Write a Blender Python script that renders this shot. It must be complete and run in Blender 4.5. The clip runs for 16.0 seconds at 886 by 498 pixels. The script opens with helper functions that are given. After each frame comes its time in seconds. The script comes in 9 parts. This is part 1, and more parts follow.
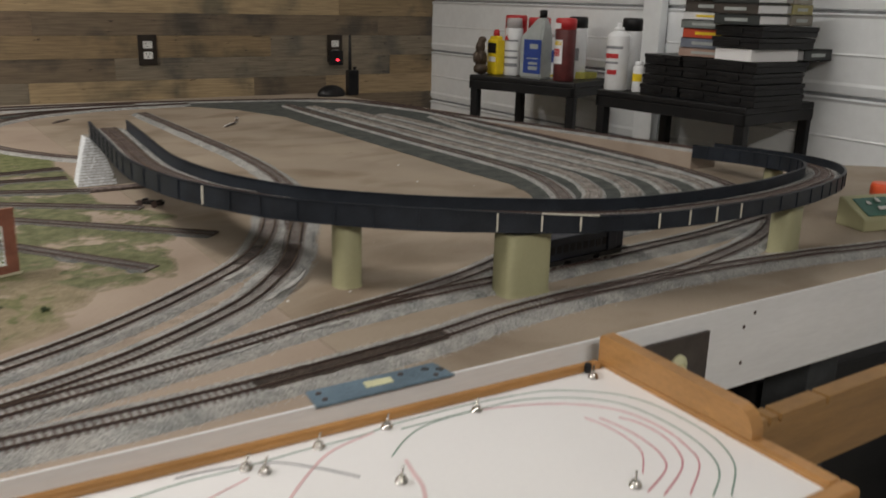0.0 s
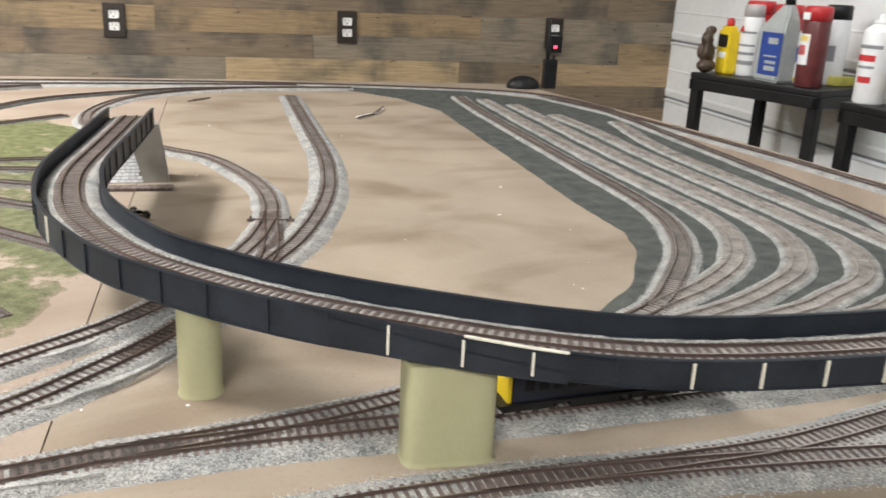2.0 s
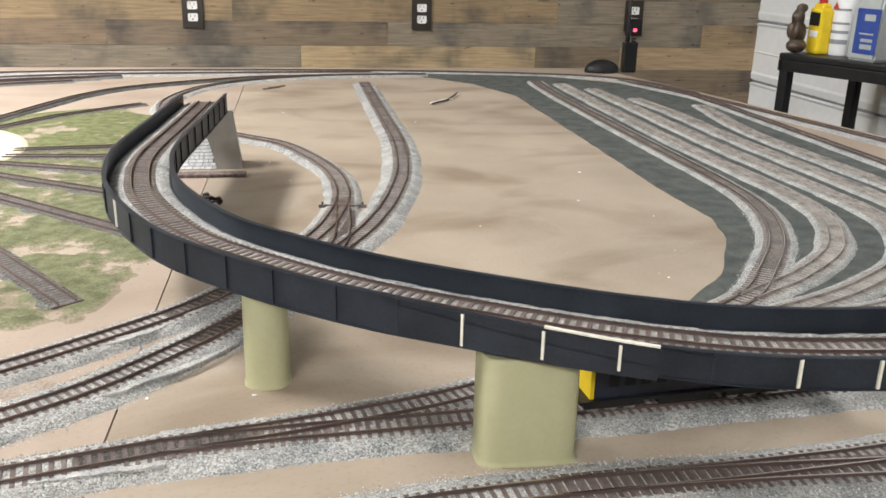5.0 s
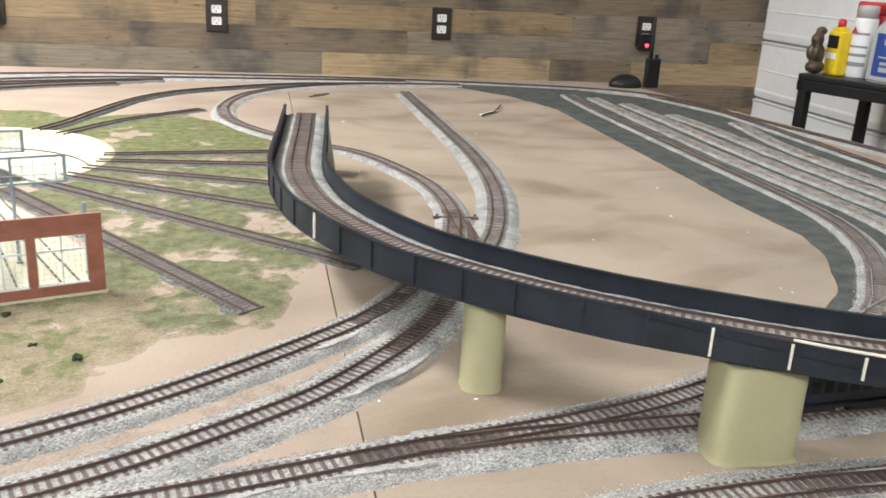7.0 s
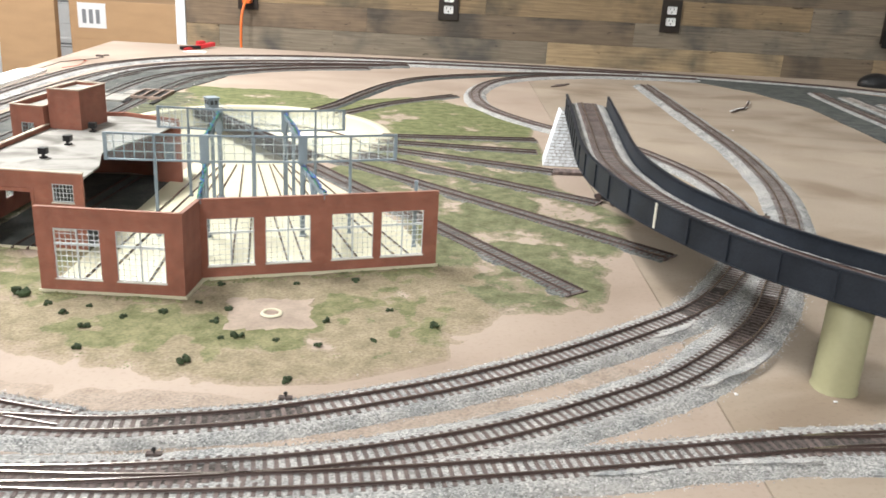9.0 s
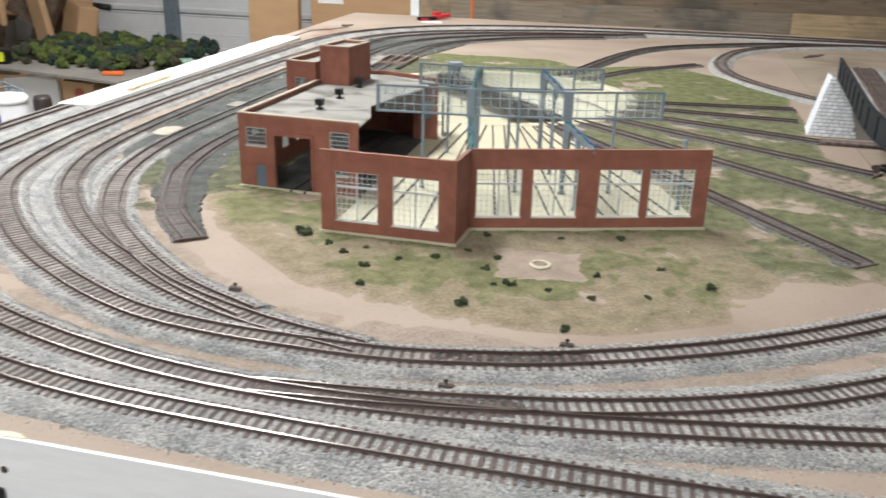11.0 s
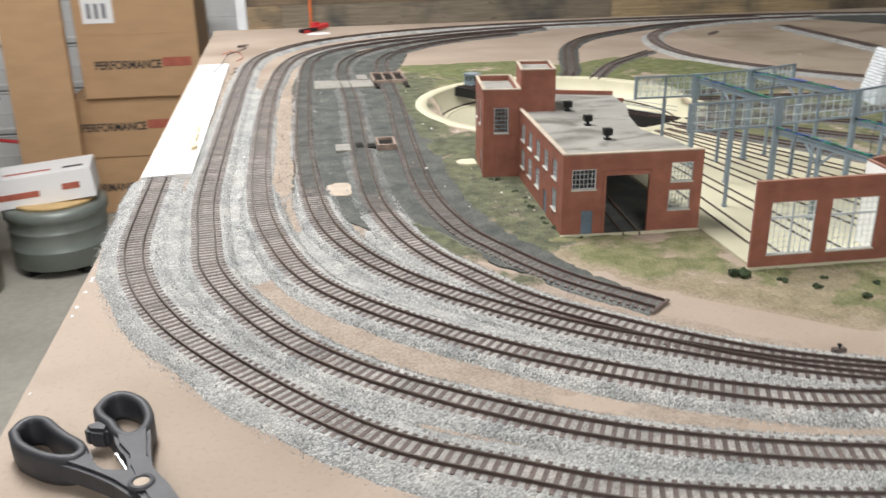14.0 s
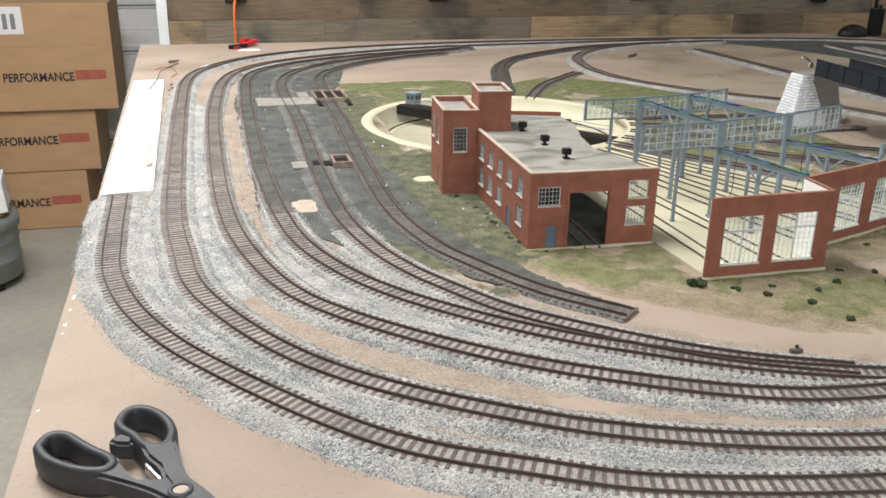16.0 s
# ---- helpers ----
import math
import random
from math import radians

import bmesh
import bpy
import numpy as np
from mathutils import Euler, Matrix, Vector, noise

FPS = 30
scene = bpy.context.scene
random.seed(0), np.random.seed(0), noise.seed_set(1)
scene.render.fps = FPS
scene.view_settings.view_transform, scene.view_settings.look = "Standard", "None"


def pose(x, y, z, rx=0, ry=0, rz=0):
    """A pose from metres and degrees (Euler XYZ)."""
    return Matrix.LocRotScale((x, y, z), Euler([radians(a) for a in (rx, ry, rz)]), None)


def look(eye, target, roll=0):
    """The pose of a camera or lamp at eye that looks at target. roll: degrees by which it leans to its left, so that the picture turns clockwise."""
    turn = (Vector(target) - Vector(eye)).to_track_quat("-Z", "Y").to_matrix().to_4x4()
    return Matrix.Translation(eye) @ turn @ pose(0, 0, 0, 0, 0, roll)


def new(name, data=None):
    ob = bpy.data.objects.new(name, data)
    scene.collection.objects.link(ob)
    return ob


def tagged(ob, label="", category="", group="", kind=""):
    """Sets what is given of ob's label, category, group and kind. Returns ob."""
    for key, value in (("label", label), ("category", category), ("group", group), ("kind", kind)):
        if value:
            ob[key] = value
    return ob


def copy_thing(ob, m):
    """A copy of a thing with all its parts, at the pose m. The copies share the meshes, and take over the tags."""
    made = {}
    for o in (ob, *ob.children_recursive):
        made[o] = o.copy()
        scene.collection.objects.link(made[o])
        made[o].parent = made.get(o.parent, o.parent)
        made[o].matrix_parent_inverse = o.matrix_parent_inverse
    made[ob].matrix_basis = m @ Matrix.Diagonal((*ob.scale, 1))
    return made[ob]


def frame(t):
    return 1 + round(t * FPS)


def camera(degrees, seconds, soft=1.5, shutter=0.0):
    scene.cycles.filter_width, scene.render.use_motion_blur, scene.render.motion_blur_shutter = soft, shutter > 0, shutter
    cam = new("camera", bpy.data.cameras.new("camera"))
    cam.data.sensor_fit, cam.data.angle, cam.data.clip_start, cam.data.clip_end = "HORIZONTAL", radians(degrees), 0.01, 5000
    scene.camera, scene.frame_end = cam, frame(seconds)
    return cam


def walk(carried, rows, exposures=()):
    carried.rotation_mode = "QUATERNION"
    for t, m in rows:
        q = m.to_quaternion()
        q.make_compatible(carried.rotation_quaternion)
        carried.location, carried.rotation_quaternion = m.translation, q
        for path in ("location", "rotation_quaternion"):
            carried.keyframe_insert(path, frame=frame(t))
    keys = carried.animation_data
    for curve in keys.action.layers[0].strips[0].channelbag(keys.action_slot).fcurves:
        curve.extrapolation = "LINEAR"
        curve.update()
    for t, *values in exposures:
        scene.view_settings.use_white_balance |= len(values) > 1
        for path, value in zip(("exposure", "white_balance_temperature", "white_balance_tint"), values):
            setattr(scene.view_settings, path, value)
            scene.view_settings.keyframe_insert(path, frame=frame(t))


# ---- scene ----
cam = camera(54.0, 16.0, 1.6, 0.4)
PATH = [
    (0, (0.561, 0.375, 0.335), (1.632, 1.972, -0.217), 1.5),
    (0.5, (0.653, 0.485, 0.343), (1.774, 2.058, -0.178), 2.7),
    (1, (0.762, 0.553, 0.333), (1.688, 2.229, -0.243), 2.7),
    (1.5, (0.971, 0.589, 0.336), (1.607, 2.39, -0.258), 3.3),
    (2, (1.045, 0.618, 0.326), (1.528, 2.462, -0.281), 2.7),
    (2.5, (1.045, 0.636, 0.328), (1.383, 2.507, -0.293), 1.8),
    (3, (1.055, 0.639, 0.328), (1.313, 2.524, -0.291), 1.1),
    (3.5, (1.063, 0.646, 0.32), (1.313, 2.523, -0.324), 1.1),
    (3.7, (1.063, 0.642, 0.322), (1.33, 2.517, -0.32), 1.2),
    (5.8, (1.018, 0.66, 0.304), (1.373, 2.529, -0.313), 1.5),
    (6, (0.969, 0.654, 0.315), (1.36, 2.521, -0.288), 2.0),
    (6.5, (0.88, 0.651, 0.323), (1.288, 2.516, -0.273), 1.4),
    (7, (0.848, 0.644, 0.328), (1.254, 2.501, -0.295), 3.1),
    (7.5, (0.824, 0.636, 0.327), (1.097, 2.515, -0.304), 3.0),
    (8, (0.785, 0.631, 0.327), (0.917, 2.522, -0.309), 3.0),
    (8.5, (0.73, 0.635, 0.325), (0.769, 2.529, -0.316), 3.4),
    (8.7, (0.712, 0.637, 0.324), (0.747, 2.528, -0.325), 3.3),
    (10.8, (0.634, 0.641, 0.299), (0.288, 2.474, -0.423), 1.9),
    (11, (0.628, 0.635, 0.292), (0.205, 2.452, -0.429), 1.5),
    (11.5, (0.57, 0.608, 0.3), (0.086, 2.419, -0.397), 1.4),
    (12, (0.42, 0.574, 0.302), (0.04, 2.406, -0.406), -1.1),
    (12.5, (0.283, 0.581, 0.281), (-0.036, 2.391, -0.507), -0.6),
    (13, (0.178, 0.665, 0.277), (-0.067, 2.493, -0.496), -2.1),
    (13.5, (0.083, 0.724, 0.292), (0.009, 2.585, -0.439), -1.0),
    (14, (-0.046, 0.719, 0.304), (0.244, 2.56, -0.424), -0.9),
    (14.5, (-0.11, 0.705, 0.307), (0.366, 2.5, -0.436), 0.6),
    (15, (-0.107, 0.707, 0.315), (0.388, 2.511, -0.393), 1.0),
    (15.5, (-0.11, 0.706, 0.315), (0.4, 2.509, -0.383), 0.9),
    (16, (-0.117, 0.699, 0.317), (0.383, 2.506, -0.379), 0.9),
]
walk(cam, [(t, look(eye, target, roll)) for t, eye, target, roll in PATH], exposures=[(0.0, -1.14, 6900, 11), (0.5, -0.60, 7100, 11), (1.0, -0.07, 7000, 11), (1.6, 0.15, 6600, 10), (2.2, 0.24, 6550, 10), (3.5, 0.23, 6500, 10), (6.5, 0.27, 6450, 10), (7.5, 0.14, 6400, 10), (8.0, 0.08, 6400, 10), (8.5, 0.07, 6400, 10), (10.8, -0.30, 6300, 10), (11.5, -0.62, 6350, 10), (13.0, -0.62, 6350, 10), (16.0, -0.60, 6450, 10)])
# ---- light and world ----
world = bpy.data.worlds.new("garage_world")
scene.world = world
world.use_nodes = True
world.node_tree.nodes["Background"].inputs[0].default_value = (0.9, 0.95, 1.0, 1)
world.node_tree.nodes["Background"].inputs[1].default_value = 0.02


def ceiling_lamp(x, y, sx, sy, watts, lean=0.0, tilt=0.0, color=(1.0, 0.975, 0.945), z=1.56):
    lamp = bpy.data.lights.new("shop_light", "AREA")
    lamp.shape, lamp.size, lamp.size_y, lamp.energy = "RECTANGLE", sx, sy, watts
    lamp.color = color
    ob = new("unseen_lamp_light", lamp)
    ob.matrix_world = pose(x, y, z, lean, tilt, 0)
    return ob


# second and fourth are added fills, for the front board and the east wall
LAMPS = [(-0.32, 1.98, 0.30, 1.0, 73), (0.10, -1.0, 1.1, 0.4, 114, 40, -4), (-0.95, 3.10, 1.0, 0.35, 44), (1.62, 1.85, 0.3, 1.1, 24, 0, -78, (0.93, 0.97, 1.0))]
for L in LAMPS:
    ceiling_lamp(*L)


# ---- materials ----
def material(name, color, rough=0.7, metal=0.0, var=0.25, scale=40.0, fine=400.0, bump=0.15, stretch=(1, 1, 1), tint=None, per_object=0.0, detail=6.0):
    """A surface with colour variation at two scales and fine relief; scale and fine are cycles a metre."""
    m = bpy.data.materials.new(name)
    m.use_nodes = True
    nt = m.node_tree
    N, K = nt.nodes, nt.links
    b = N["Principled BSDF"]
    b.inputs["Roughness"].default_value = rough
    b.inputs["Metallic"].default_value = metal
    tc = N.new("ShaderNodeTexCoord")
    mp = N.new("ShaderNodeMapping")
    mp.inputs["Scale"].default_value = stretch
    K.new(tc.outputs["Object"], mp.inputs["Vector"])
    n1, n2 = N.new("ShaderNodeTexNoise"), N.new("ShaderNodeTexNoise")
    for n, s in ((n1, scale), (n2, fine)):
        n.inputs["Scale"].default_value = s
        n.inputs["Detail"].default_value = detail
        K.new(mp.outputs["Vector"], n.inputs["Vector"])
    dark = [c * (1 - var) for c in color]
    light = [min(1, c * (1 + var)) for c in (tint or color)]
    r = N.new("ShaderNodeValToRGB")
    r.color_ramp.elements[0].position, r.color_ramp.elements[1].position = 0.3, 0.7
    r.color_ramp.elements[0].color, r.color_ramp.elements[1].color = (*dark, 1), (*light, 1)
    K.new(n1.outputs["Fac"], r.inputs["Fac"])
    r2 = N.new("ShaderNodeValToRGB")
    g = 1 - var * 0.8
    r2.color_ramp.elements[0].position, r2.color_ramp.elements[1].position = 0.3, 0.65
    r2.color_ramp.elements[0].color, r2.color_ramp.elements[1].color = (g, g, g, 1), (1, 1, 1, 1)
    K.new(n2.outputs["Fac"], r2.inputs["Fac"])
    mix = N.new("ShaderNodeMixRGB")
    mix.blend_type, mix.inputs["Fac"].default_value = "MULTIPLY", 1.0
    K.new(r.outputs["Color"], mix.inputs["Color1"])
    K.new(r2.outputs["Color"], mix.inputs["Color2"])
    out = mix.outputs["Color"]
    if per_object:
        oi = N.new("ShaderNodeObjectInfo")
        mr = N.new("ShaderNodeMapRange")
        mr.inputs["To Min"].default_value, mr.inputs["To Max"].default_value = 1 - per_object, 1 + per_object
        K.new(oi.outputs["Random"], mr.inputs["Value"])
        hs = N.new("ShaderNodeHueSaturation")
        K.new(mr.outputs["Result"], hs.inputs["Value"])
        K.new(out, hs.inputs["Color"])
        out = hs.outputs["Color"]
    K.new(out, b.inputs["Base Color"])
    if bump:
        bp = N.new("ShaderNodeBump")
        bp.inputs["Strength"].default_value = bump
        bp.inputs["Distance"].default_value = 0.5 / fine
        K.new(n2.outputs["Fac"], bp.inputs["Height"])
        K.new(bp.outputs["Normal"], b.inputs["Normal"])
    return m


def gravel(name, colors, grain, bump=0.9, dusty=0.0):
    """Loose stone: cells of different greys with a bump of their own."""
    m = bpy.data.materials.new(name)
    m.use_nodes = True
    N, K = m.node_tree.nodes, m.node_tree.links
    b = N["Principled BSDF"]
    b.inputs["Roughness"].default_value = 0.95
    b.inputs["Specular IOR Level"].default_value = 0.2
    tc = N.new("ShaderNodeTexCoord")
    v = N.new("ShaderNodeTexVoronoi")
    v.inputs["Scale"].default_value = 1 / grain
    K.new(tc.outputs["Object"], v.inputs["Vector"])
    r = N.new("ShaderNodeValToRGB")
    r.color_ramp.interpolation = "LINEAR"
    while len(r.color_ramp.elements) < len(colors):
        r.color_ramp.elements.new(0.5)
    for n, c in enumerate(colors):
        r.color_ramp.elements[n].position = n / (len(colors) - 1)
        r.color_ramp.elements[n].color = (*c, 1)
    sp = N.new("ShaderNodeSeparateColor")
    K.new(v.outputs["Color"], sp.inputs["Color"])
    K.new(sp.outputs["Red"], r.inputs["Fac"])
    n = N.new("ShaderNodeTexNoise")
    n.inputs["Scale"].default_value, n.inputs["Detail"].default_value = 34, 6
    K.new(tc.outputs["Object"], n.inputs["Vector"])
    r2 = N.new("ShaderNodeValToRGB")
    r2.color_ramp.elements[0].position, r2.color_ramp.elements[1].position = 0.33, 0.68
    r2.color_ramp.elements[0].color, r2.color_ramp.elements[1].color = (0.54, 0.565, 0.575, 1), (1.0, 0.985, 0.965, 1)
    K.new(n.outputs["Fac"], r2.inputs["Fac"])
    mix = N.new("ShaderNodeMixRGB")
    mix.blend_type, mix.inputs["Fac"].default_value = "MULTIPLY", 1.0
    K.new(r.outputs["Color"], mix.inputs["Color1"])
    K.new(r2.outputs["Color"], mix.inputs["Color2"])
    # glue and plaster dust that has settled in uneven clouds
    nd, rd, md = N.new("ShaderNodeTexNoise"), N.new("ShaderNodeValToRGB"), N.new("ShaderNodeMixRGB")
    nd.inputs["Scale"].default_value, nd.inputs["Detail"].default_value, nd.inputs["Roughness"].default_value = 15, 7, 0.66
    K.new(tc.outputs["Object"], nd.inputs["Vector"])
    rd.color_ramp.elements[0].position, rd.color_ramp.elements[1].position = 0.36, 0.66
    rd.color_ramp.elements[0].color, rd.color_ramp.elements[1].color = (0, 0, 0, 1), (dusty, dusty, dusty, 1)
    K.new(nd.outputs["Fac"], rd.inputs["Fac"])
    K.new(rd.outputs["Color"], md.inputs["Fac"])
    md.inputs["Color2"].default_value = (0.47, 0.445, 0.41, 1)
    K.new(mix.outputs["Color"], md.inputs["Color1"])
    K.new(md.outputs["Color"], b.inputs["Base Color"])
    bp = N.new("ShaderNodeBump")
    bp.inputs["Strength"].default_value, bp.inputs["Distance"].default_value = bump, grain * 0.6
    bp.invert = True
    K.new(v.outputs["Distance"], bp.inputs["Height"])
    K.new(bp.outputs["Normal"], b.inputs["Normal"])
    return m


def plank_material():
    m = bpy.data.materials.new("reclaimed_wood")
    m.use_nodes = True
    N, K = m.node_tree.nodes, m.node_tree.links
    b = N["Principled BSDF"]
    b.inputs["Roughness"].default_value = 0.62
    oi, tc = N.new("ShaderNodeObjectInfo"), N.new("ShaderNodeTexCoord")
    ad, mp = N.new("ShaderNodeVectorMath"), N.new("ShaderNodeMapping")
    sc = N.new("ShaderNodeVectorMath")
    sc.operation = "SCALE"
    sc.inputs["Scale"].default_value = 37.0
    cx = N.new("ShaderNodeCombineXYZ")
    K.new(oi.outputs["Random"], cx.inputs["X"])
    K.new(oi.outputs["Random"], cx.inputs["Z"])
    K.new(cx.outputs["Vector"], sc.inputs[0])
    K.new(tc.outputs["Object"], ad.inputs[0])
    K.new(sc.outputs["Vector"], ad.inputs[1])
    K.new(ad.outputs["Vector"], mp.inputs["Vector"])
    mp.inputs["Scale"].default_value = (1.0, 1.0, 16.0)
    grain, blot = N.new("ShaderNodeTexNoise"), N.new("ShaderNodeTexNoise")
    grain.inputs["Scale"].default_value, grain.inputs["Detail"].default_value = 9, 9
    grain.inputs["Distortion"].default_value = 0.15
    blot.inputs["Scale"].default_value, blot.inputs["Detail"].default_value = 4.2, 4
    K.new(mp.outputs["Vector"], grain.inputs["Vector"])
    K.new(ad.outputs["Vector"], blot.inputs["Vector"])
    base = N.new("ShaderNodeValToRGB")
    cols = [(0.22, 0.160, 0.108), (0.375, 0.275, 0.167), (0.295, 0.214, 0.126), (0.245, 0.207, 0.159), (0.44, 0.33, 0.20), (0.198, 0.152, 0.107)]
    base.color_ramp.interpolation = "CONSTANT"
    while len(base.color_ramp.elements) < len(cols):
        base.color_ramp.elements.new(0.5)
    for n, c in enumerate(cols):
        base.color_ramp.elements[n].position = n / len(cols)
        base.color_ramp.elements[n].color = (*c, 1)
    K.new(oi.outputs["Random"], base.inputs["Fac"])
    r = N.new("ShaderNodeValToRGB")
    r.color_ramp.elements[0].position, r.color_ramp.elements[1].position = 0.32, 0.66
    r.color_ramp.elements[0].color, r.color_ramp.elements[1].color = (0.66, 0.64, 0.62, 1), (1.04, 1.03, 1.0, 1)
    K.new(grain.outputs["Fac"], r.inputs["Fac"])
    r2 = N.new("ShaderNodeValToRGB")
    r2.color_ramp.elements[0].position, r2.color_ramp.elements[1].position = 0.37, 0.50
    r2.color_ramp.elements[0].color, r2.color_ramp.elements[1].color = (0.44, 0.49, 0.56, 1), (1.06, 1.05, 1.02, 1)
    K.new(blot.outputs["Fac"], r2.inputs["Fac"])
    m1, m2 = N.new("ShaderNodeMixRGB"), N.new("ShaderNodeMixRGB")
    for mm in (m1, m2):
        mm.blend_type, mm.inputs["Fac"].default_value = "MULTIPLY", 1.0
    K.new(base.outputs["Color"], m1.inputs["Color1"])
    K.new(r.outputs["Color"], m1.inputs["Color2"])
    K.new(m1.outputs["Color"], m2.inputs["Color1"])
    K.new(r2.outputs["Color"], m2.inputs["Color2"])
    # dark worm marks, dents and saw flecks
    mq, fleck, r3, m3 = N.new("ShaderNodeMapping"), N.new("ShaderNodeTexNoise"), N.new("ShaderNodeValToRGB"), N.new("ShaderNodeMixRGB")
    mq.inputs["Scale"].default_value = (1.0, 1.0, 3.2)
    fleck.inputs["Scale"].default_value, fleck.inputs["Detail"].default_value, fleck.inputs["Roughness"].default_value = 16, 5, 0.6
    K.new(ad.outputs["Vector"], mq.inputs["Vector"])
    K.new(mq.outputs["Vector"], fleck.inputs["Vector"])
    r3.color_ramp.elements[0].position, r3.color_ramp.elements[1].position = 0.315, 0.37
    r3.color_ramp.elements[0].color, r3.color_ramp.elements[1].color = (0.36, 0.34, 0.33, 1), (1, 1, 1, 1)
    K.new(fleck.outputs["Fac"], r3.inputs["Fac"])
    m3.blend_type, m3.inputs["Fac"].default_value = "MULTIPLY", 1.0
    K.new(m2.outputs["Color"], m3.inputs["Color1"])
    K.new(r3.outputs["Color"], m3.inputs["Color2"])
    K.new(m3.outputs["Color"], b.inputs["Base Color"])
    bp = N.new("ShaderNodeBump")
    bp.inputs["Strength"].default_value, bp.inputs["Distance"].default_value = 0.25, 0.002
    K.new(grain.outputs["Fac"], bp.inputs["Height"])
    K.new(bp.outputs["Normal"], b.inputs["Normal"])
    return m


def brick_material(name, c1, c2, mortar):
    m = bpy.data.materials.new(name)
    m.use_nodes = True
    N, K = m.node_tree.nodes, m.node_tree.links
    b = N["Principled BSDF"]
    b.inputs["Roughness"].default_value = 0.75
    tc = N.new("ShaderNodeTexCoord")
    n = N.new("ShaderNodeTexNoise")
    n.inputs["Scale"].default_value, n.inputs["Detail"].default_value = 60, 6
    K.new(tc.outputs["Object"], n.inputs["Vector"])
    sx, cx, ad = N.new("ShaderNodeSeparateXYZ"), N.new("ShaderNodeCombineXYZ"), N.new("ShaderNodeMath")
    K.new(tc.outputs["Object"], sx.inputs[0])
    K.new(sx.outputs["X"], ad.inputs[0])
    K.new(sx.outputs["Y"], ad.inputs[1])
    K.new(ad.outputs[0], cx.inputs["X"])
    K.new(sx.outputs["Z"], cx.inputs["Y"])
    br = N.new("ShaderNodeTexBrick")
    br.inputs["Scale"].default_value = 1.0
    br.inputs["Brick Width"].default_value, br.inputs["Row Height"].default_value = 0.0026, 0.0009
    br.inputs["Mortar Size"].default_value = 0.00012
    br.inputs["Color1"].default_value, br.inputs["Color2"].default_value = (*c1, 1), (*c2, 1)
    br.inputs["Mortar"].default_value = (*mortar, 1)
    K.new(cx.outputs[0], br.inputs["Vector"])
    r = N.new("ShaderNodeValToRGB")
    r.color_ramp.elements[0].position, r.color_ramp.elements[1].position = 0.3, 0.7
    r.color_ramp.elements[0].color, r.color_ramp.elements[1].color = (0.74, 0.74, 0.74, 1), (1.1, 1.1, 1.1, 1)
    K.new(n.outputs["Fac"], r.inputs["Fac"])
    mx = N.new("ShaderNodeMixRGB")
    mx.blend_type, mx.inputs["Fac"].default_value = "MULTIPLY", 1.0
    K.new(br.outputs["Color"], mx.inputs["Color1"])
    K.new(r.outputs["Color"], mx.inputs["Color2"])
    K.new(mx.outputs["Color"], b.inputs["Base Color"])
    bp = N.new("ShaderNodeBump")
    bp.inputs["Strength"].default_value, bp.inputs["Distance"].default_value = 0.4, 0.0002
    bp.invert = True
    K.new(br.outputs["Fac"], bp.inputs["Height"])
    K.new(bp.outputs["Normal"], b.inputs["Normal"])
    return m


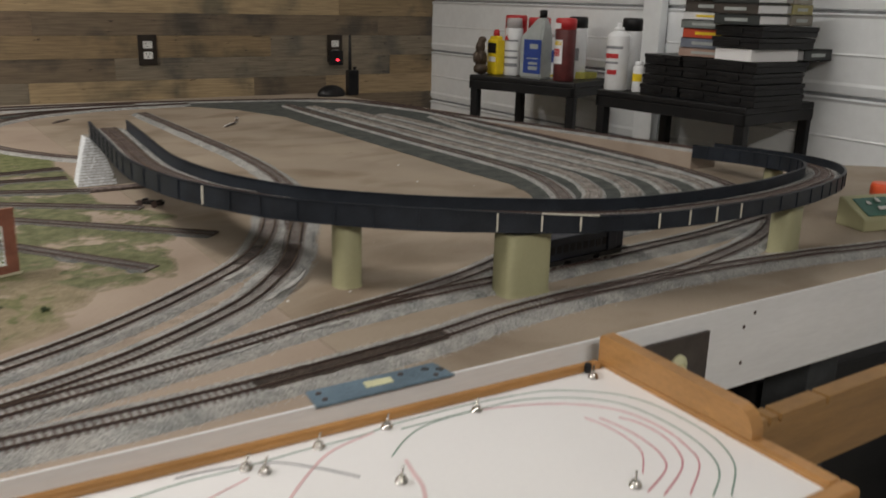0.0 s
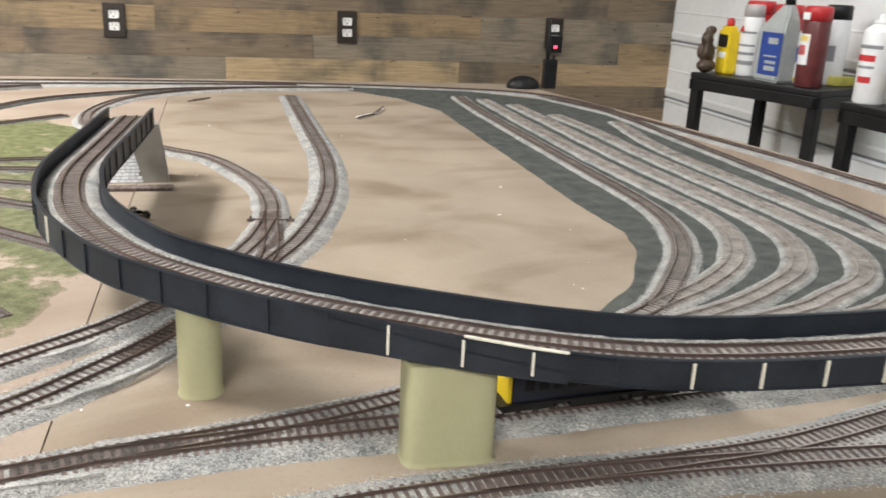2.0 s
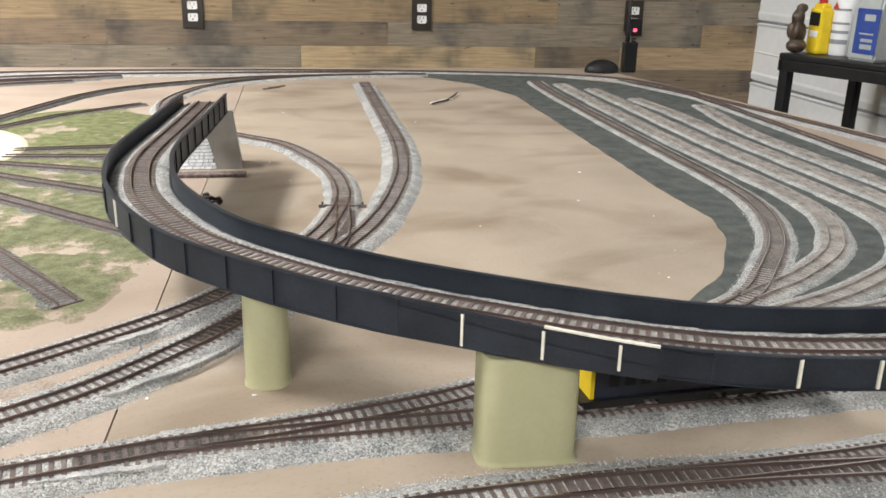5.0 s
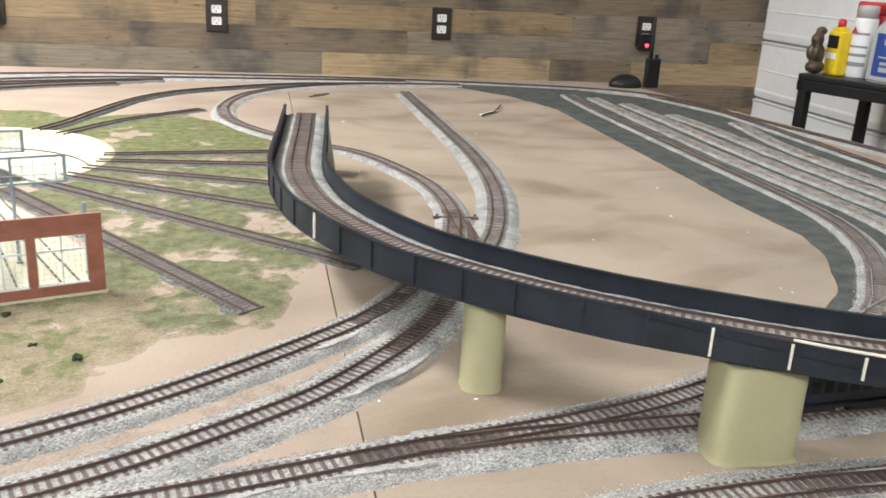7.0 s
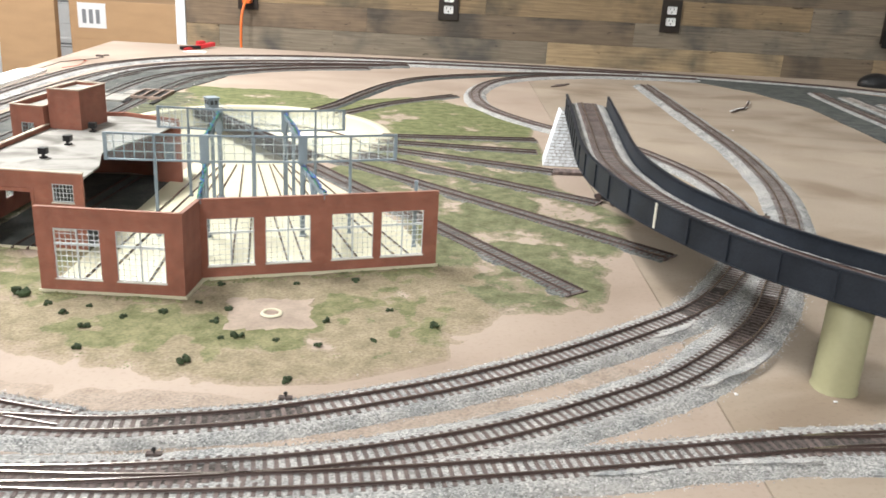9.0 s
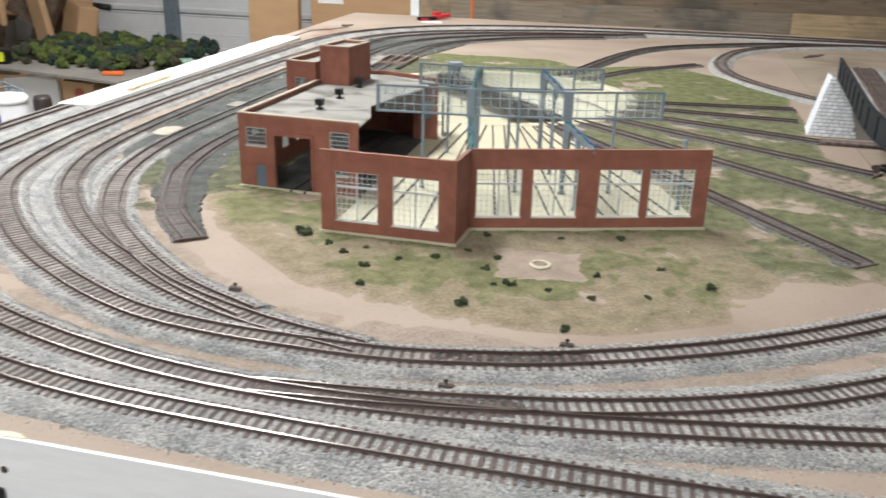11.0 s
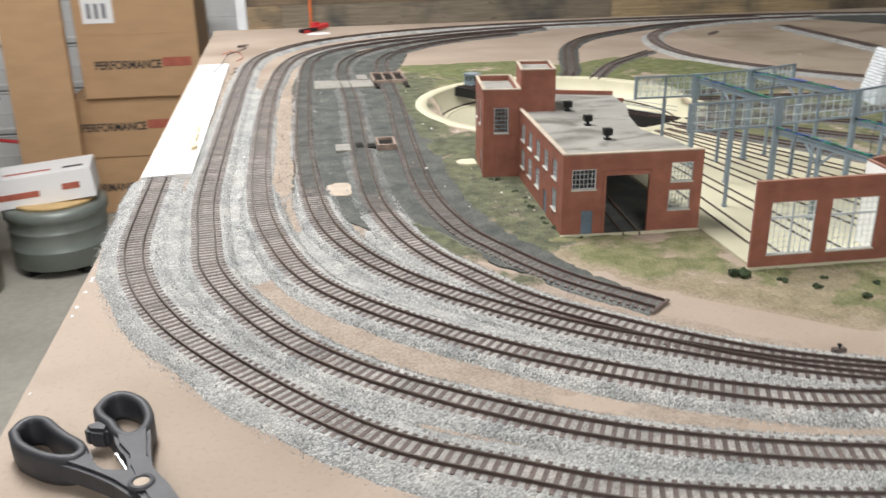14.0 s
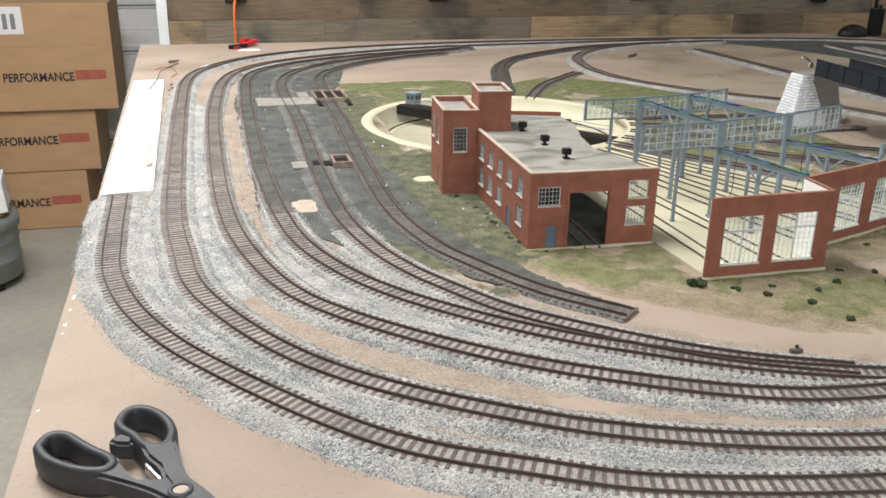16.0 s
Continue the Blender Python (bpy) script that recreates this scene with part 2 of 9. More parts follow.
def board_material(name, dark, light, stain, turf=None, k=1.0):
    """Painted plywood: broad blotches, streaky stains and fine specks. turf: greens that cover it where the mesh says so."""
    m = bpy.data.materials.new(name)
    m.use_nodes = True
    N, K = m.node_tree.nodes, m.node_tree.links
    b = N["Principled BSDF"]
    b.inputs["Roughness"].default_value = 0.72 if turf is None else 0.95
    b.inputs["Specular IOR Level"].default_value = 0.35 if turf is None else 0.1
    tc = N.new("ShaderNodeTexCoord")

    def field(scale, stretch, lo, hi, c0, c1, detail=6, dist=0.0):
        mp, n, r = N.new("ShaderNodeMapping"), N.new("ShaderNodeTexNoise"), N.new("ShaderNodeValToRGB")
        mp.inputs["Scale"].default_value = stretch
        n.inputs["Scale"].default_value, n.inputs["Detail"].default_value, n.inputs["Distortion"].default_value = scale, detail, dist
        r.color_ramp.elements[0].position, r.color_ramp.elements[1].position = lo, hi
        r.color_ramp.elements[0].color, r.color_ramp.elements[1].color = (*c0, 1), (*c1, 1)
        K.new(tc.outputs["Object"], mp.inputs["Vector"])
        K.new(mp.outputs["Vector"], n.inputs["Vector"])
        K.new(n.outputs["Fac"], r.inputs["Fac"])
        return r.outputs["Color"], n.outputs["Fac"]

    def times(a, c):
        mx = N.new("ShaderNodeMixRGB")
        mx.blend_type, mx.inputs["Fac"].default_value = "MULTIPLY", 1.0
        K.new(a, mx.inputs["Color1"])
        K.new(c, mx.inputs["Color2"])
        return mx.outputs["Color"]

    base, _ = field(4.5 * k, (1, 1, 1), 0.32, 0.68, dark, light)
    st, _ = field(6.0 * k, (0.7, 1.15, 1), 0.33, 0.52, stain, (1, 1, 1), 9, 0.5)
    sp, fine = field(260, (1, 1, 1), 0.25, 0.45, (0.86, 0.85, 0.84), (1, 1, 1), 3)
    col = times(times(base, st), sp)
    if turf:
        g, _ = field(55, (1, 1, 1), 0.34, 0.64, turf[0], turf[1], 7)
        g2, gf = field(420, (1, 1, 1), 0.3, 0.62, (0.72, 0.72, 0.72), (1.08, 1.08, 1.05), 3)
        g = times(g, g2)
        at, mth, cl = N.new("ShaderNodeAttribute"), N.new("ShaderNodeMath"), N.new("ShaderNodeValToRGB")
        at.attribute_name = "cover"
        mth.operation = "MULTIPLY_ADD"
        mth.inputs[1].default_value, mth.inputs[2].default_value = 0.7, 0.0
        cl.color_ramp.elements[0].position, cl.color_ramp.elements[1].position = 0.34, 0.78
        _, gn = field(300, (1, 1, 1), 0, 1, (0, 0, 0), (1, 1, 1), 2)
        K.new(gn, mth.inputs[0])
        K.new(at.outputs["Fac"], mth.inputs[2])
        K.new(mth.outputs[0], cl.inputs["Fac"])
        mx = N.new("ShaderNodeMixRGB")
        K.new(cl.outputs["Color"], mx.inputs["Fac"])
        K.new(col, mx.inputs["Color1"])
        K.new(g, mx.inputs["Color2"])
        col = mx.outputs["Color"]
    K.new(col, b.inputs["Base Color"])
    bp = N.new("ShaderNodeBump")
    bp.inputs["Strength"].default_value, bp.inputs["Distance"].default_value = 0.06 if turf is None else 0.3, 0.002
    K.new(fine, bp.inputs["Height"])
    K.new(bp.outputs["Normal"], b.inputs["Normal"])
    return m


TAN_W = ((0.325, 0.257, 0.205), (0.395, 0.322, 0.262), (0.84, 0.825, 0.81))
TAN_E = ((0.300, 0.247, 0.192), (0.390, 0.325, 0.256), (0.68, 0.64, 0.60))
M_TAN = board_material("tan_painted_board", *TAN_W)
M_TAN_EAST = board_material("stained_tan_board", *TAN_E)
M_TURF = board_material("green_turf_on_tan", *TAN_W, turf=((0.108, 0.120, 0.058), (0.185, 0.196, 0.098)))
M_EARTH = board_material("brown_scenery_earth", *TAN_W, turf=((0.215, 0.182, 0.122), (0.30, 0.255, 0.18)))
M_TURF_GREY = board_material("grey_green_turf_on_tan", *TAN_W, turf=((0.112, 0.120, 0.068), (0.192, 0.198, 0.115)))
M_TURF_ASH = board_material("ash_grey_green_turf", *TAN_W, turf=((0.078, 0.084, 0.062), (0.15, 0.155, 0.098)))
M_TURF_PALE = board_material("pale_olive_turf", *TAN_W, turf=((0.135, 0.142, 0.072), (0.225, 0.215, 0.122)))
M_DUSTFILM = board_material("grey_beige_dust_on_tan", *TAN_W, turf=((0.295, 0.240, 0.201), (0.355, 0.297, 0.252)))
M_WHITE = material("white_painted_wood", (0.83, 0.85, 0.87), 0.55, var=0.07, scale=8, fine=150, bump=0.08, stretch=(0.3, 1, 2))
M_BALLAST = gravel("light_ballast", [(0.13, 0.137, 0.139), (0.33, 0.34, 0.338), (0.43, 0.435, 0.43), (0.68, 0.68, 0.665)], 0.0011, 0.9, 0.42)
M_DUSTED = gravel("dusty_ballast_between_rails", [(0.13, 0.122, 0.116), (0.27, 0.255, 0.245), (0.35, 0.335, 0.32), (0.46, 0.445, 0.43)], 0.0011, 0.6, 0.5)
M_DUSTFAR = gravel("pale_dust_between_rails", [(0.20, 0.19, 0.18), (0.36, 0.34, 0.325), (0.44, 0.42, 0.40), (0.54, 0.52, 0.50)], 0.0011)
M_ASHBED = gravel("grey_ash_ballast", [(0.07, 0.075, 0.075), (0.15, 0.155, 0.15), (0.21, 0.215, 0.205), (0.30, 0.30, 0.29)], 0.0010, 0.6)
M_YARD = gravel("dark_ballast", [(0.05, 0.06, 0.06), (0.10, 0.11, 0.105), (0.13, 0.135, 0.13)], 0.0009, 0.5)
M_GREENGREY = gravel("grey_green_grit", [(0.075, 0.083, 0.08), (0.105, 0.114, 0.108), (0.135, 0.142, 0.134)], 0.001, 0.4)
M_ASPHALT = gravel("dark_grey_grit", [(0.068, 0.074, 0.071), (0.122, 0.128, 0.120), (0.160, 0.163, 0.152)], 0.0009, 0.4)
M_TIE = material("brown_plastic_tie", (0.102, 0.075, 0.067), 0.8, var=0.35, scale=60, fine=900, bump=0.2, stretch=(3, 1, 1), per_object=0.25, tint=(0.145, 0.112, 0.102))
M_TIEDUST = material("dust_covered_brown_tie", (0.25, 0.215, 0.19), 0.9, var=0.35, scale=60, fine=900, bump=0.2, tint=(0.33, 0.30, 0.275))
M_RUST = material("rusty_rail_side", (0.072, 0.045, 0.039), 0.55, var=0.25, scale=60, fine=600)
M_RAILTOP = material("worn_nickel_railhead", (0.58, 0.52, 0.48), 0.22, 0.9, var=0.25, scale=25, fine=500, bump=0.03)
M_GIRDER = material("black_blue_plastic", (0.020, 0.025, 0.034), 0.45, var=0.3, scale=30, fine=500, bump=0.06)
M_PIER = material("cream_green_plaster", (0.385, 0.375, 0.225), 0.6, var=0.06, scale=15, fine=250, bump=0.06)
M_FLOOR = material("worn_floor_concrete", (0.37, 0.355, 0.31), 0.7, var=0.18, scale=2.0, fine=50, bump=0.05)
M_COPING = material("dusty_stone_coping", (0.47, 0.39, 0.31), 0.75, var=0.15, scale=60)
M_SILL = material("pale_sill", (0.56, 0.53, 0.47), 0.7, var=0.1, scale=60)
M_CONCRETE = material("grey_concrete", (0.30, 0.28, 0.25), 0.75, var=0.2, scale=2.5, fine=60, bump=0.06)
M_STONE = material("pale_stone", (0.76, 0.79, 0.83), 0.85, var=0.22, scale=120, fine=900, bump=0.3, per_object=0.12)
M_PLANK = plank_material()
M_SIDING = material("pale_grey_steel", (0.84, 0.86, 0.87), 0.45, 0.0, var=0.06, scale=2, fine=40, bump=0.02)
M_SEAM = material("dark_joint", (0.05, 0.055, 0.06), 0.8, var=0.2)
M_PANELGAP = material("grey_panel_joint", (0.26, 0.27, 0.28), 0.8, var=0.2)
M_CEIL = material("grey_drywall", (0.46, 0.46, 0.45), 0.9, var=0.04, scale=3, fine=90)
M_BRICK = brick_material("red_brick_plastic", (0.315, 0.100, 0.060), (0.262, 0.083, 0.050), (0.31, 0.160, 0.115))
M_ROOF = board_material("grey_tar_roof", (0.25, 0.245, 0.225), (0.31, 0.30, 0.275), (0.43, 0.425, 0.40), k=4.5)
M_CREAM = material("cream_plastic", (0.57, 0.54, 0.395), 0.5, var=0.05, scale=15, fine=200, bump=0.02)
M_GREYPL = material("blue_grey_plastic", (0.20, 0.25, 0.29), 0.5, var=0.15, scale=40, fine=500, bump=0.03)
M_BLACK = material("black_plastic", (0.014, 0.014, 0.015), 0.4, var=0.3, scale=20, fine=400, bump=0.05)
for m in (M_BLACK, M_GIRDER):
    m.node_tree.nodes["Principled BSDF"].inputs["Specular IOR Level"].default_value = 0.28
M_OAK = material("varnished_oak", (0.46, 0.24, 0.085), 0.4, var=0.22, scale=10, fine=120, bump=0.1, stretch=(0.5, 1, 5))
M_PAPER = material("white_paper", (0.88, 0.88, 0.89), 0.6, var=0.02, scale=6, fine=200, bump=0.02)
M_CARD = material("brown_cardboard", (0.52, 0.33, 0.18), 0.8, var=0.08, scale=6, fine=180, bump=0.05, stretch=(1, 1, 3))
M_FOAM = material("white_foam_board", (0.90, 0.90, 0.895), 0.85, var=0.03, scale=20, fine=500, bump=0.1)
M_GRASS = material("green_static_grass", (0.115, 0.132, 0.058), 0.95, var=0.4, scale=60, fine=900, bump=0.5, tint=(0.20, 0.215, 0.106))
M_BUSH = material("dark_green_foam", (0.035, 0.055, 0.022), 0.95, var=0.5, scale=90, fine=900, bump=0.6)
M_CHROME = material("nickel", (0.6, 0.58, 0.55), 0.25, 1.0, var=0.1, scale=40, fine=300, bump=0.02)


# ---- mesh helpers ----
def mesh(name, verts, faces, mat=None, smooth=False):
    me = bpy.data.meshes.new(name)
    me.from_pydata([tuple(v) for v in verts], [], faces)
    for m in mat if isinstance(mat, (list, tuple)) else [mat] if mat else []:
        me.materials.append(m)
    if smooth:
        me.polygons.foreach_set("use_smooth", [True] * len(me.polygons))
    me.update()
    return me


def thing(name, label, category, at=(0, 0, 0), group="", kind=""):
    ob = new(name)
    ob.location = at
    ob.empty_display_size = 0.02
    return tagged(ob, label, category, group, kind)


def part(name, me, parent=None, label="", m=None):
    """Links a mesh (or bmesh) as one object, under a thing when one is given."""
    ob = new(name, me)
    if m is not None:
        ob.matrix_basis = m
    if parent is not None:
        ob.parent = parent
    return tagged(ob, label) if label else ob


def boxes(name, specs, mat, bevel=0.0):
    """One mesh out of boxes (x0, y0, z0, x1, y1, z1), with bevelled edges."""
    bm = bmesh.new()
    for x0, y0, z0, x1, y1, z1 in specs:
        bmesh.ops.create_cube(bm, size=1.0, matrix=Matrix.LocRotScale(((x0 + x1) / 2, (y0 + y1) / 2, (z0 + z1) / 2), None, (x1 - x0, y1 - y0, z1 - z0)))
    if bevel:
        bmesh.ops.bevel(bm, geom=bm.edges[:], offset=bevel, segments=2, affect="EDGES", profile=0.6)
    return done(bm, name, mat)


def done(bm, name, mat, smooth=False):
    me = bpy.data.meshes.new(name)
    bmesh.ops.recalc_face_normals(bm, faces=bm.faces[:])
    bm.to_mesh(me)
    bm.free()
    for m in mat if isinstance(mat, (list, tuple)) else [mat]:
        me.materials.append(m)
    if smooth:
        me.polygons.foreach_set("use_smooth", [True] * len(me.polygons))
    return me


def prism(name, poly, z0, z1, mat, bevel=0.0):
    """A flat slab over a polygon in plan."""
    bm = bmesh.new()
    f = bm.faces.new([bm.verts.new((x, y, z0)) for x, y in poly])
    r = bmesh.ops.extrude_face_region(bm, geom=[f])
    bmesh.ops.translate(bm, vec=(0, 0, z1 - z0), verts=[g for g in r["geom"] if isinstance(g, bmesh.types.BMVert)])
    if bevel:
        bmesh.ops.bevel(bm, geom=bm.edges[:], offset=bevel, segments=2, affect="EDGES")
    return done(bm, name, mat)


def lathe(name, profile, mat, n=28, smooth=True, caps=True):
    """A turned body from (radius, height) pairs."""
    vs, fs = [], []
    for r, z in profile:
        vs += [(r * math.cos(2 * math.pi * k / n), r * math.sin(2 * math.pi * k / n), z) for k in range(n)]
    for a in range(len(profile) - 1):
        for k in range(n):
            fs.append((a * n + k, a * n + (k + 1) % n, (a + 1) * n + (k + 1) % n, (a + 1) * n + k))
    if caps:
        fs += [tuple(range(n - 1, -1, -1)), tuple((len(profile) - 1) * n + k for k in range(n))]
    me = mesh(name, vs, fs, mat)
    if smooth:
        me.polygons.foreach_set("use_smooth", [len(p.vertices) == 4 for p in me.polygons])
    return me


def tube(name, pts, radius, mat, n=8):
    """A round cord along points."""
    pts = [Vector(p) for p in pts]
    vs, fs = [], []
    for i, p in enumerate(pts):
        d = (pts[min(i + 1, len(pts) - 1)] - pts[max(i - 1, 0)]).normalized()
        a = d.orthogonal().normalized() if i == 0 else (a - a.dot(d) * d).normalized()
        b = d.cross(a)
        vs += [p + radius * (math.cos(2 * math.pi * k / n) * a + math.sin(2 * math.pi * k / n) * b) for k in range(n)]
    for i in range(len(pts) - 1):
        for k in range(n):
            fs.append((i * n + k, i * n + (k + 1) % n, (i + 1) * n + (k + 1) % n, (i + 1) * n + k))
    fs += [tuple(range(n - 1, -1, -1)), tuple((len(pts) - 1) * n + k for k in range(n))]
    return mesh(name, vs, fs, mat, True)


def curve_points(ctrl, step):
    """Even points along a Catmull-Rom curve through ctrl (2D or 3D)."""
    c = [Vector((*p, 0.0)[:3]) for p in ctrl]
    c = [2 * c[0] - c[1]] + c + [2 * c[-1] - c[-2]]
    fine = []
    for i in range(1, len(c) - 2):
        p0, p1, p2, p3 = c[i - 1 : i + 3]
        for k in range(40):
            t = k / 40
            fine.append(0.5 * (2 * p1 + (p2 - p0) * t + (2 * p0 - 5 * p1 + 4 * p2 - p3) * t * t + (3 * p1 - p0 - 3 * p2 + p3) * t ** 3))
    fine.append(c[-2])
    out, left = [fine[0]], step
    for a, b in zip(fine, fine[1:]):
        seg = (b - a).length
        while seg >= left and seg > 0:
            a = a + (b - a) * (left / seg)
            out.append(a.copy())
            seg, left = (b - a).length, step
        left -= seg
    return out


def sides(pts):
    """The way to the left at each point of a curve, level."""
    out = []
    for i in range(len(pts)):
        d = pts[min(i + 1, len(pts) - 1)] - pts[max(i - 1, 0)]
        out.append(Vector((-d.y, d.x, 0)).normalized())
    return out


def sweep(name, pts, profile, mat, slots=None, closed=True):
    """A profile of (offset to the left, height) carried along a curve."""
    n, vs, fs, mi = len(profile), [], [], []
    for p, s in zip(pts, sides(pts)):
        vs += [p + s * o + Vector((0, 0, h)) for o, h in profile]
    for i in range(len(pts) - 1):
        for k in range(n if closed else n - 1):
            fs.append((i * n + k, (i + 1) * n + k, (i + 1) * n + (k + 1) % n, i * n + (k + 1) % n))
            mi.append(slots[k] if slots else 0)
    if closed:
        fs += [tuple(range(n)), tuple(range((len(pts) - 1) * n + n - 1, (len(pts) - 1) * n - 1, -1))]
        mi += [0, 0]
    me = mesh(name, vs, fs, mat)
    me.polygons.foreach_set("material_index", mi)
    return me


# ---- the room ----
FLOOR, CEILING = -0.95, 1.62
X0, X1, Y0, Y1 = -3.2, 2.77, -2.2, 5.35
WALL_Y = 3.79

floor = tagged(part("floor", boxes("floor", [(X0, Y0, FLOOR - 0.1, X1 + 0.1, Y1 + 0.1, FLOOR)], M_FLOOR)), "worn grey concrete garage floor with light scuffs", "floor", kind="structure")
ceiling = tagged(part("ceiling", boxes("ceiling", [(X0, Y0, CEILING, X1 + 0.1, Y1 + 0.1, CEILING + 0.1)], M_CEIL)), "plain pale grey garage ceiling above the added lamps", "ceiling", kind="structure")
wall_south = tagged(part("wall_south", boxes("wall_south", [(X0, Y0 - 0.1, FLOOR, X1 + 0.1, Y0, CEILING)], M_CEIL)), "plain pale grey garage wall", "wall", kind="structure")
wall_west = tagged(part("wall_west", boxes("wall_west", [(X0 - 0.1, Y0, FLOOR, X0, Y1, CEILING)], M_CEIL)), "plain pale grey garage wall", "wall", kind="structure")


def siding_wall(name, origin, length, turn, seam_z, label):
    """A wall of pressed steel panels with dark joints; posts stand before it."""
    wall = tagged(new(name), label, "wall", kind="structure")
    wall.matrix_basis = pose(*origin, 0, 0, turn)
    part("backing", boxes("backing", [(0, 0, FLOOR, length, 0.08, CEILING)], M_PANELGAP), wall)
    zs = [FLOOR] + [z for z in seam_z] + [CEILING]
    for a, b in zip(zs, zs[1:]):
        h = b - a - 0.008
        prof = [(0, 0), (0.004, -0.010), (h * 0.12, -0.014), (h * 0.16, -0.010), (h * 0.48, -0.010), (h * 0.5, -0.013), (h * 0.52, -0.010), (h - 0.012, -0.010), (h - 0.004, -0.016), (h, -0.004), (h, 0)]
        vs = [(x, y, z) for x in (0, length) for z, y in prof]
        n = len(prof)
        fs = [(k, k + 1, n + k + 1, n + k) for k in range(n - 1)] + [tuple(range(n)), tuple(range(2 * n - 1, n - 1, -1))]
        part("panel", mesh("panel", vs, fs, M_SIDING), wall, m=pose(0, 0, a + 0.004))
    return wall


SEAMS = [-0.77, -0.55, -0.33, -0.11, 0.11, 0.33, 0.55, 0.77, 0.99, 1.21, 1.43]
wall_east = siding_wall("wall_east", (X1, WALL_Y, 0), WALL_Y - Y0, -90, SEAMS, "off-white ribbed steel panel wall with dark joints")
part("post", boxes("post", [(1.325, -0.05, FLOOR, 1.405, -0.017, CEILING)], M_SIDING, 0.004), wall_east, "grey steel upright")
wall_northwest = siding_wall("wall_northwest", (X0, Y1, 0), 3.1, 0, [z + 0.04 for z in SEAMS], "grey ribbed steel garage door panels with dark joints")
part("post", boxes("post", [(1.05, -0.06, FLOOR, 1.13, -0.017, CEILING)], M_GREYPL, 0.006), wall_northwest, "grey steel track post")
tagged(part("wall_return", boxes("wall_return", [(-0.10, WALL_Y + 0.09, FLOOR, 0.0, Y1 + 0.09, CEILING)], M_CEIL)), "plain pale grey wall return beside the wooden wall", "wall", kind="structure")

# the plank wall: rows of boards over a backing
wall_north = tagged(part("wall_north", boxes("wall_north", [(-0.215, WALL_Y + 0.012, FLOOR, X1, WALL_Y + 0.09, CEILING)], M_SEAM)), "wall of rustic brown and grey reclaimed wood planks", "wall", kind="structure")
part("corner_trim", boxes("corner_trim", [(-0.25, WALL_Y - 0.006, FLOOR, -0.217, WALL_Y + 0.09, CEILING)], M_WHITE, 0.002), wall_north, "white painted edge trim")
ROW, SEAM0 = 0.0825, 0.011
rng = random.Random(5)
known = {0: [-0.1, 0.301, 1.062, 1.904, 2.227], 1: [0.42, 1.363, 2.54], 2: [0.835, 1.98], -1: [0.1, 0.9, 1.7]}
r = -12
while SEAM0 + (r - 1) * ROW < CEILING:
    z0, z1 = SEAM0 + (r - 1) * ROW, min(SEAM0 + r * ROW, CEILING)
    if z0 >= FLOOR - 0.03:
        z0 = max(z0, FLOOR)
        cuts = known.get(r) or sorted(rng.uniform(-0.1, 0.7) + 0.92 * k for k in range(3))
        xs = [-0.216] + [c for c in cuts if -0.15 < c < X1 - 0.05] + [X1 - 0.002]
        for a, b in zip(xs, xs[1:]):
            d = rng.uniform(0, 0.003)
            ob = part("plank", boxes("plank", [(-(b - a) / 2 + 0.0002, 0, -(z1 - z0) / 2 + 0.0002, (b - a) / 2 - 0.0002, 0.011, (z1 - z0) / 2 - 0.0002)], M_PLANK, 0.0006), wall_north)
            ob.location = ((a + b) / 2, WALL_Y - d, (z0 + z1) / 2)
    r += 1

# ---- the layout table ----
TX0, TX1, TY0, TY1 = -0.27, 2.16, 1.0, 3.25
PIT, PIT_R = Vector((0.372, 2.113, 0)), 0.222
table = thing("layout_table", "plywood model railway table painted sandy tan with a white front board", "table", (0, 0, 0))


def table_top(side, mat):
    bm = bmesh.new()
    outer = [(TX0 + 0.022, TY0 + 0.0), (0.6, TY0), (1.15, TY0 - 0.012), (2.6, TY0 - 0.05), (2.6, 1.30), (TX1 + 0.06, 1.62), (TX1, 2.2), (TX1 - 0.1, 2.75), (1.95, TY1), (TX0 - 0.008, TY1), (TX0 + 0.018, 1.7)]
    hole = [(PIT.x + PIT_R * math.cos(a), PIT.y + PIT_R * math.sin(a)) for a in [2 * math.pi * k / 72 for k in range(72)]]
    edges = []
    for ring in (outer, hole):
        vs = [bm.verts.new((x, y, 0)) for x, y in ring]
        edges += [bm.edges.new((vs[k], vs[(k + 1) % len(vs)])) for k in range(len(vs))]
    bmesh.ops.triangle_fill(bm, use_beauty=True, edges=edges)
    ext = bmesh.ops.extrude_face_region(bm, geom=bm.faces[:])
    bmesh.ops.translate(bm, vec=(0, 0, -0.018), verts=[g for g in ext["geom"] if isinstance(g, bmesh.types.BMVert)])
    # the plywood is two boards that meet in an open seam
    bmesh.ops.bisect_plane(bm, geom=bm.verts[:] + bm.edges[:] + bm.faces[:], plane_co=(SEAM_X + side * 0.0007, 0, 0), plane_no=(side, 0, 0.0), clear_inner=True)
    rim = [e for e in bm.edges if e.is_boundary]
    bmesh.ops.holes_fill(bm, edges=rim, sides=0)
    return done(bm, "top", mat)


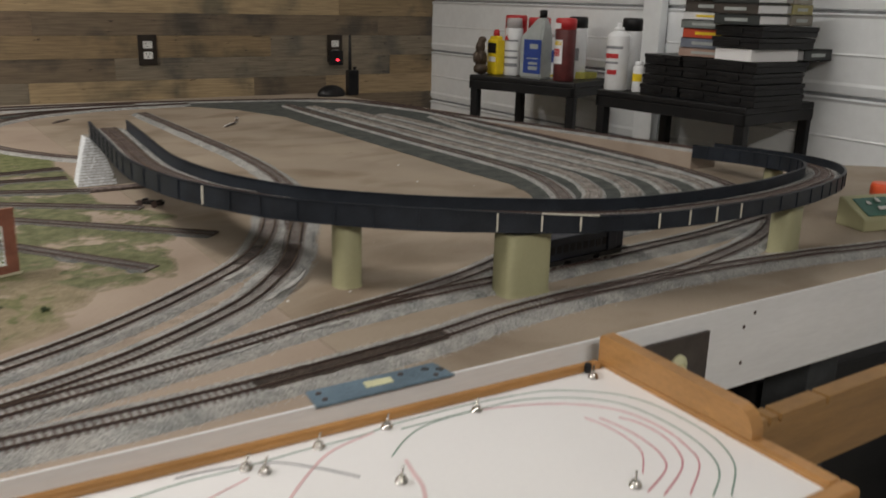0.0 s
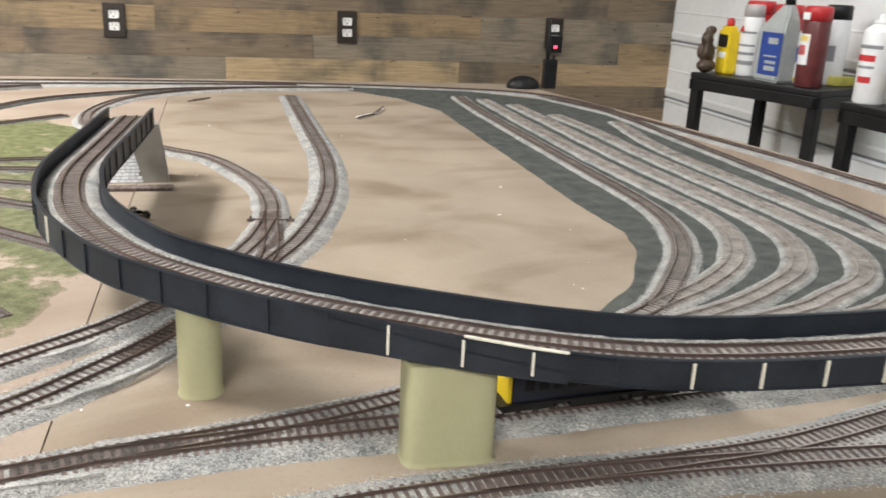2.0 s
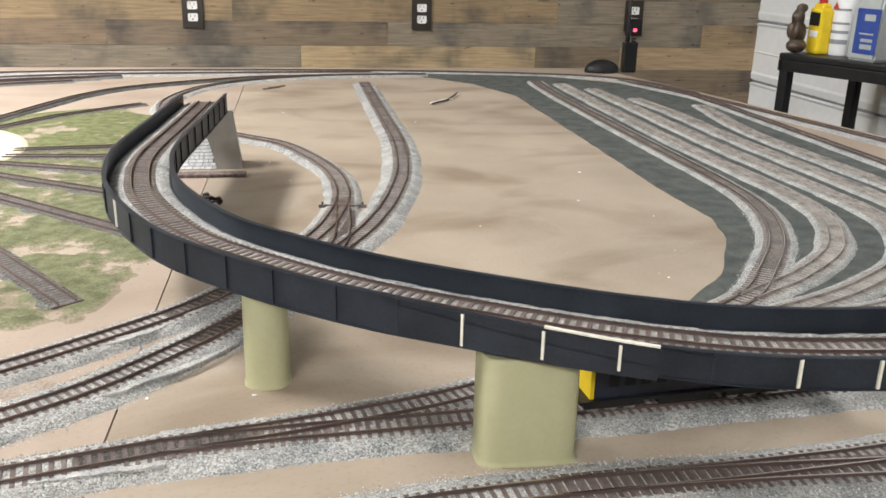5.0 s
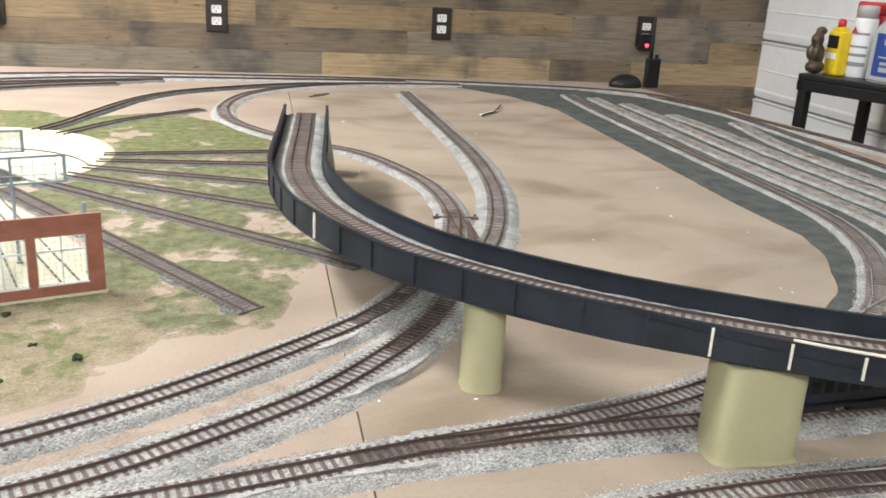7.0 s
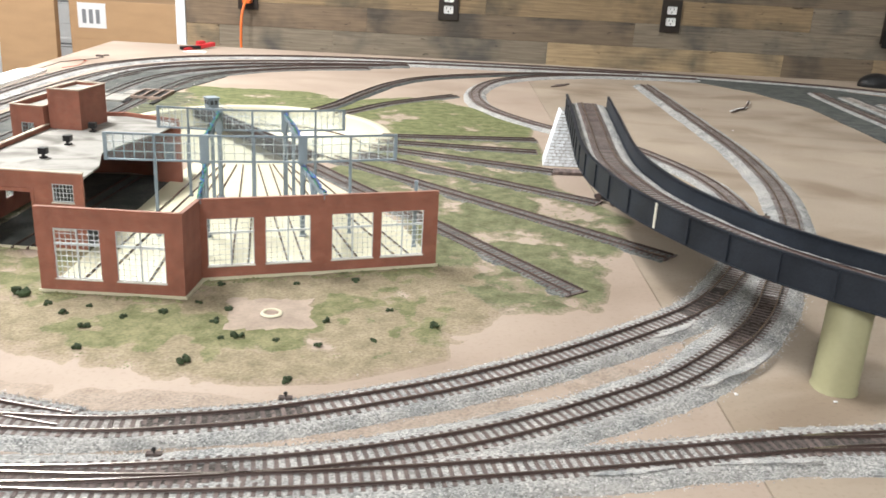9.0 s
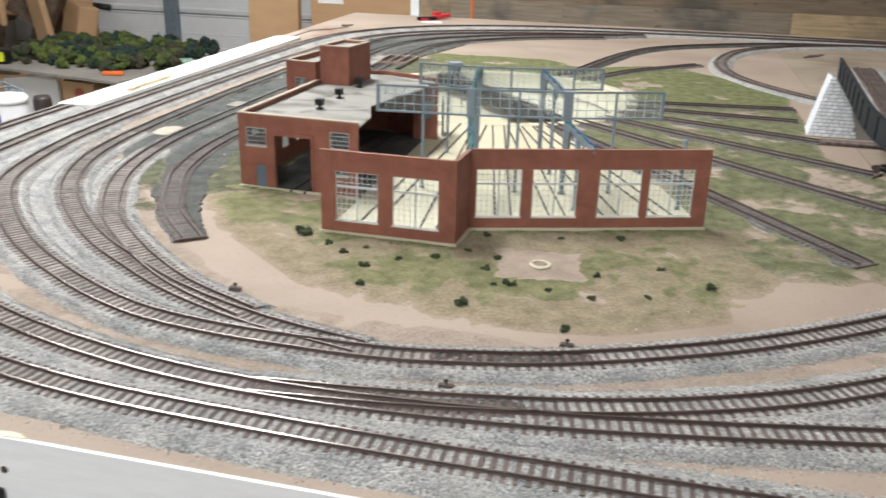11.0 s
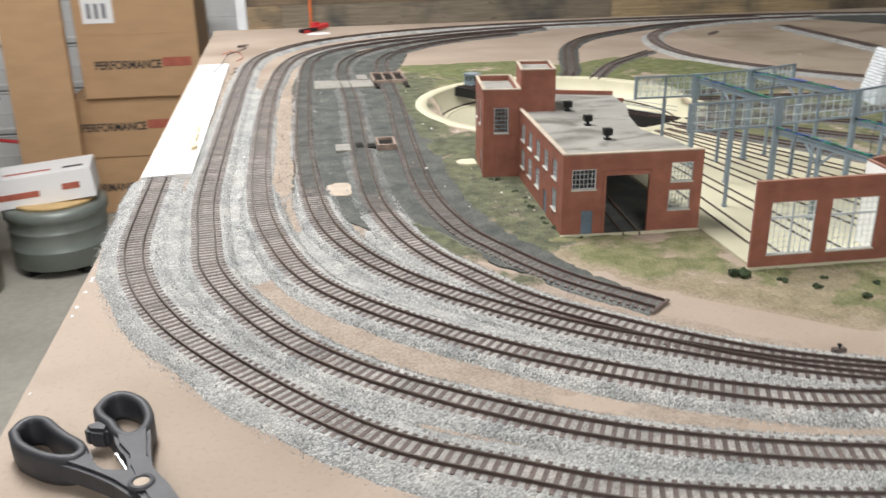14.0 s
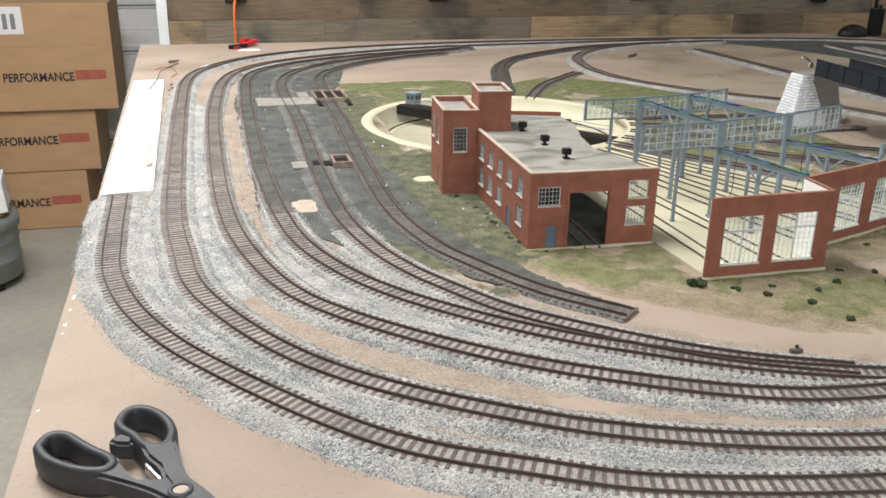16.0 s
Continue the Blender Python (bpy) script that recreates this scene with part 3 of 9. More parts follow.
SEAM_X = 0.917
part("top", table_top(-1, M_TAN), table, "sandy tan painted plywood board")
part("top", table_top(1, M_TAN_EAST), table, "stained greyish tan plywood board")
fb_mesh = prism("front_board", [(TX0 + 0.022, TY0 - 0.0028), (0.6, TY0 - 0.0028), (1.15, TY0 - 0.0148), (2.6, TY0 - 0.0528), (2.6, TY0 - 0.0502), (1.15, TY0 - 0.0122), (0.6, TY0 - 0.0002), (TX0 + 0.022, TY0 - 0.0002)], -0.106, 0.0002, M_WHITE)
part("front_board", fb_mesh, table, "white painted fascia board with scuffs and screws")
part("side_rail", boxes("side_rail", [(TX0 + 0.026, TY0 + 0.002, -0.10, TX0 + 0.046, TY1, -0.0185)], M_TAN), table)
part("back_rail", boxes("back_rail", [(TX0, TY1 - 0.02, -0.10, 1.95, TY1, -0.0185)], M_TAN), table)
for lx, ly in ((TX0 + 0.12, TY0 + 0.15), (TX0 + 0.12, TY1 - 0.15), (1.8, TY0 + 0.15), (1.8, TY1 - 0.15), (2.45, 1.1), (0.8, 2.2)):
    part("leg", boxes("leg", [(lx - 0.04, ly - 0.04, FLOOR, lx + 0.04, ly + 0.04, -0.0185)], M_SEAM, 0.004), table)

# ---- track ----
GAUGE = 0.0165
TIE_MESH = boxes("tie", [(-0.0148, -0.00150, -0.0014, 0.0148, 0.00150, 0.0)], M_TIE, 0.0)
RAIL = [(-0.0009, 0), (-0.0004, 0.0006), (-0.0004, 0.0017), (-0.00060, 0.0022), (0.00060, 0.0022), (0.0004, 0.0017), (0.0004, 0.0006), (0.0009, 0)]
RAIL_SLOTS = [0, 0, 0, 1, 0, 0, 0, 0]


def ballast_ribbon(name, pts, top, bottom, height, mat, seed, jitter=0.0007, ragged=0.0024, dark=None, dust=0.0125, clean=None):
    """A bed of stone: sloping shoulders, a bumpy surface and a ragged edge."""
    rr = random.Random(seed)
    across = [-1, -0.82, -0.64, -0.5, -0.34, -0.17, 0, 0.17, 0.34, 0.5, 0.64, 0.82, 1]
    sd = sides(pts)
    vs, fs, n = [], [], len(across)
    wob = [noise.noise(Vector((i * 0.11, seed * 7.3, 0))) for i in range(len(pts))]
    wob2 = [noise.noise(Vector((i * 0.11, seed * 3.1 + 50, 0))) for i in range(len(pts))]
    for i, (p, s) in enumerate(zip(pts, sd)):
        for a in across:
            half = (bottom(p) if callable(bottom) else bottom) + (wob[i] if a < 0 else wob2[i]) * ragged * 2 + rr.uniform(-1, 1) * ragged * 0.5 * (abs(a) > 0.9)
            o = a * half
            k = min(1.0, max(0.0, (half - abs(o)) / max(half - top, 0.001)))
            z = height * k + (rr.uniform(-1, 1) * (jitter if abs(o) > 0.016 else 0.00012) if abs(a) < 0.98 else 0)
            if abs(a) > 0.98:
                z = -0.0008
            vs.append(p + s * o + Vector((0, 0, z)))
    for i in range(len(pts) - 1):
        fs += [(i * n + k, (i + 1) * n + k, (i + 1) * n + k + 1, i * n + k + 1) for k in range(n - 1)]
    me = mesh(name, vs, fs, [mat, (M_DUSTFAR if dust > 0.015 else M_DUSTED) if mat is M_BALLAST else mat, M_ASHBED], True)
    slots = []
    for i in range(len(pts) - 1):
        for k in range(n - 1):
            mid = (across[k] + across[k + 1]) / 2
            slots.append(2 if dark and dark(pts[i], mid) else 0 if clean and clean(pts[i]) else 1 if abs(mid) * (bottom(pts[i]) if callable(bottom) else bottom) < dust else 0)
    me.polygons.foreach_set("material_index", slots)
    return me


def track(label, ctrl, base=0.0, ballast=M_BALLAST, bed=(0.019, 0.034), rise=0.0055, near=0, seed=1, pitch=0.0072, group="railway tracks", dark=None, dust=0.0125, clean=None, ties=M_TIE):
    """A length of flexible track: two rails, ties and a stone bed. near: how many ties, from the start, are single pieces."""
    t = thing("railway_track", label, "model track", group=group)
    pts = [p + Vector((0, 0, base)) for p in curve_points(ctrl, pitch)]
    sd = sides(pts)
    if ballast:
        me = ballast_ribbon("ballast", pts, bed[0], bed[1], rise, ballast, seed, dark=dark, dust=dust, clean=clean)
        tagged(part("ballast", me, t), "loose grey stone ballast", kind="stuff")
    rise = rise if ballast else 0.0006
    top = rise + 0.0004
    rr = random.Random(seed)
    first = [] if near == 0 else range(near[0], min(near[1], len(pts)))
    single = set(first)
    bm_v, bm_f = [], []
    base_v = [v.co.copy() for v in TIE_MESH.vertices]
    base_f = [tuple(f.vertices) for f in TIE_MESH.polygons]
    for i, (p, s) in enumerate(zip(pts, sd)):
        a = math.degrees(math.atan2(s.y, s.x)) + rr.uniform(-1.2, 1.2)
        m = pose(p.x, p.y, p.z + top + rr.uniform(-0.0002, 0.0002), 0, 0, a)
        if i in single:
            part("tie", TIE_MESH, t, m=m)
        else:
            k = len(bm_v)
            bm_v += [m @ v for v in base_v]
            bm_f += [tuple(k + j for j in f) for f in base_f]
    if bm_v:
        tagged(part("tie_run", mesh("tie_run", bm_v, bm_f, ties), t), kind="stuff")
    for side in (1, -1):
        prof = [(o + side * GAUGE / 2, h + top) for o, h in RAIL]
        part("rail", sweep("rail", pts, prof, [M_RUST if ties is M_TIE else M_TIEDUST, M_RAILTOP], RAIL_SLOTS), t, "rust-brown rail with a worn shiny head")
    return t


GREY = "model railway track with brown ties in pale grey ballast"
T1 = [(-0.226, 1.775), (-0.223, 1.65), (-0.217, 1.53), (-0.198, 1.444), (-0.174, 1.382), (-0.144, 1.327), (-0.092, 1.254), (-0.046, 1.199), (-0.004, 1.16), (0.052, 1.126), (0.136, 1.085), (0.28, 1.052), (0.45, 1.042), (0.61, 1.041), (0.81, 1.045), (1.004, 1.062), (1.13, 1.085), (1.276, 1.092), (1.48, 1.083), (1.65, 1.062), (1.80, 1.035), (2.2, 0.985), (2.55, 0.955)]
T2 = [(2.02, 2.70), (1.965, 2.90), (1.85, 3.02), (1.6, 3.09), (1.25, 3.135), (0.9, 3.145), (0.48, 3.118), (0.2, 3.05), (0.0, 2.93), (-0.11, 2.77), (-0.150, 2.62), (-0.160, 2.4), (-0.163, 2.16), (-0.164, 1.875), (-0.162, 1.68), (-0.152, 1.56), (-0.137, 1.455), (-0.086, 1.338), (-0.023, 1.256), (0.065, 1.186), (0.147, 1.139), (0.248, 1.104), (0.36, 1.084), (0.478, 1.082), (0.62, 1.097), (0.79, 1.130), (0.955, 1.168), (1.064, 1.190), (1.174, 1.221), (1.31, 1.283), (1.459, 1.366), (1.537, 1.455), (1.608, 1.566), (1.654, 1.70), (1.664, 1.85), (1.661, 2.12), (1.660, 2.6), (1.664, 2.80), (1.672, 2.925)]
T3 = [(1.25, 3.105), (0.9, 3.085), (0.5, 3.045), (0.25, 2.96), (0.06, 2.85), (-0.04, 2.72), (-0.082, 2.56), (-0.100, 2.35), (-0.108, 2.15), (-0.109, 1.864), (-0.104, 1.685), (-0.091, 1.565), (-0.062, 1.449), (-0.021, 1.376), (0.05, 1.299), (0.128, 1.236), (0.233, 1.176), (0.32, 1.152), (0.45, 1.147), (0.523, 1.157), (0.595, 1.177), (0.70, 1.224), (0.79, 1.279), (0.875, 1.343), (0.945, 1.405), (0.99, 1.465), (1.035, 1.545), (1.068, 1.62), (1.088, 1.684), (1.106, 1.79), (1.099, 1.919), (1.066, 2.035), (1.019, 2.139), (0.948, 2.21), (0.87, 2.30), (0.80, 2.42), (0.772, 2.53), (0.775, 2.66), (0.82, 2.81), (0.915, 2.925), (1.03, 2.995), (1.165, 3.04), (1.4, 3.06)]
T4 = [(0.6, 3.03), (0.35, 2.955), (0.15, 2.865), (0.03, 2.76), (-0.025, 2.63), (-0.043, 2.4), (-0.05, 2.1), (-0.052, 1.882), (-0.046, 1.695), (-0.033, 1.57), (-0.005, 1.48), (0.035, 1.408), (0.092, 1.342), (0.150, 1.289), (0.206, 1.250), (0.275, 1.208), (0.36, 1.174), (0.45, 1.153)]
T5 = [(0.55, 3.0), (0.35, 2.92), (0.18, 2.81), (0.075, 2.68), (0.034, 2.5), (0.032, 2.17), (0.023, 1.866), (0.022, 1.657), (0.037, 1.54), (0.059, 1.466), (0.088, 1.408), (0.122, 1.352), (0.165, 1.307), (0.215, 1.262), (0.275, 1.219), (0.35, 1.183)]
T6 = [(0.5, 2.945), (0.32, 2.86), (0.19, 2.74), (0.125, 2.6), (0.108, 2.35), (0.105, 2.2), (0.089, 1.884), (0.084, 1.666), (0.100, 1.539), (0.128, 1.465), (0.169, 1.388), (0.226, 1.322)]
B1 = [(0.40, 1.083), (0.478, 1.091), (0.543, 1.101), (0.61, 1.115), (0.68, 1.137), (0.755, 1.170), (0.843, 1.223), (0.90, 1.266), (0.965, 1.338), (1.01, 1.405), (1.05, 1.485), (1.094, 1.568), (1.131, 1.648), (1.170, 1.772), (1.202, 1.931), (1.219, 2.14), (1.219, 2.424), (1.216, 2.90)]
D2 = [(1.20, 1.091), (1.355, 1.097), (1.468, 1.109), (1.642, 1.155), (1.77, 1.222), (1.88, 1.33), (1.95, 1.48), (1.985, 1.65), (2.0, 1.9), (2.005, 2.3), (2.0, 2.65), (1.93, 2.88)]

NEARBRIDGE = lambda p: 0.5 + 0.1 * noise.noise(p * 12) < p.x < 1.25 and p.y < 1.45
track(GREY, T1, near=(0, 280), seed=1, bed=(0.018, 0.033), clean=lambda p: p.x > 0.28)
track(GREY, T2, near=(330, 620), seed=2, bed=(0.0175, 0.028), clean=NEARBRIDGE)
def narrowing(wide, narrow, y0):
    """A bed that thins from one half width to another past y0, west of the shop."""
    return lambda p: wide if p.x > 0.2 or p.y > 2.7 else wide + (narrow - wide) * max(0.0, min(1.0, (p.y - y0) / 0.12))


track(GREY, T3, near=(215, 480), seed=3, bed=(0.0175, narrowing(0.027, 0.0195, 1.60)), clean=NEARBRIDGE)
track(GREY, T4, near=(120, 240), seed=4, bed=(0.0165, narrowing(0.027, 0.0175, 1.62)), rise=0.0045, dark=lambda p, a: p.y > 1.66 + 0.03 * noise.noise(p * 40) and a > -0.5)
track(GREY, T5, near=(120, 230), seed=5, bed=(0.017, 0.027), rise=0.0045, dark=lambda p, a: p.y > 1.60 + 0.03 * noise.noise(p * 40))
track("short stub track of brown ties in dark ash ballast", T6, ballast=M_ASHBED, bed=(0.013, 0.019), near=(150, 260), seed=6, rise=0.003)
for n, mids in enumerate(([(-0.195, 1.77), (-0.1915, 1.65), (-0.182, 1.535), (-0.165, 1.447), (-0.142, 1.386), (-0.108, 1.325), (-0.064, 1.268), (-0.02, 1.225)],
                          [(-0.13, 2.4), (-0.136, 2.15), (-0.137, 1.87), (-0.133, 1.68), (-0.121, 1.56), (-0.10, 1.452), (-0.072, 1.388)],
                          [(-0.062, 1.61), (-0.048, 1.52), (-0.02, 1.44), (0.03, 1.365), (0.085, 1.305), (0.145, 1.252), (0.21, 1.21)],
                          [(0.004, 1.60), (0.018, 1.52), (0.045, 1.44), (0.085, 1.382), (0.135, 1.32), (0.19, 1.268), (0.25, 1.225)])):
    spill = ballast_ribbon("ballast_spill", curve_points(mids, 0.0072), 0.008, 0.019, 0.0021, M_BALLAST, 140 + n, ragged=0.004, dust=0.0)
    last = len(spill.vertices) // 13 - 1
    for v in spill.vertices:
        row = v.index // 13
        v.co.z = v.co.z * min(1.0, row / 12, (last - row) / 12) - 0.0006
    tagged(part("ballast_spill", spill), "pale dusty grey ballast spilled between two tracks", "ballast", kind="stuff")
track(GREY, B1, near=(0, 140), seed=7, bed=(0.018, 0.032), clean=NEARBRIDGE)
track(GREY, D2, seed=8, bed=(0.018, 0.030))
track(GREY, [(0.955, 1.168), (1.03, 1.176), (1.12, 1.180), (1.29, 1.189), (1.45, 1.200), (1.60, 1.212), (1.77, 1.24)], near=(0, 60), seed=9)
for k in range(1, 5):
    x, dy = 1.68 + 0.062 * k, 0.052 * k
    sx = 1.656 + 0.0625 * k
    head = [(1.727, 2.868), (1.783, 2.779), (1.836, 2.618), (1.955, 2.52)][k - 1]
    xs = [head, (sx + (0.012 if k == 4 else 0.004), head[1] - 0.22), (sx, 2.12), (x - 0.013, 1.86 - dy), (x - 0.024, 1.70 - dy * 0.95), (x - 0.085, 1.56 - dy * 0.75), (x - 0.175, 1.462 - dy * 0.5), (x - 0.27, 1.395 - dy * 0.35), (1.36 - 0.02 * k, 1.30 - 0.012 * k)]
    track(GREY, xs, bed=(0.019, 0.025), seed=10 + k, dust=0.0165, ties=M_TIEDUST)
H1 = [(0.457, 2.335), (0.468, 2.360), (0.486, 2.409), (0.521, 2.54), (0.574, 2.70), (0.654, 2.826), (0.803, 2.935), (0.95, 3.01), (1.15, 3.05)]


def rail_ends(t, a, b, top):
    """Two bare rails that run on over the coping of the pit."""
    pts = [Vector((a[0] + (b[0] - a[0]) * f, a[1] + (b[1] - a[1]) * f, 0)) for f in (0.0, 0.5, 1.0)]
    for side in (1, -1):
        part("rail", sweep("rail", pts, [(o + side * GAUGE / 2, h + top) for o, h in RAIL], [M_RUST, M_RAILTOP], RAIL_SLOTS), t, "rust-brown rail end over the pit edge")


rail_ends(track("track of brown ties in dark ash leading to the turntable", H1, ballast=M_YARD, bed=(0.016, 0.023), rise=0.004, seed=20), H1[0], (0.4490, 2.3150), 0.0044)
rail_ends(track("short stub of bare track with brown ties", [(0.507, 2.312), (0.581, 2.438), (0.67, 2.535), (0.728, 2.592)], ballast=M_ASHBED, bed=(0.016, 0.02), rise=0.0022, seed=21), (0.507, 2.312), (0.494, 2.2905), 0.0026)
RADIAL = "bare track of brown ties fanning from the turntable"
for n, (rim, b) in enumerate((((0.595, 2.124), (0.868, 2.158)), ((0.593, 2.078), (0.862, 2.060)), ((0.581, 2.035), (0.874, 1.930)), ((0.560, 1.990), (0.912, 1.768)), ((0.527, 1.950), (0.962, 1.560)), ((0.487, 1.921), (0.838, 1.437)))):
    run = math.hypot(b[0] - rim[0], b[1] - rim[1])
    a = (rim[0] + (b[0] - rim[0]) * 0.019 / run, rim[1] + (b[1] - rim[1]) * 0.019 / run)
    mid = ((a[0] + b[0]) / 2, (a[1] + b[1]) / 2)
    rail_ends(track(RADIAL, [a, mid, b], ballast=M_ASHBED, bed=(0.0125, 0.0215), rise=0.0024, seed=30 + n, near=(0, 60)), a, rim, 0.0028)

track("diverging rails of the far turnout", [(1.104, 1.775), (1.101, 1.70), (1.098, 1.64), (1.090, 1.58), (1.066, 1.515)], base=0.0049, ballast=None, seed=52)

# ---- ground surfaces ----
def ragged_patch(name, poly, z, mat, seed, step=0.012, rough=0.006):
    """A thin sheet with an uneven outline lying on the table."""
    rr = random.Random(seed)
    pts = []
    for (xa, ya), (xb, yb) in zip(poly, poly[1:] + poly[:1]):
        n = max(1, int(math.hypot(xb - xa, yb - ya) / step))
        for k in range(n):
            f = k / n
            pts.append((xa + (xb - xa) * f + rr.uniform(-rough, rough), ya + (yb - ya) * f + rr.uniform(-rough, rough)))
    bm = bmesh.new()
    f = bm.faces.new([bm.verts.new((x, y, z)) for x, y in pts])
    r = bmesh.ops.extrude_face_region(bm, geom=[f])
    bmesh.ops.translate(bm, vec=(0, 0, -z - 0.0006), verts=[g for g in r["geom"] if isinstance(g, bmesh.types.BMVert)])
    bmesh.ops.triangulate(bm, faces=bm.faces[:])
    return done(bm, name, mat)


yard_bed = tagged(part("yard_bed", ragged_patch("yard_bed", [(1.25, 3.075), (1.40, 3.03), (1.50, 2.90), (1.565, 2.70), (1.565, 2.1), (1.562, 1.80), (1.57, 1.66), (1.55, 1.575), (1.484, 1.452), (1.40, 1.37), (1.50, 1.30), (1.75, 1.30), (1.9, 1.45), (1.985, 1.75), (1.99, 2.6), (1.9, 2.9), (1.7, 3.07), (1.45, 3.11)], 0.0022, M_GREENGREY, 3, step=0.02, rough=0.0016)), "grey-green painted grit bed under the yard tracks", "track bed", kind="structure")
service_bed = tagged(part("service_bed", ragged_patch("service_bed", [(-0.066, 1.70), (-0.066, 1.8), (-0.0655, 2.35), (-0.045, 2.62), (0.02, 2.74), (0.14, 2.78), (0.19, 2.70), (0.165, 2.58), (0.135, 2.44), (0.132, 2.25), (0.135, 2.0), (0.128, 1.85), (0.122, 1.72), (0.126, 1.60), (0.15, 1.50), (0.19, 1.405), (0.232, 1.338), (0.220, 1.322), (0.155, 1.385), (0.10, 1.46), (0.06, 1.50), (0.01, 1.55), (-0.03, 1.62)], 0.0019, M_ASPHALT, 4, 0.006, 0.003)), "dark grey ash ground of the engine service yard", "ground cover", kind="structure")


def grass_field(label, poly, count, seed, mat, size=(0.0012, 0.0028)):
    """Static grass and turf: many small tufts over an uneven area, thinner at its edges."""
    rr = random.Random(seed)
    xs, ys = [p[0] for p in poly], [p[1] for p in poly]

    def inside(x, y):
        hit = False
        for (xa, ya), (xb, yb) in zip(poly, poly[1:] + poly[:1]):
            if (ya > y) != (yb > y) and x < (xb - xa) * (y - ya) / (yb - ya) + xa:
                hit = not hit
        return hit

    vs, fs, made, tries = [], [], 0, 0
    while made < count and tries < count * 40:
        tries += 1
        x, y = rr.uniform(min(xs), max(xs)), rr.uniform(min(ys), max(ys))
        d = noise.noise(Vector((x * 22, y * 22, seed))) + 0.6 * noise.noise(Vector((x * 70, y * 70, seed)))
        if not inside(x, y) or d < rr.uniform(-0.28, 0.32):
            continue
        made += 1
        s, k, a = rr.uniform(*size), len(vs), rr.uniform(0, 6.28)
        for j in range(4):
            b = a + j * math.pi / 2
            vs.append((x + s * math.cos(b) * rr.uniform(0.6, 1.3), y + s * math.sin(b) * rr.uniform(0.6, 1.3), 0.0002))
        vs.append((x + rr.uniform(-s, s) * 0.4, y + rr.uniform(-s, s) * 0.4, s * rr.uniform(0.25, 0.8)))
        fs += [(k, k + 1, k + 4), (k + 1, k + 2, k + 4), (k + 2, k + 3, k + 4), (k + 3, k, k + 4)]
    return tagged(part("turf", mesh("turf", vs, fs, mat)), label, "model grass", kind="stuff")


def turf_sheet(label, poly, seed, mat, amount=1.0, soft=0.025):
    """Scattered ground foam: a thin sheet whose cover fades out unevenly towards its outline."""
    step = 0.004
    xs, ys = [p[0] for p in poly], [p[1] for p in poly]
    x0, y0 = min(xs) - 0.01, min(ys) - 0.01
    nx, ny = int((max(xs) + 0.01 - x0) / step) + 1, int((max(ys) + 0.01 - y0) / step) + 1

    def cover(x, y):
        hit, d = False, 9.0
        for (xa, ya), (xb, yb) in zip(poly, poly[1:] + poly[:1]):
            if (ya > y) != (yb > y) and x < (xb - xa) * (y - ya) / (yb - ya) + xa:
                hit = not hit
            f = max(0.0, min(1.0, ((x - xa) * (xb - xa) + (y - ya) * (yb - ya)) / ((xb - xa) ** 2 + (yb - ya) ** 2)))
            d = min(d, math.hypot(x - xa - f * (xb - xa), y - ya - f * (yb - ya)))
        d = d if hit else -d
        n = noise.noise(Vector((x * 11, y * 11, seed))) + 0.6 * noise.noise(Vector((x * 34, y * 34, seed + 3))) + 0.3 * noise.noise(Vector((x * 90, y * 90, seed + 5)))
        return max(0.0, min(1.0, (d + 0.012) / soft)) * max(0.0, min(1.0, amount * 0.55 + 1.25 * n))

    val = [[cover(x0 + i * step, y0 + j * step) for j in range(ny)] for i in range(nx)]
    index, vs, fs, cs = {}, [], [], []
    for i in range(nx - 1):
        for j in range(ny - 1):
            quad = ((i, j), (i + 1, j), (i + 1, j + 1), (i, j + 1))
            if max(val[a][b] for a, b in quad) < 0.02:
                continue
            f = []
            for q in quad:
                if q not in index:
                    index[q] = len(vs)
                    v = val[q[0]][q[1]]
                    vs.append((x0 + q[0] * step, y0 + q[1] * step, -0.0006 + (0.0014 + 0.00025 * seed) * min(1.0, v * 2.5)))
                    cs.append(v)
                f.append(index[q])
            fs.append(f)
    me = mesh("turf", vs, fs, mat, True)
    at = me.attributes.new("cover", "FLOAT", "POINT")
    at.data.foreach_set("value", cs)
    return tagged(part("turf", me), label, "model grass", kind="stuff")


M_GRASS2 = material("olive_turf", (0.17, 0.18, 0.085), 0.95, var=0.35, scale=70, fine=900, bump=0.4, tint=(0.25, 0.26, 0.13))
LAWN_FRONT = [(0.20, 1.45), (0.30, 1.37), (0.37, 1.285), (0.44, 1.24), (0.52, 1.235), (0.60, 1.25), (0.70, 1.30), (0.745, 1.42), (0.70, 1.52), (0.58, 1.48), (0.47, 1.44), (0.46, 1.39), (0.33, 1.39), (0.25, 1.48)]
LAWN_BACK = [(0.15, 2.54), (0.40, 2.54), (0.50, 2.46), (0.62, 2.54), (0.70, 2.52), (0.80, 2.40), (0.87, 2.31), (0.85, 2.18), (0.63, 2.14), (0.59, 2.20), (0.54, 2.29), (0.44, 2.35), (0.30, 2.345), (0.19, 2.29)]
LAWN_EAST = [(0.605, 2.16), (0.86, 2.18), (0.86, 1.85), (0.94, 1.70), (0.875, 1.50), (0.85, 1.40), (0.76, 1.39), (0.69, 1.50), (0.66, 1.65), (0.585, 1.78), (0.53, 1.87), (0.58, 1.96)]
LAWN_SHOP = [(0.10, 2.30), (0.16, 2.20), (0.155, 1.95), (0.17, 1.80), (0.205, 1.70), (0.20, 1.48), (0.13, 1.44), (0.10, 1.52), (0.105, 1.75), (0.10, 1.95)]
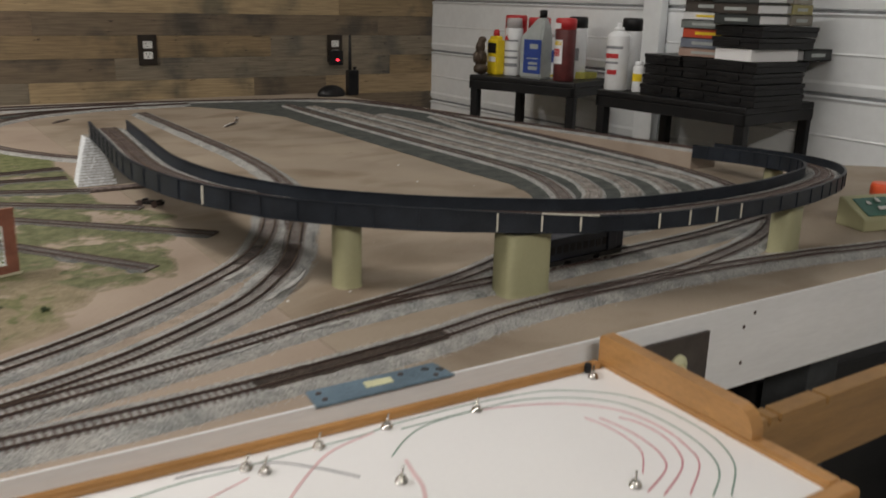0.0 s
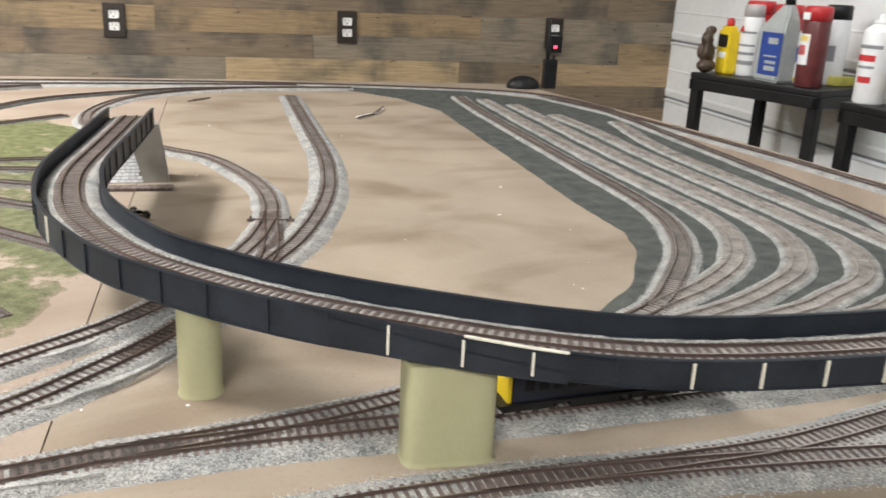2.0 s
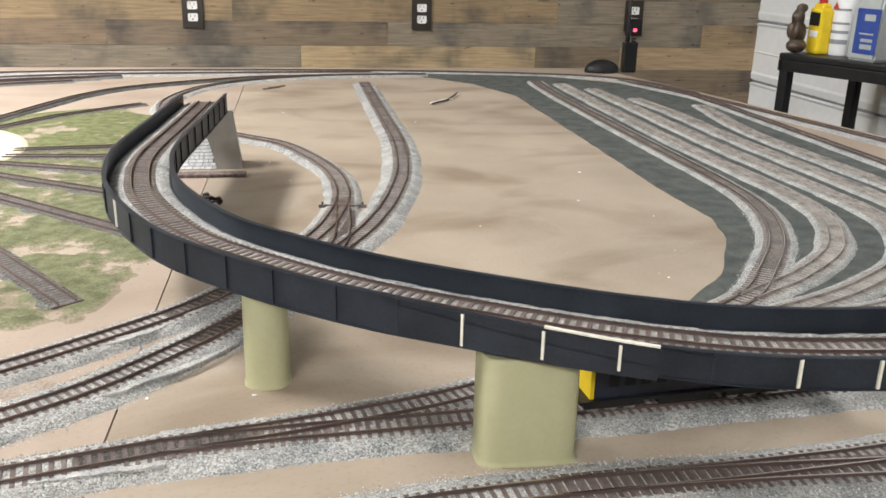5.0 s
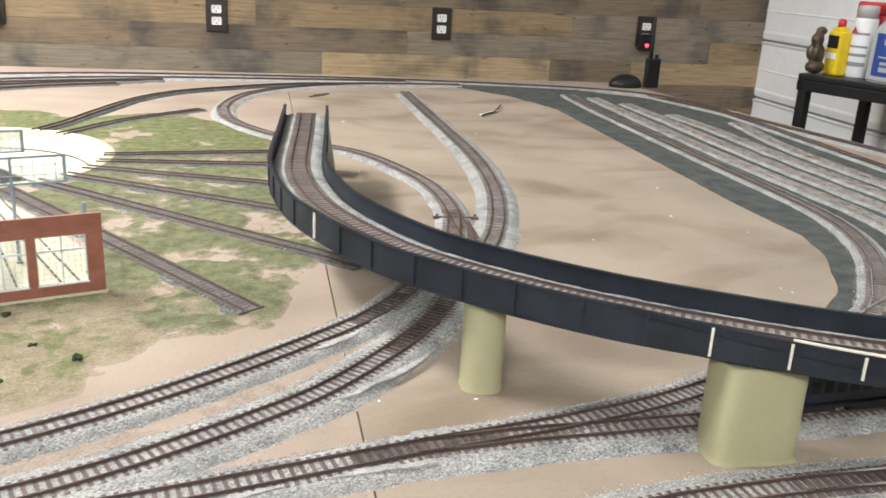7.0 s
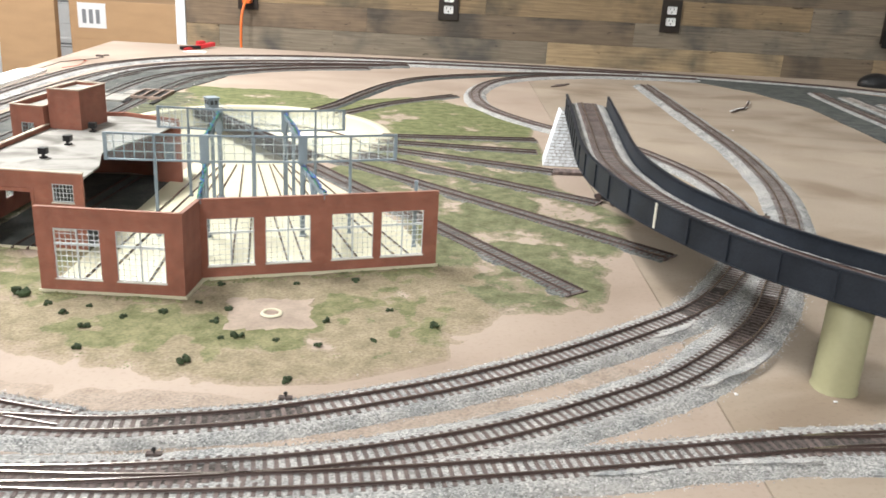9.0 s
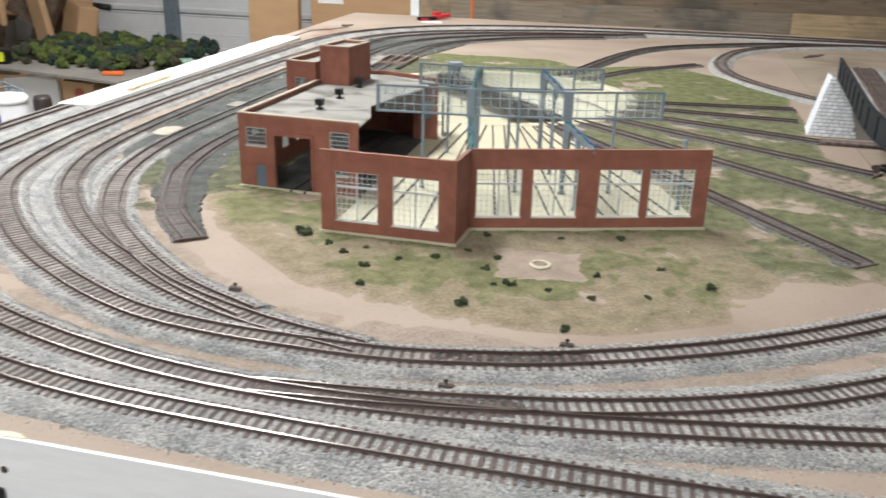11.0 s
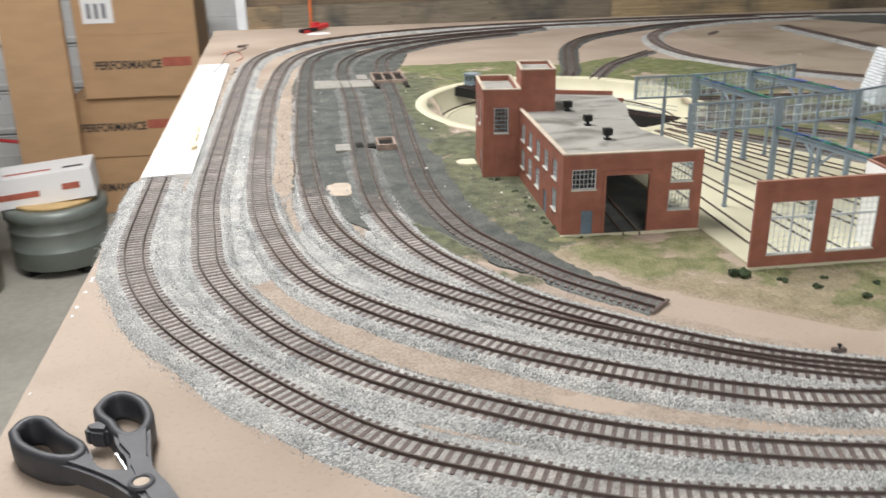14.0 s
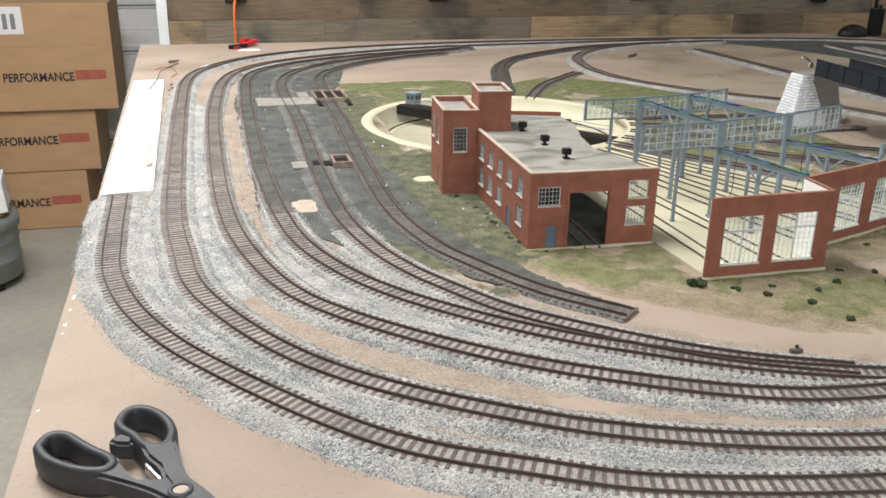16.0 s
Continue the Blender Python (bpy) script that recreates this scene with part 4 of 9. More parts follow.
LAWN_WEST = [(0.125, 2.44), (0.20, 2.45), (0.25, 2.36), (0.17, 2.26), (0.140, 2.12), (0.15, 1.99), (0.21, 1.91), (0.17, 1.76), (0.205, 1.70), (0.205, 1.56), (0.13, 1.54), (0.118, 1.9), (0.118, 2.2)]
LAWN_DOOR = [(0.15, 1.50), (0.335, 1.50), (0.335, 1.37), (0.24, 1.38)]
LAWN_EARTH = [(0.16, 1.47), (0.215, 1.38), (0.30, 1.31), (0.36, 1.26), (0.44, 1.225), (0.53, 1.22), (0.62, 1.235), (0.72, 1.29), (0.77, 1.42), (0.72, 1.54), (0.58, 1.49), (0.47, 1.45), (0.46, 1.40), (0.33, 1.40), (0.25, 1.50)]
turf_sheet("olive brown scenery earth in front of the roundhouse", LAWN_EARTH, 0, M_EARTH, 1.6, 0.05)
turf_sheet("patchy green and tan scenic turf in front of the roundhouse", LAWN_FRONT, 1, M_TURF_PALE, 0.5, 0.04)
LAWN_STUB = [(0.052, 1.57), (0.09, 1.49), (0.125, 1.425), (0.145, 1.395), (0.125, 1.385), (0.095, 1.44), (0.065, 1.50), (0.040, 1.56)]
turf_sheet("sparse olive turf beside the stub track", LAWN_STUB, 9, M_TURF_ASH, 0.8, 0.018)
for n, strip in enumerate(([(0.332, 1.381), (0.466, 1.379), (0.466, 1.366), (0.332, 1.370)], [(0.469, 1.424), (0.695, 1.499), (0.699, 1.486), (0.476, 1.412)], [(0.196, 1.492), (0.262, 1.489), (0.262, 1.480), (0.196, 1.482)])):
    grass_field("fringe of olive turf along the foot of the brick wall", strip, 420 if n < 2 else 120, 60 + n, M_GRASS2, (0.0013, 0.0034))
turf_sheet("bright green scenic turf behind the turntable", LAWN_BACK, 2, M_TURF, 1.35)
turf_sheet("green scenic turf between the turntable tracks", LAWN_EAST, 3, M_TURF_GREY, 1.1)
turf_sheet("grey-green turf beside the machine shop", LAWN_SHOP, 4, M_TURF_ASH, 1.5, 0.02)
turf_sheet("sparse green turf in front of the machine shop", LAWN_DOOR, 5, M_TURF_PALE, 0.5)
turf_sheet("olive green turf between the service yard and the turntable", LAWN_WEST, 6, M_TURF_ASH, 1.2, 0.02)
DUSTY = [(-0.20, 2.45), (-0.03, 2.45), (0.0, 1.75), (0.05, 1.50), (0.20, 1.32), (0.35, 1.21), (0.60, 1.20), (0.80, 1.29), (0.90, 1.28), (0.70, 1.13), (0.30, 1.07), (0.05, 1.15), (-0.10, 1.29), (-0.19, 1.50)]
tagged(turf_sheet("grey beige dust lying on the board between the tracks", DUSTY, -1, M_DUSTFILM, 1.2, 0.03), "grey beige dust lying on the board between the tracks", "dust", kind="stuff")
TUFT = (0.0005, 0.0014)
grass_field("fine green tufts in front of the roundhouse", LAWN_FRONT, 5000, 1, M_GRASS2, TUFT)
grass_field("fine bright green tufts behind the turntable", LAWN_BACK, 9000, 2, M_GRASS, TUFT)
grass_field("fine green tufts between the turntable tracks", LAWN_EAST, 6000, 3, M_GRASS2, TUFT)
grass_field("fine green tufts beside the machine shop", LAWN_SHOP, 5000, 4, M_GRASS2, TUFT)


def bush(x, y, s, seed):
    rr = random.Random(seed)
    bm = bmesh.new()
    for k in range(7):
        a, d = rr.uniform(0, 6.28), rr.uniform(0.2, 1) * s
        r = bmesh.ops.create_icosphere(bm, subdivisions=1, radius=s * rr.uniform(0.4, 0.65), matrix=Matrix.Translation((d * math.cos(a), d * math.sin(a), s * rr.uniform(0.2, 0.7))))
        for v in r["verts"]:
            v.co += Vector((rr.uniform(-1, 1), rr.uniform(-1, 1), rr.uniform(-1, 1))) * s * 0.14
    ob = part("bush", done(bm, "bush", M_BUSH))
    ob.location = (x, y, 0)
    return tagged(ob, "small dark green clump of foliage on the tan ground", "model bush", "bushes round the roundhouse")


for n, (x, y, s) in enumerate(((0.318, 1.372, 0.008), (0.35, 1.352, 0.004), (0.372, 1.335, 0.004), (0.388, 1.352, 0.003), (0.41, 1.269, 0.004), (0.40, 1.31, 0.004), (0.425, 1.332, 0.003), (0.455, 1.345, 0.004), (0.505, 1.333, 0.004), (0.51, 1.358, 0.004), (0.518, 1.30, 0.003), (0.53, 1.305, 0.005), (0.565, 1.30, 0.003), (0.50, 1.255, 0.005), (0.60, 1.295, 0.003), (0.60, 1.345, 0.004), (0.645, 1.31, 0.003), (0.655, 1.375, 0.003), (0.695, 1.345, 0.005), (0.585, 1.232, 0.004), (0.56, 1.43, 0.003), (0.615, 1.445, 0.004), (0.49, 1.415, 0.004), (0.48, 1.372, 0.003), (0.19, 1.62, 0.003), (0.188, 1.585, 0.004), (0.192, 1.55, 0.003), (0.195, 1.52, 0.004), (0.21, 1.486, 0.003), (0.184, 1.645, 0.004), (0.180, 1.665, 0.003), (0.176, 1.694, 0.004), (0.168, 1.698, 0.003), (0.186, 1.603, 0.003), (0.190, 1.535, 0.003))):
    bush(x, y, s, n)

# ---- bridge ----
DECK = [(0.915, 1.965, 0.104), (0.902, 1.80, 0.1025), (0.888, 1.62, 0.101), (0.896, 1.515, 0.100), (0.916, 1.436, 0.099), (0.965, 1.337, 0.0975), (1.024, 1.270, 0.0965), (1.09, 1.214, 0.0955), (1.162, 1.168, 0.0945), (1.25, 1.121, 0.0935), (1.337, 1.092, 0.093), (1.46, 1.083, 0.0925), (1.58, 1.094, 0.090), (1.70, 1.124, 0.086), (1.85, 1.19, 0.076), (1.96, 1.285, 0.066), (2.02, 1.42, 0.054), (2.04, 1.60, 0.042)]
bridge = thing("railway_bridge", "long curved black plate girder railway bridge with ballasted track", "model bridge")
deck_pts = curve_points(DECK, 0.0072)
part("deck", sweep("deck", deck_pts, [(-0.030, -0.010), (0.030, -0.010), (0.030, -0.004), (-0.030, -0.004)], M_GIRDER), bridge)
tagged(part("ballast", ballast_ribbon("ballast", [p + Vector((0, 0, -0.0042)) for p in deck_pts], 0.02, 0.0295, 0.0035, M_BALLAST, 44, ragged=0.0), bridge), "loose grey stone ballast", kind="stuff")
dv, df = [], []
for n, (p, s) in enumerate(zip(deck_pts, sides(deck_pts))):
    m = pose(p.x, p.y, p.z, 0, 0, math.degrees(math.atan2(s.y, s.x)))
    if n < 250:
        part("tie", TIE_MESH, bridge, m=m)
    else:
        k = len(dv)
        dv += [m @ v.co for v in TIE_MESH.vertices]
        df += [tuple(k + j for j in f.vertices) for f in TIE_MESH.polygons]
tagged(part("tie_run", mesh("tie_run", dv, df, M_TIE), bridge), kind="stuff")
for side in (1, -1):
    part("rail", sweep("rail", deck_pts, [(o + side * GAUGE / 2, h) for o, h in RAIL], [M_RUST, M_RAILTOP], RAIL_SLOTS), bridge, "rust-brown rail with a worn shiny head")
M_BARE = material("bare_styrene", (0.72, 0.70, 0.60), 0.6, var=0.1, scale=80)


def girder_run(side, i0, i1, top, bottom, out=0.0, ribs=(), bare=(), flange=True):
    """One plate girder along the deck; top and bottom give its heights at start and end over the railbed."""
    run = deck_pts[i0:i1]
    o, n = side * (0.031 + out), i1 - i0
    sd = sides(deck_pts)[i0:i1]
    vs, fs = [], []
    for k, (p, s) in enumerate(zip(run, sd)):
        f = k / (n - 1)
        zt, zb = top[0] + (top[1] - top[0]) * f, bottom[0] + (bottom[1] - bottom[0]) * f
        vs += [p + s * (o + d) + Vector((0, 0, z)) for d, z in ((-0.0011, zb), (0.0011, zb), (0.0011, zt), (-0.0011, zt))]
    for k in range(n - 1):
        fs += [(4 * k + j, 4 * k + 4 + j, 4 * k + 4 + (j + 1) % 4, 4 * k + (j + 1) % 4) for j in range(4)]
    fs += [(0, 1, 2, 3), tuple(4 * (n - 1) + j for j in (3, 2, 1, 0))]
    g = part("girder", mesh("girder", vs, fs, M_GIRDER), bridge, "black plate girder with ribs")
    if flange:
        for z0, z1 in ((bottom[0], bottom[1]), (top[0] - 0.0008, top[1] - 0.0008)):
            fv = []
            for k, (p, s) in enumerate(zip(run, sd)):
                z = z0 + (z1 - z0) * k / (n - 1)
                fv += [p + s * (o + d) + Vector((0, 0, z + h)) for d, h in ((-0.0022, -0.0004), (0.0022, -0.0004), (0.0022, 0.0006), (-0.0022, 0.0006))]
            part("flange", mesh("flange", fv, fs, M_GIRDER), g)
    for r in ribs:
        p, s = deck_pts[r], sides(deck_pts[r - 1 : r + 2])[1]
        f = (r - i0) / (n - 1)
        zt, zb = top[0] + (top[1] - top[0]) * f - 0.0012, bottom[0] + (bottom[1] - bottom[0]) * f + 0.001
        m = pose(p.x, p.y, p.z, 0, 0, math.degrees(math.atan2(s.y, s.x)))
        xa, xb = o + side * 0.0008, o + side * 0.0026
        part("rib", boxes("rib", [(min(xa, xb), -0.0009, zb, max(xa, xb), 0.0009, zt)], M_BARE if r in bare else M_GIRDER), g, "unpainted pale strip" if r in bare else "", m)
    return g


LAST = len(deck_pts)
girder_run(1, 0, LAST, (0.0125, 0.0125), (-0.0145, -0.0145), ribs=range(4, LAST - 2, 6))
girder_run(-1, 0, 120, (0.0125, 0.0120), (-0.0145, -0.0145), ribs=[77 - 6 * k for k in range(12, 0, -1)] + [77, 83, 89, 95, 101, 107, 114], bare=(77,))
splice = girder_run(-1, 119, 147, (0.0118, 0.0045), (-0.0145, -0.0115), ribs=(120, 126, 133, 139), bare=(126, 133, 139))
lap = [p + s * -0.0334 for p, s in zip(deck_pts[119:143], sides(deck_pts)[119:143])]
part("lap_plate", mesh("lap_plate", [v for k, p in enumerate(lap) for v in (p + Vector((0, 0, 0.0072 - 0.0006 * k)), p + Vector((0, 0, -0.0142)))], [(2 * k, 2 * k + 1, 2 * k + 3, 2 * k + 2) for k in range(len(lap) - 1)], M_GIRDER), bridge, "overlapping lower girder plate")
edge = [p + s * -0.0315 + Vector((0, 0, 0.0085 - 0.00027 * k)) for k, (p, s) in enumerate(zip(deck_pts[133:143], sides(deck_pts)[133:143]))]
part("bare_edge", sweep("bare_edge", edge, [(-0.0014, 0), (0.0014, 0), (0.0014, 0.0011), (-0.0014, 0.0011)], M_BARE), splice, "unpainted pale top strip")
low = [140 + 6 * k for k in range(1, 60) if 140 + 6 * k < LAST - 2]
girder_run(-1, 139, LAST, (0.0068, 0.0125), (-0.0125, -0.0145), out=-0.0012, ribs=low, bare=(152, 158, 164, 170))


def pier(name, x, y, lx, ly, h, turn, ex=0.55):
    """A rounded concrete-coloured bridge pier on a low foot."""
    n, vs, fs = 40, [], []
    rings = [(0.0, 1.06), (0.0010, 1.025), (0.004, 1.0), (h - 0.002, 0.99), (h, 0.95)]
    for z, k in rings:
        for j in range(n):
            a = 2 * math.pi * j / n
            c, s = math.cos(a), math.sin(a)
            vs.append((lx * k * math.copysign(abs(c) ** ex, c), ly * k * math.copysign(abs(s) ** ex, s), z))
    for i in range(len(rings) - 1):
        fs += [(i * n + j, i * n + (j + 1) % n, (i + 1) * n + (j + 1) % n, (i + 1) * n + j) for j in range(n)]
    fs += [tuple(range(n - 1, -1, -1)), tuple((len(rings) - 1) * n + j for j in range(n))]
    body = thing("bridge_pier", "pale olive cream rounded bridge pier on the tan table", "bridge pier", group="piers under the bridge")
    body.matrix_basis = pose(x, y, 0, 0, 0, turn)
    me = mesh("shaft", vs, fs, M_PIER, False)
    me.polygons.foreach_set("use_smooth", [len(p.vertices) == 4 for p in me.polygons])
    part("shaft", me, body)
    # squeezed-out glue round the foot
    rr, gv = random.Random(int(x * 1000)), []
    for k, z in ((0.99, 0.0014), (1.03, 0.0006), (1.07, -0.0004)):
        for j in range(n):
            a = 2 * math.pi * j / n
            c, s = math.cos(a), math.sin(a)
            q = k + (rr.uniform(-0.012, 0.025) if k > 1.0 else 0.0)
            gv.append((lx * q * math.copysign(abs(c) ** ex, c), ly * q * math.copysign(abs(s) ** ex, s), z))
    part("foot", mesh("foot", gv, [(i * n + j, i * n + (j + 1) % n, (i + 1) * n + (j + 1) % n, (i + 1) * n + j) for i in range(2) for j in range(n)], M_PIER, True), body, "uneven glue bead at the foot")
    return body


pier("bridge_pier", 1.022, 1.269, 0.0170, 0.0174, 0.0776, 0, 0.85)
pier("bridge_pier", 1.192, 1.147, 0.0325, 0.0207, 0.0756, -1, 0.42)
pier("bridge_pier", 1.640, 1.106, 0.027, 0.017, 0.069, 15)
pier("bridge_pier", 2.012, 1.40, 0.0165, 0.015, 0.037, 60)

# stone abutment: a battered wedge, west face and part of south in small blocks
abut = thing("bridge_abutment", "battered bridge abutment with white stone blocks, its shaded side set as grey", "bridge abutment", (0.915, 1.985, 0))
LOW = [(-0.056, -0.008), (0.048, -0.008), (0.045, 0.050), (-0.050, 0.050)]
TOP = [(-0.032, 0.010), (0.036, 0.010), (0.034, 0.040), (-0.032, 0.040)]
core = bmesh.new()
lo, hi = [core.verts.new((x, y, 0)) for x, y in LOW], [core.verts.new((x, y, 0.086)) for x, y in TOP]
core.faces.new(lo[::-1])
core.faces.new(hi)
for k in range(4):
    core.faces.new((lo[k], lo[(k + 1) % 4], hi[(k + 1) % 4], hi[k]))
part("core", done(core, "core", M_CONCRETE), abut, "plain grey wedge")
rr = random.Random(9)
WIDTHS = (0.006, 0.008, 0.0105)
STONES = [boxes("stone", [(-w / 2, -0.0016, -0.0022, w / 2, 0.0010, 0.0022)], M_STONE, 0.0006) for w in WIDTHS]


def lay(pa, pb, z, lean):
    """One course of blocks between two points."""
    n, turn = math.hypot(pb[0] - pa[0], pb[1] - pa[1]), math.degrees(math.atan2(pb[1] - pa[1], pb[0] - pa[0]))
    u = -rr.uniform(0, 0.002)
    while u < n - 0.003:
        k = rr.randrange(3)
        c = min(u + WIDTHS[k] / 2, n - WIDTHS[k] / 2)
        part("stone", STONES[k], abut, m=pose(pa[0] + (pb[0] - pa[0]) * c / n, pa[1] + (pb[1] - pa[1]) * c / n, z, lean + rr.uniform(-4, 4), 0, turn + rr.uniform(-3, 3)))
        u += WIDTHS[k] + 0.0007


for row in range(17):
    z = 0.0028 + row * 0.005
    f = z / 0.086
    west = [LOW[0][k] + (TOP[0][k] - LOW[0][k]) * f for k in (0, 1)]
    back = [LOW[3][k] + (TOP[3][k] - LOW[3][k]) * f for k in (0, 1)]
    # south blocks end at a diagonal; bare grey beyond stands for the bridge's shadow
    lay(west, (0.012 - 0.026 * f, west[1]), z, -12)
    lay(back, west, z, -12)

# ramp down from the bridge along the edge of the table
ramp_pts = curve_points([(2.045, 1.605, 0.036), (2.05, 1.75, 0.030), (2.055, 1.95, 0.022), (2.05, 2.25, 0.011), (2.035, 2.55, 0.001), (2.03, 2.62, 0.0005)], 0.02)
ramp = thing("track_ramp", "tan painted plywood ramp carrying track down from the bridge", "track ramp")
rv, rf = [], []
for p, s in zip(ramp_pts, sides(ramp_pts)):
    rv += [p + s * 0.03, p - s * 0.045, Vector((p.x, p.y, 0)) - s * 0.045, Vector((p.x, p.y, 0)) + s * 0.03]
for i in range(len(ramp_pts) - 1):
    rf += [(4 * i + k, 4 * i + 4 + k, 4 * i + 4 + (k + 1) % 4, 4 * i + (k + 1) % 4) for k in range(4)]
rf += [(0, 1, 2, 3), tuple(4 * (len(ramp_pts) - 1) + k for k in (3, 2, 1, 0))]
part("riser", mesh("riser", rv, rf, M_TAN), ramp)
track("ballasted track on the ramp beside the yard", [(2.045, 1.61, 0.0365), (2.05, 1.75, 0.0305), (2.055, 1.95, 0.0225), (2.05, 2.25, 0.0115), (2.035, 2.55, 0.0015), (2.0, 2.74, 0), (1.92, 2.95, 0)], bed=(0.018, 0.027), rise=0.004, seed=60)

# ---- turntable ----
tt = thing("turntable", "cream turntable pit with ring rail and dark bridge", "turntable", tuple(PIT))
part("pit", lathe("pit", [(0.002, -0.029), (PIT_R - 0.004, -0.029), (PIT_R - 0.003, 0.0005), (PIT_R - 0.002, 0.0028), (PIT_R + 0.016, 0.0028), (PIT_R + 0.0175, 0.0012), (PIT_R + 0.0178, 0.0003)], M_CREAM, 96, caps=False), tt, "cream plastic pit and coping")
part("ring_rail", lathe("ring_rail", [(PIT_R - 0.024, -0.0289), (PIT_R - 0.024, -0.0265), (PIT_R - 0.0225, -0.0265), (PIT_R - 0.0225, -0.0289)], M_RUST, 96, False, False), tt)
part("ring_rail", lathe("ring_rail", [(PIT_R - 0.034, -0.0289), (PIT_R - 0.034, -0.0275), (PIT_R - 0.030, -0.0275), (PIT_R - 0.030, -0.0289)], M_CREAM, 96, False, False), tt)
tb = part("turntable_bridge", boxes("turntable_bridge", [(-0.217, -0.017, -0.017, 0.217, -0.013, -0.0005), (-0.217, 0.013, -0.017, 0.217, 0.017, -0.0005), (-0.217, -0.0165, -0.0045, 0.217, 0.0165, -0.001)], M_BLACK, 0.0004), tt, "black girder bridge across the pit", pose(0, 0, 0.004, 0, 0, 128))
for side in (1, -1):
    part("rail", boxes("rail", [(-0.217, side * GAUGE / 2 - 0.0006, -0.001, 0.217, side * GAUGE / 2 + 0.0006, 0.0014)], M_RUST), tb)
part("cabin", boxes("cabin", [(0.193, -0.026, -0.0005, 0.214, -0.006, 0.019), (0.191, -0.028, 0.019, 0.216, -0.004, 0.0212)], M_GREYPL, 0.0006), tb, "blue-grey control cabin")
for x0, y0, x1, y1 in ((0.1925, -0.023, 0.1931, -0.0175), (0.1925, -0.0145, 0.1931, -0.009), (0.196, -0.0061, 0.2015, -0.0055), (0.205, -0.0061, 0.2105, -0.0055), (0.196, -0.0265, 0.2015, -0.0259), (0.205, -0.0265, 0.2105, -0.0259)):
    part("cabin_window", boxes("cabin_window", [(x0, y0, 0.008, x1, y1, 0.0155)], M_SEAM), tb, "dark cabin window")
for side in (1, -1):
    for z in (0.008, 0.014):
        part("handrail", boxes("handrail", [(-0.21, side * 0.0165 - 0.0004, z, 0.18, side * 0.0165 + 0.0004, z + 0.0008)], M_GREYPL), tb)

part("plinth", boxes("plinth", [(-0.045, -0.062, 0.0004, 0.056, -0.040, 0.005)], M_TIE, 0.0006), abut, "dark brown timber sill")

# ---- machine shop and roundhouse ----
M_GLASS = bpy.data.materials.new("window_glass")
M_GLASS.use_nodes = True
gb = M_GLASS.node_tree.nodes["Principled BSDF"]
gb.inputs["Transmission Weight"].default_value, gb.inputs["Roughness"].default_value, gb.inputs["IOR"].default_value = 1.0, 0.04, 1.2
gb.inputs["Base Color"].default_value = (0.93, 0.95, 0.94, 1)
M_FROST = bpy.data.materials.new("hazy_plastic_glazing")
M_FROST.use_nodes = True
fb = M_FROST.node_tree.nodes["Principled BSDF"]
fb.inputs["Transmission Weight"].default_value, fb.inputs["Roughness"].default_value, fb.inputs["IOR"].default_value = 0.94, 0.11, 1.10
fb.inputs["Base Color"].default_value = (0.80, 0.84, 0.85, 1)
M_LINING = material("bare_white_plastic", (0.82, 0.81, 0.80), 0.6, var=0.05, scale=30)
M_MULL = material("pale_blue_grey_mullion", (0.50, 0.54, 0.55), 0.5, var=0.1, scale=80)
M_CLERE = material("dull_blue_grey_muntin", (0.36, 0.41, 0.42), 0.5, var=0.1, scale=80)
M_STEELBLUE = material("blue_grey_door", (0.12, 0.17, 0.22), 0.5, var=0.15, scale=80)


def along(p, q):
    """The pose that carries x along p to q."""
    d = Vector(q) - Vector(p)
    return pose(p[0], p[1], 0, 0, 0, math.degrees(math.atan2(d.y, d.x))), d.length


def wall_mesh(name, length, height, thick, holes, mat, z0=0.0):
    """A wall panel from x=0 to length with openings (x0, z0, x1, z1) through it; outer face at y=0."""
    xs = sorted({0, length, *[v for h in holes for v in (h[0], h[2])]})
    zs = sorted({z0, height, *[v for h in holes for v in (h[1], h[3])]})
    specs = []
    for xa, xb in zip(xs, xs[1:]):
        for za, zb in zip(zs, zs[1:]):
            xm, zm = (xa + xb) / 2, (za + zb) / 2
            if not any(h[0] < xm < h[2] and h[1] < zm < h[3] for h in holes):
                specs.append((xa, 0, za, xb, thick, zb))
    bm = bmesh.new()
    for x0, y0, z0_, x1, y1, z1 in specs:
        bmesh.ops.create_cube(bm, size=1.0, matrix=Matrix.LocRotScale(((x0 + x1) / 2, (y0 + y1) / 2, (z0_ + z1) / 2), None, (x1 - x0, y1 - y0, z1 - z0_)))
    bmesh.ops.remove_doubles(bm, verts=bm.verts[:], dist=1e-6)
    return done(bm, name, mat)


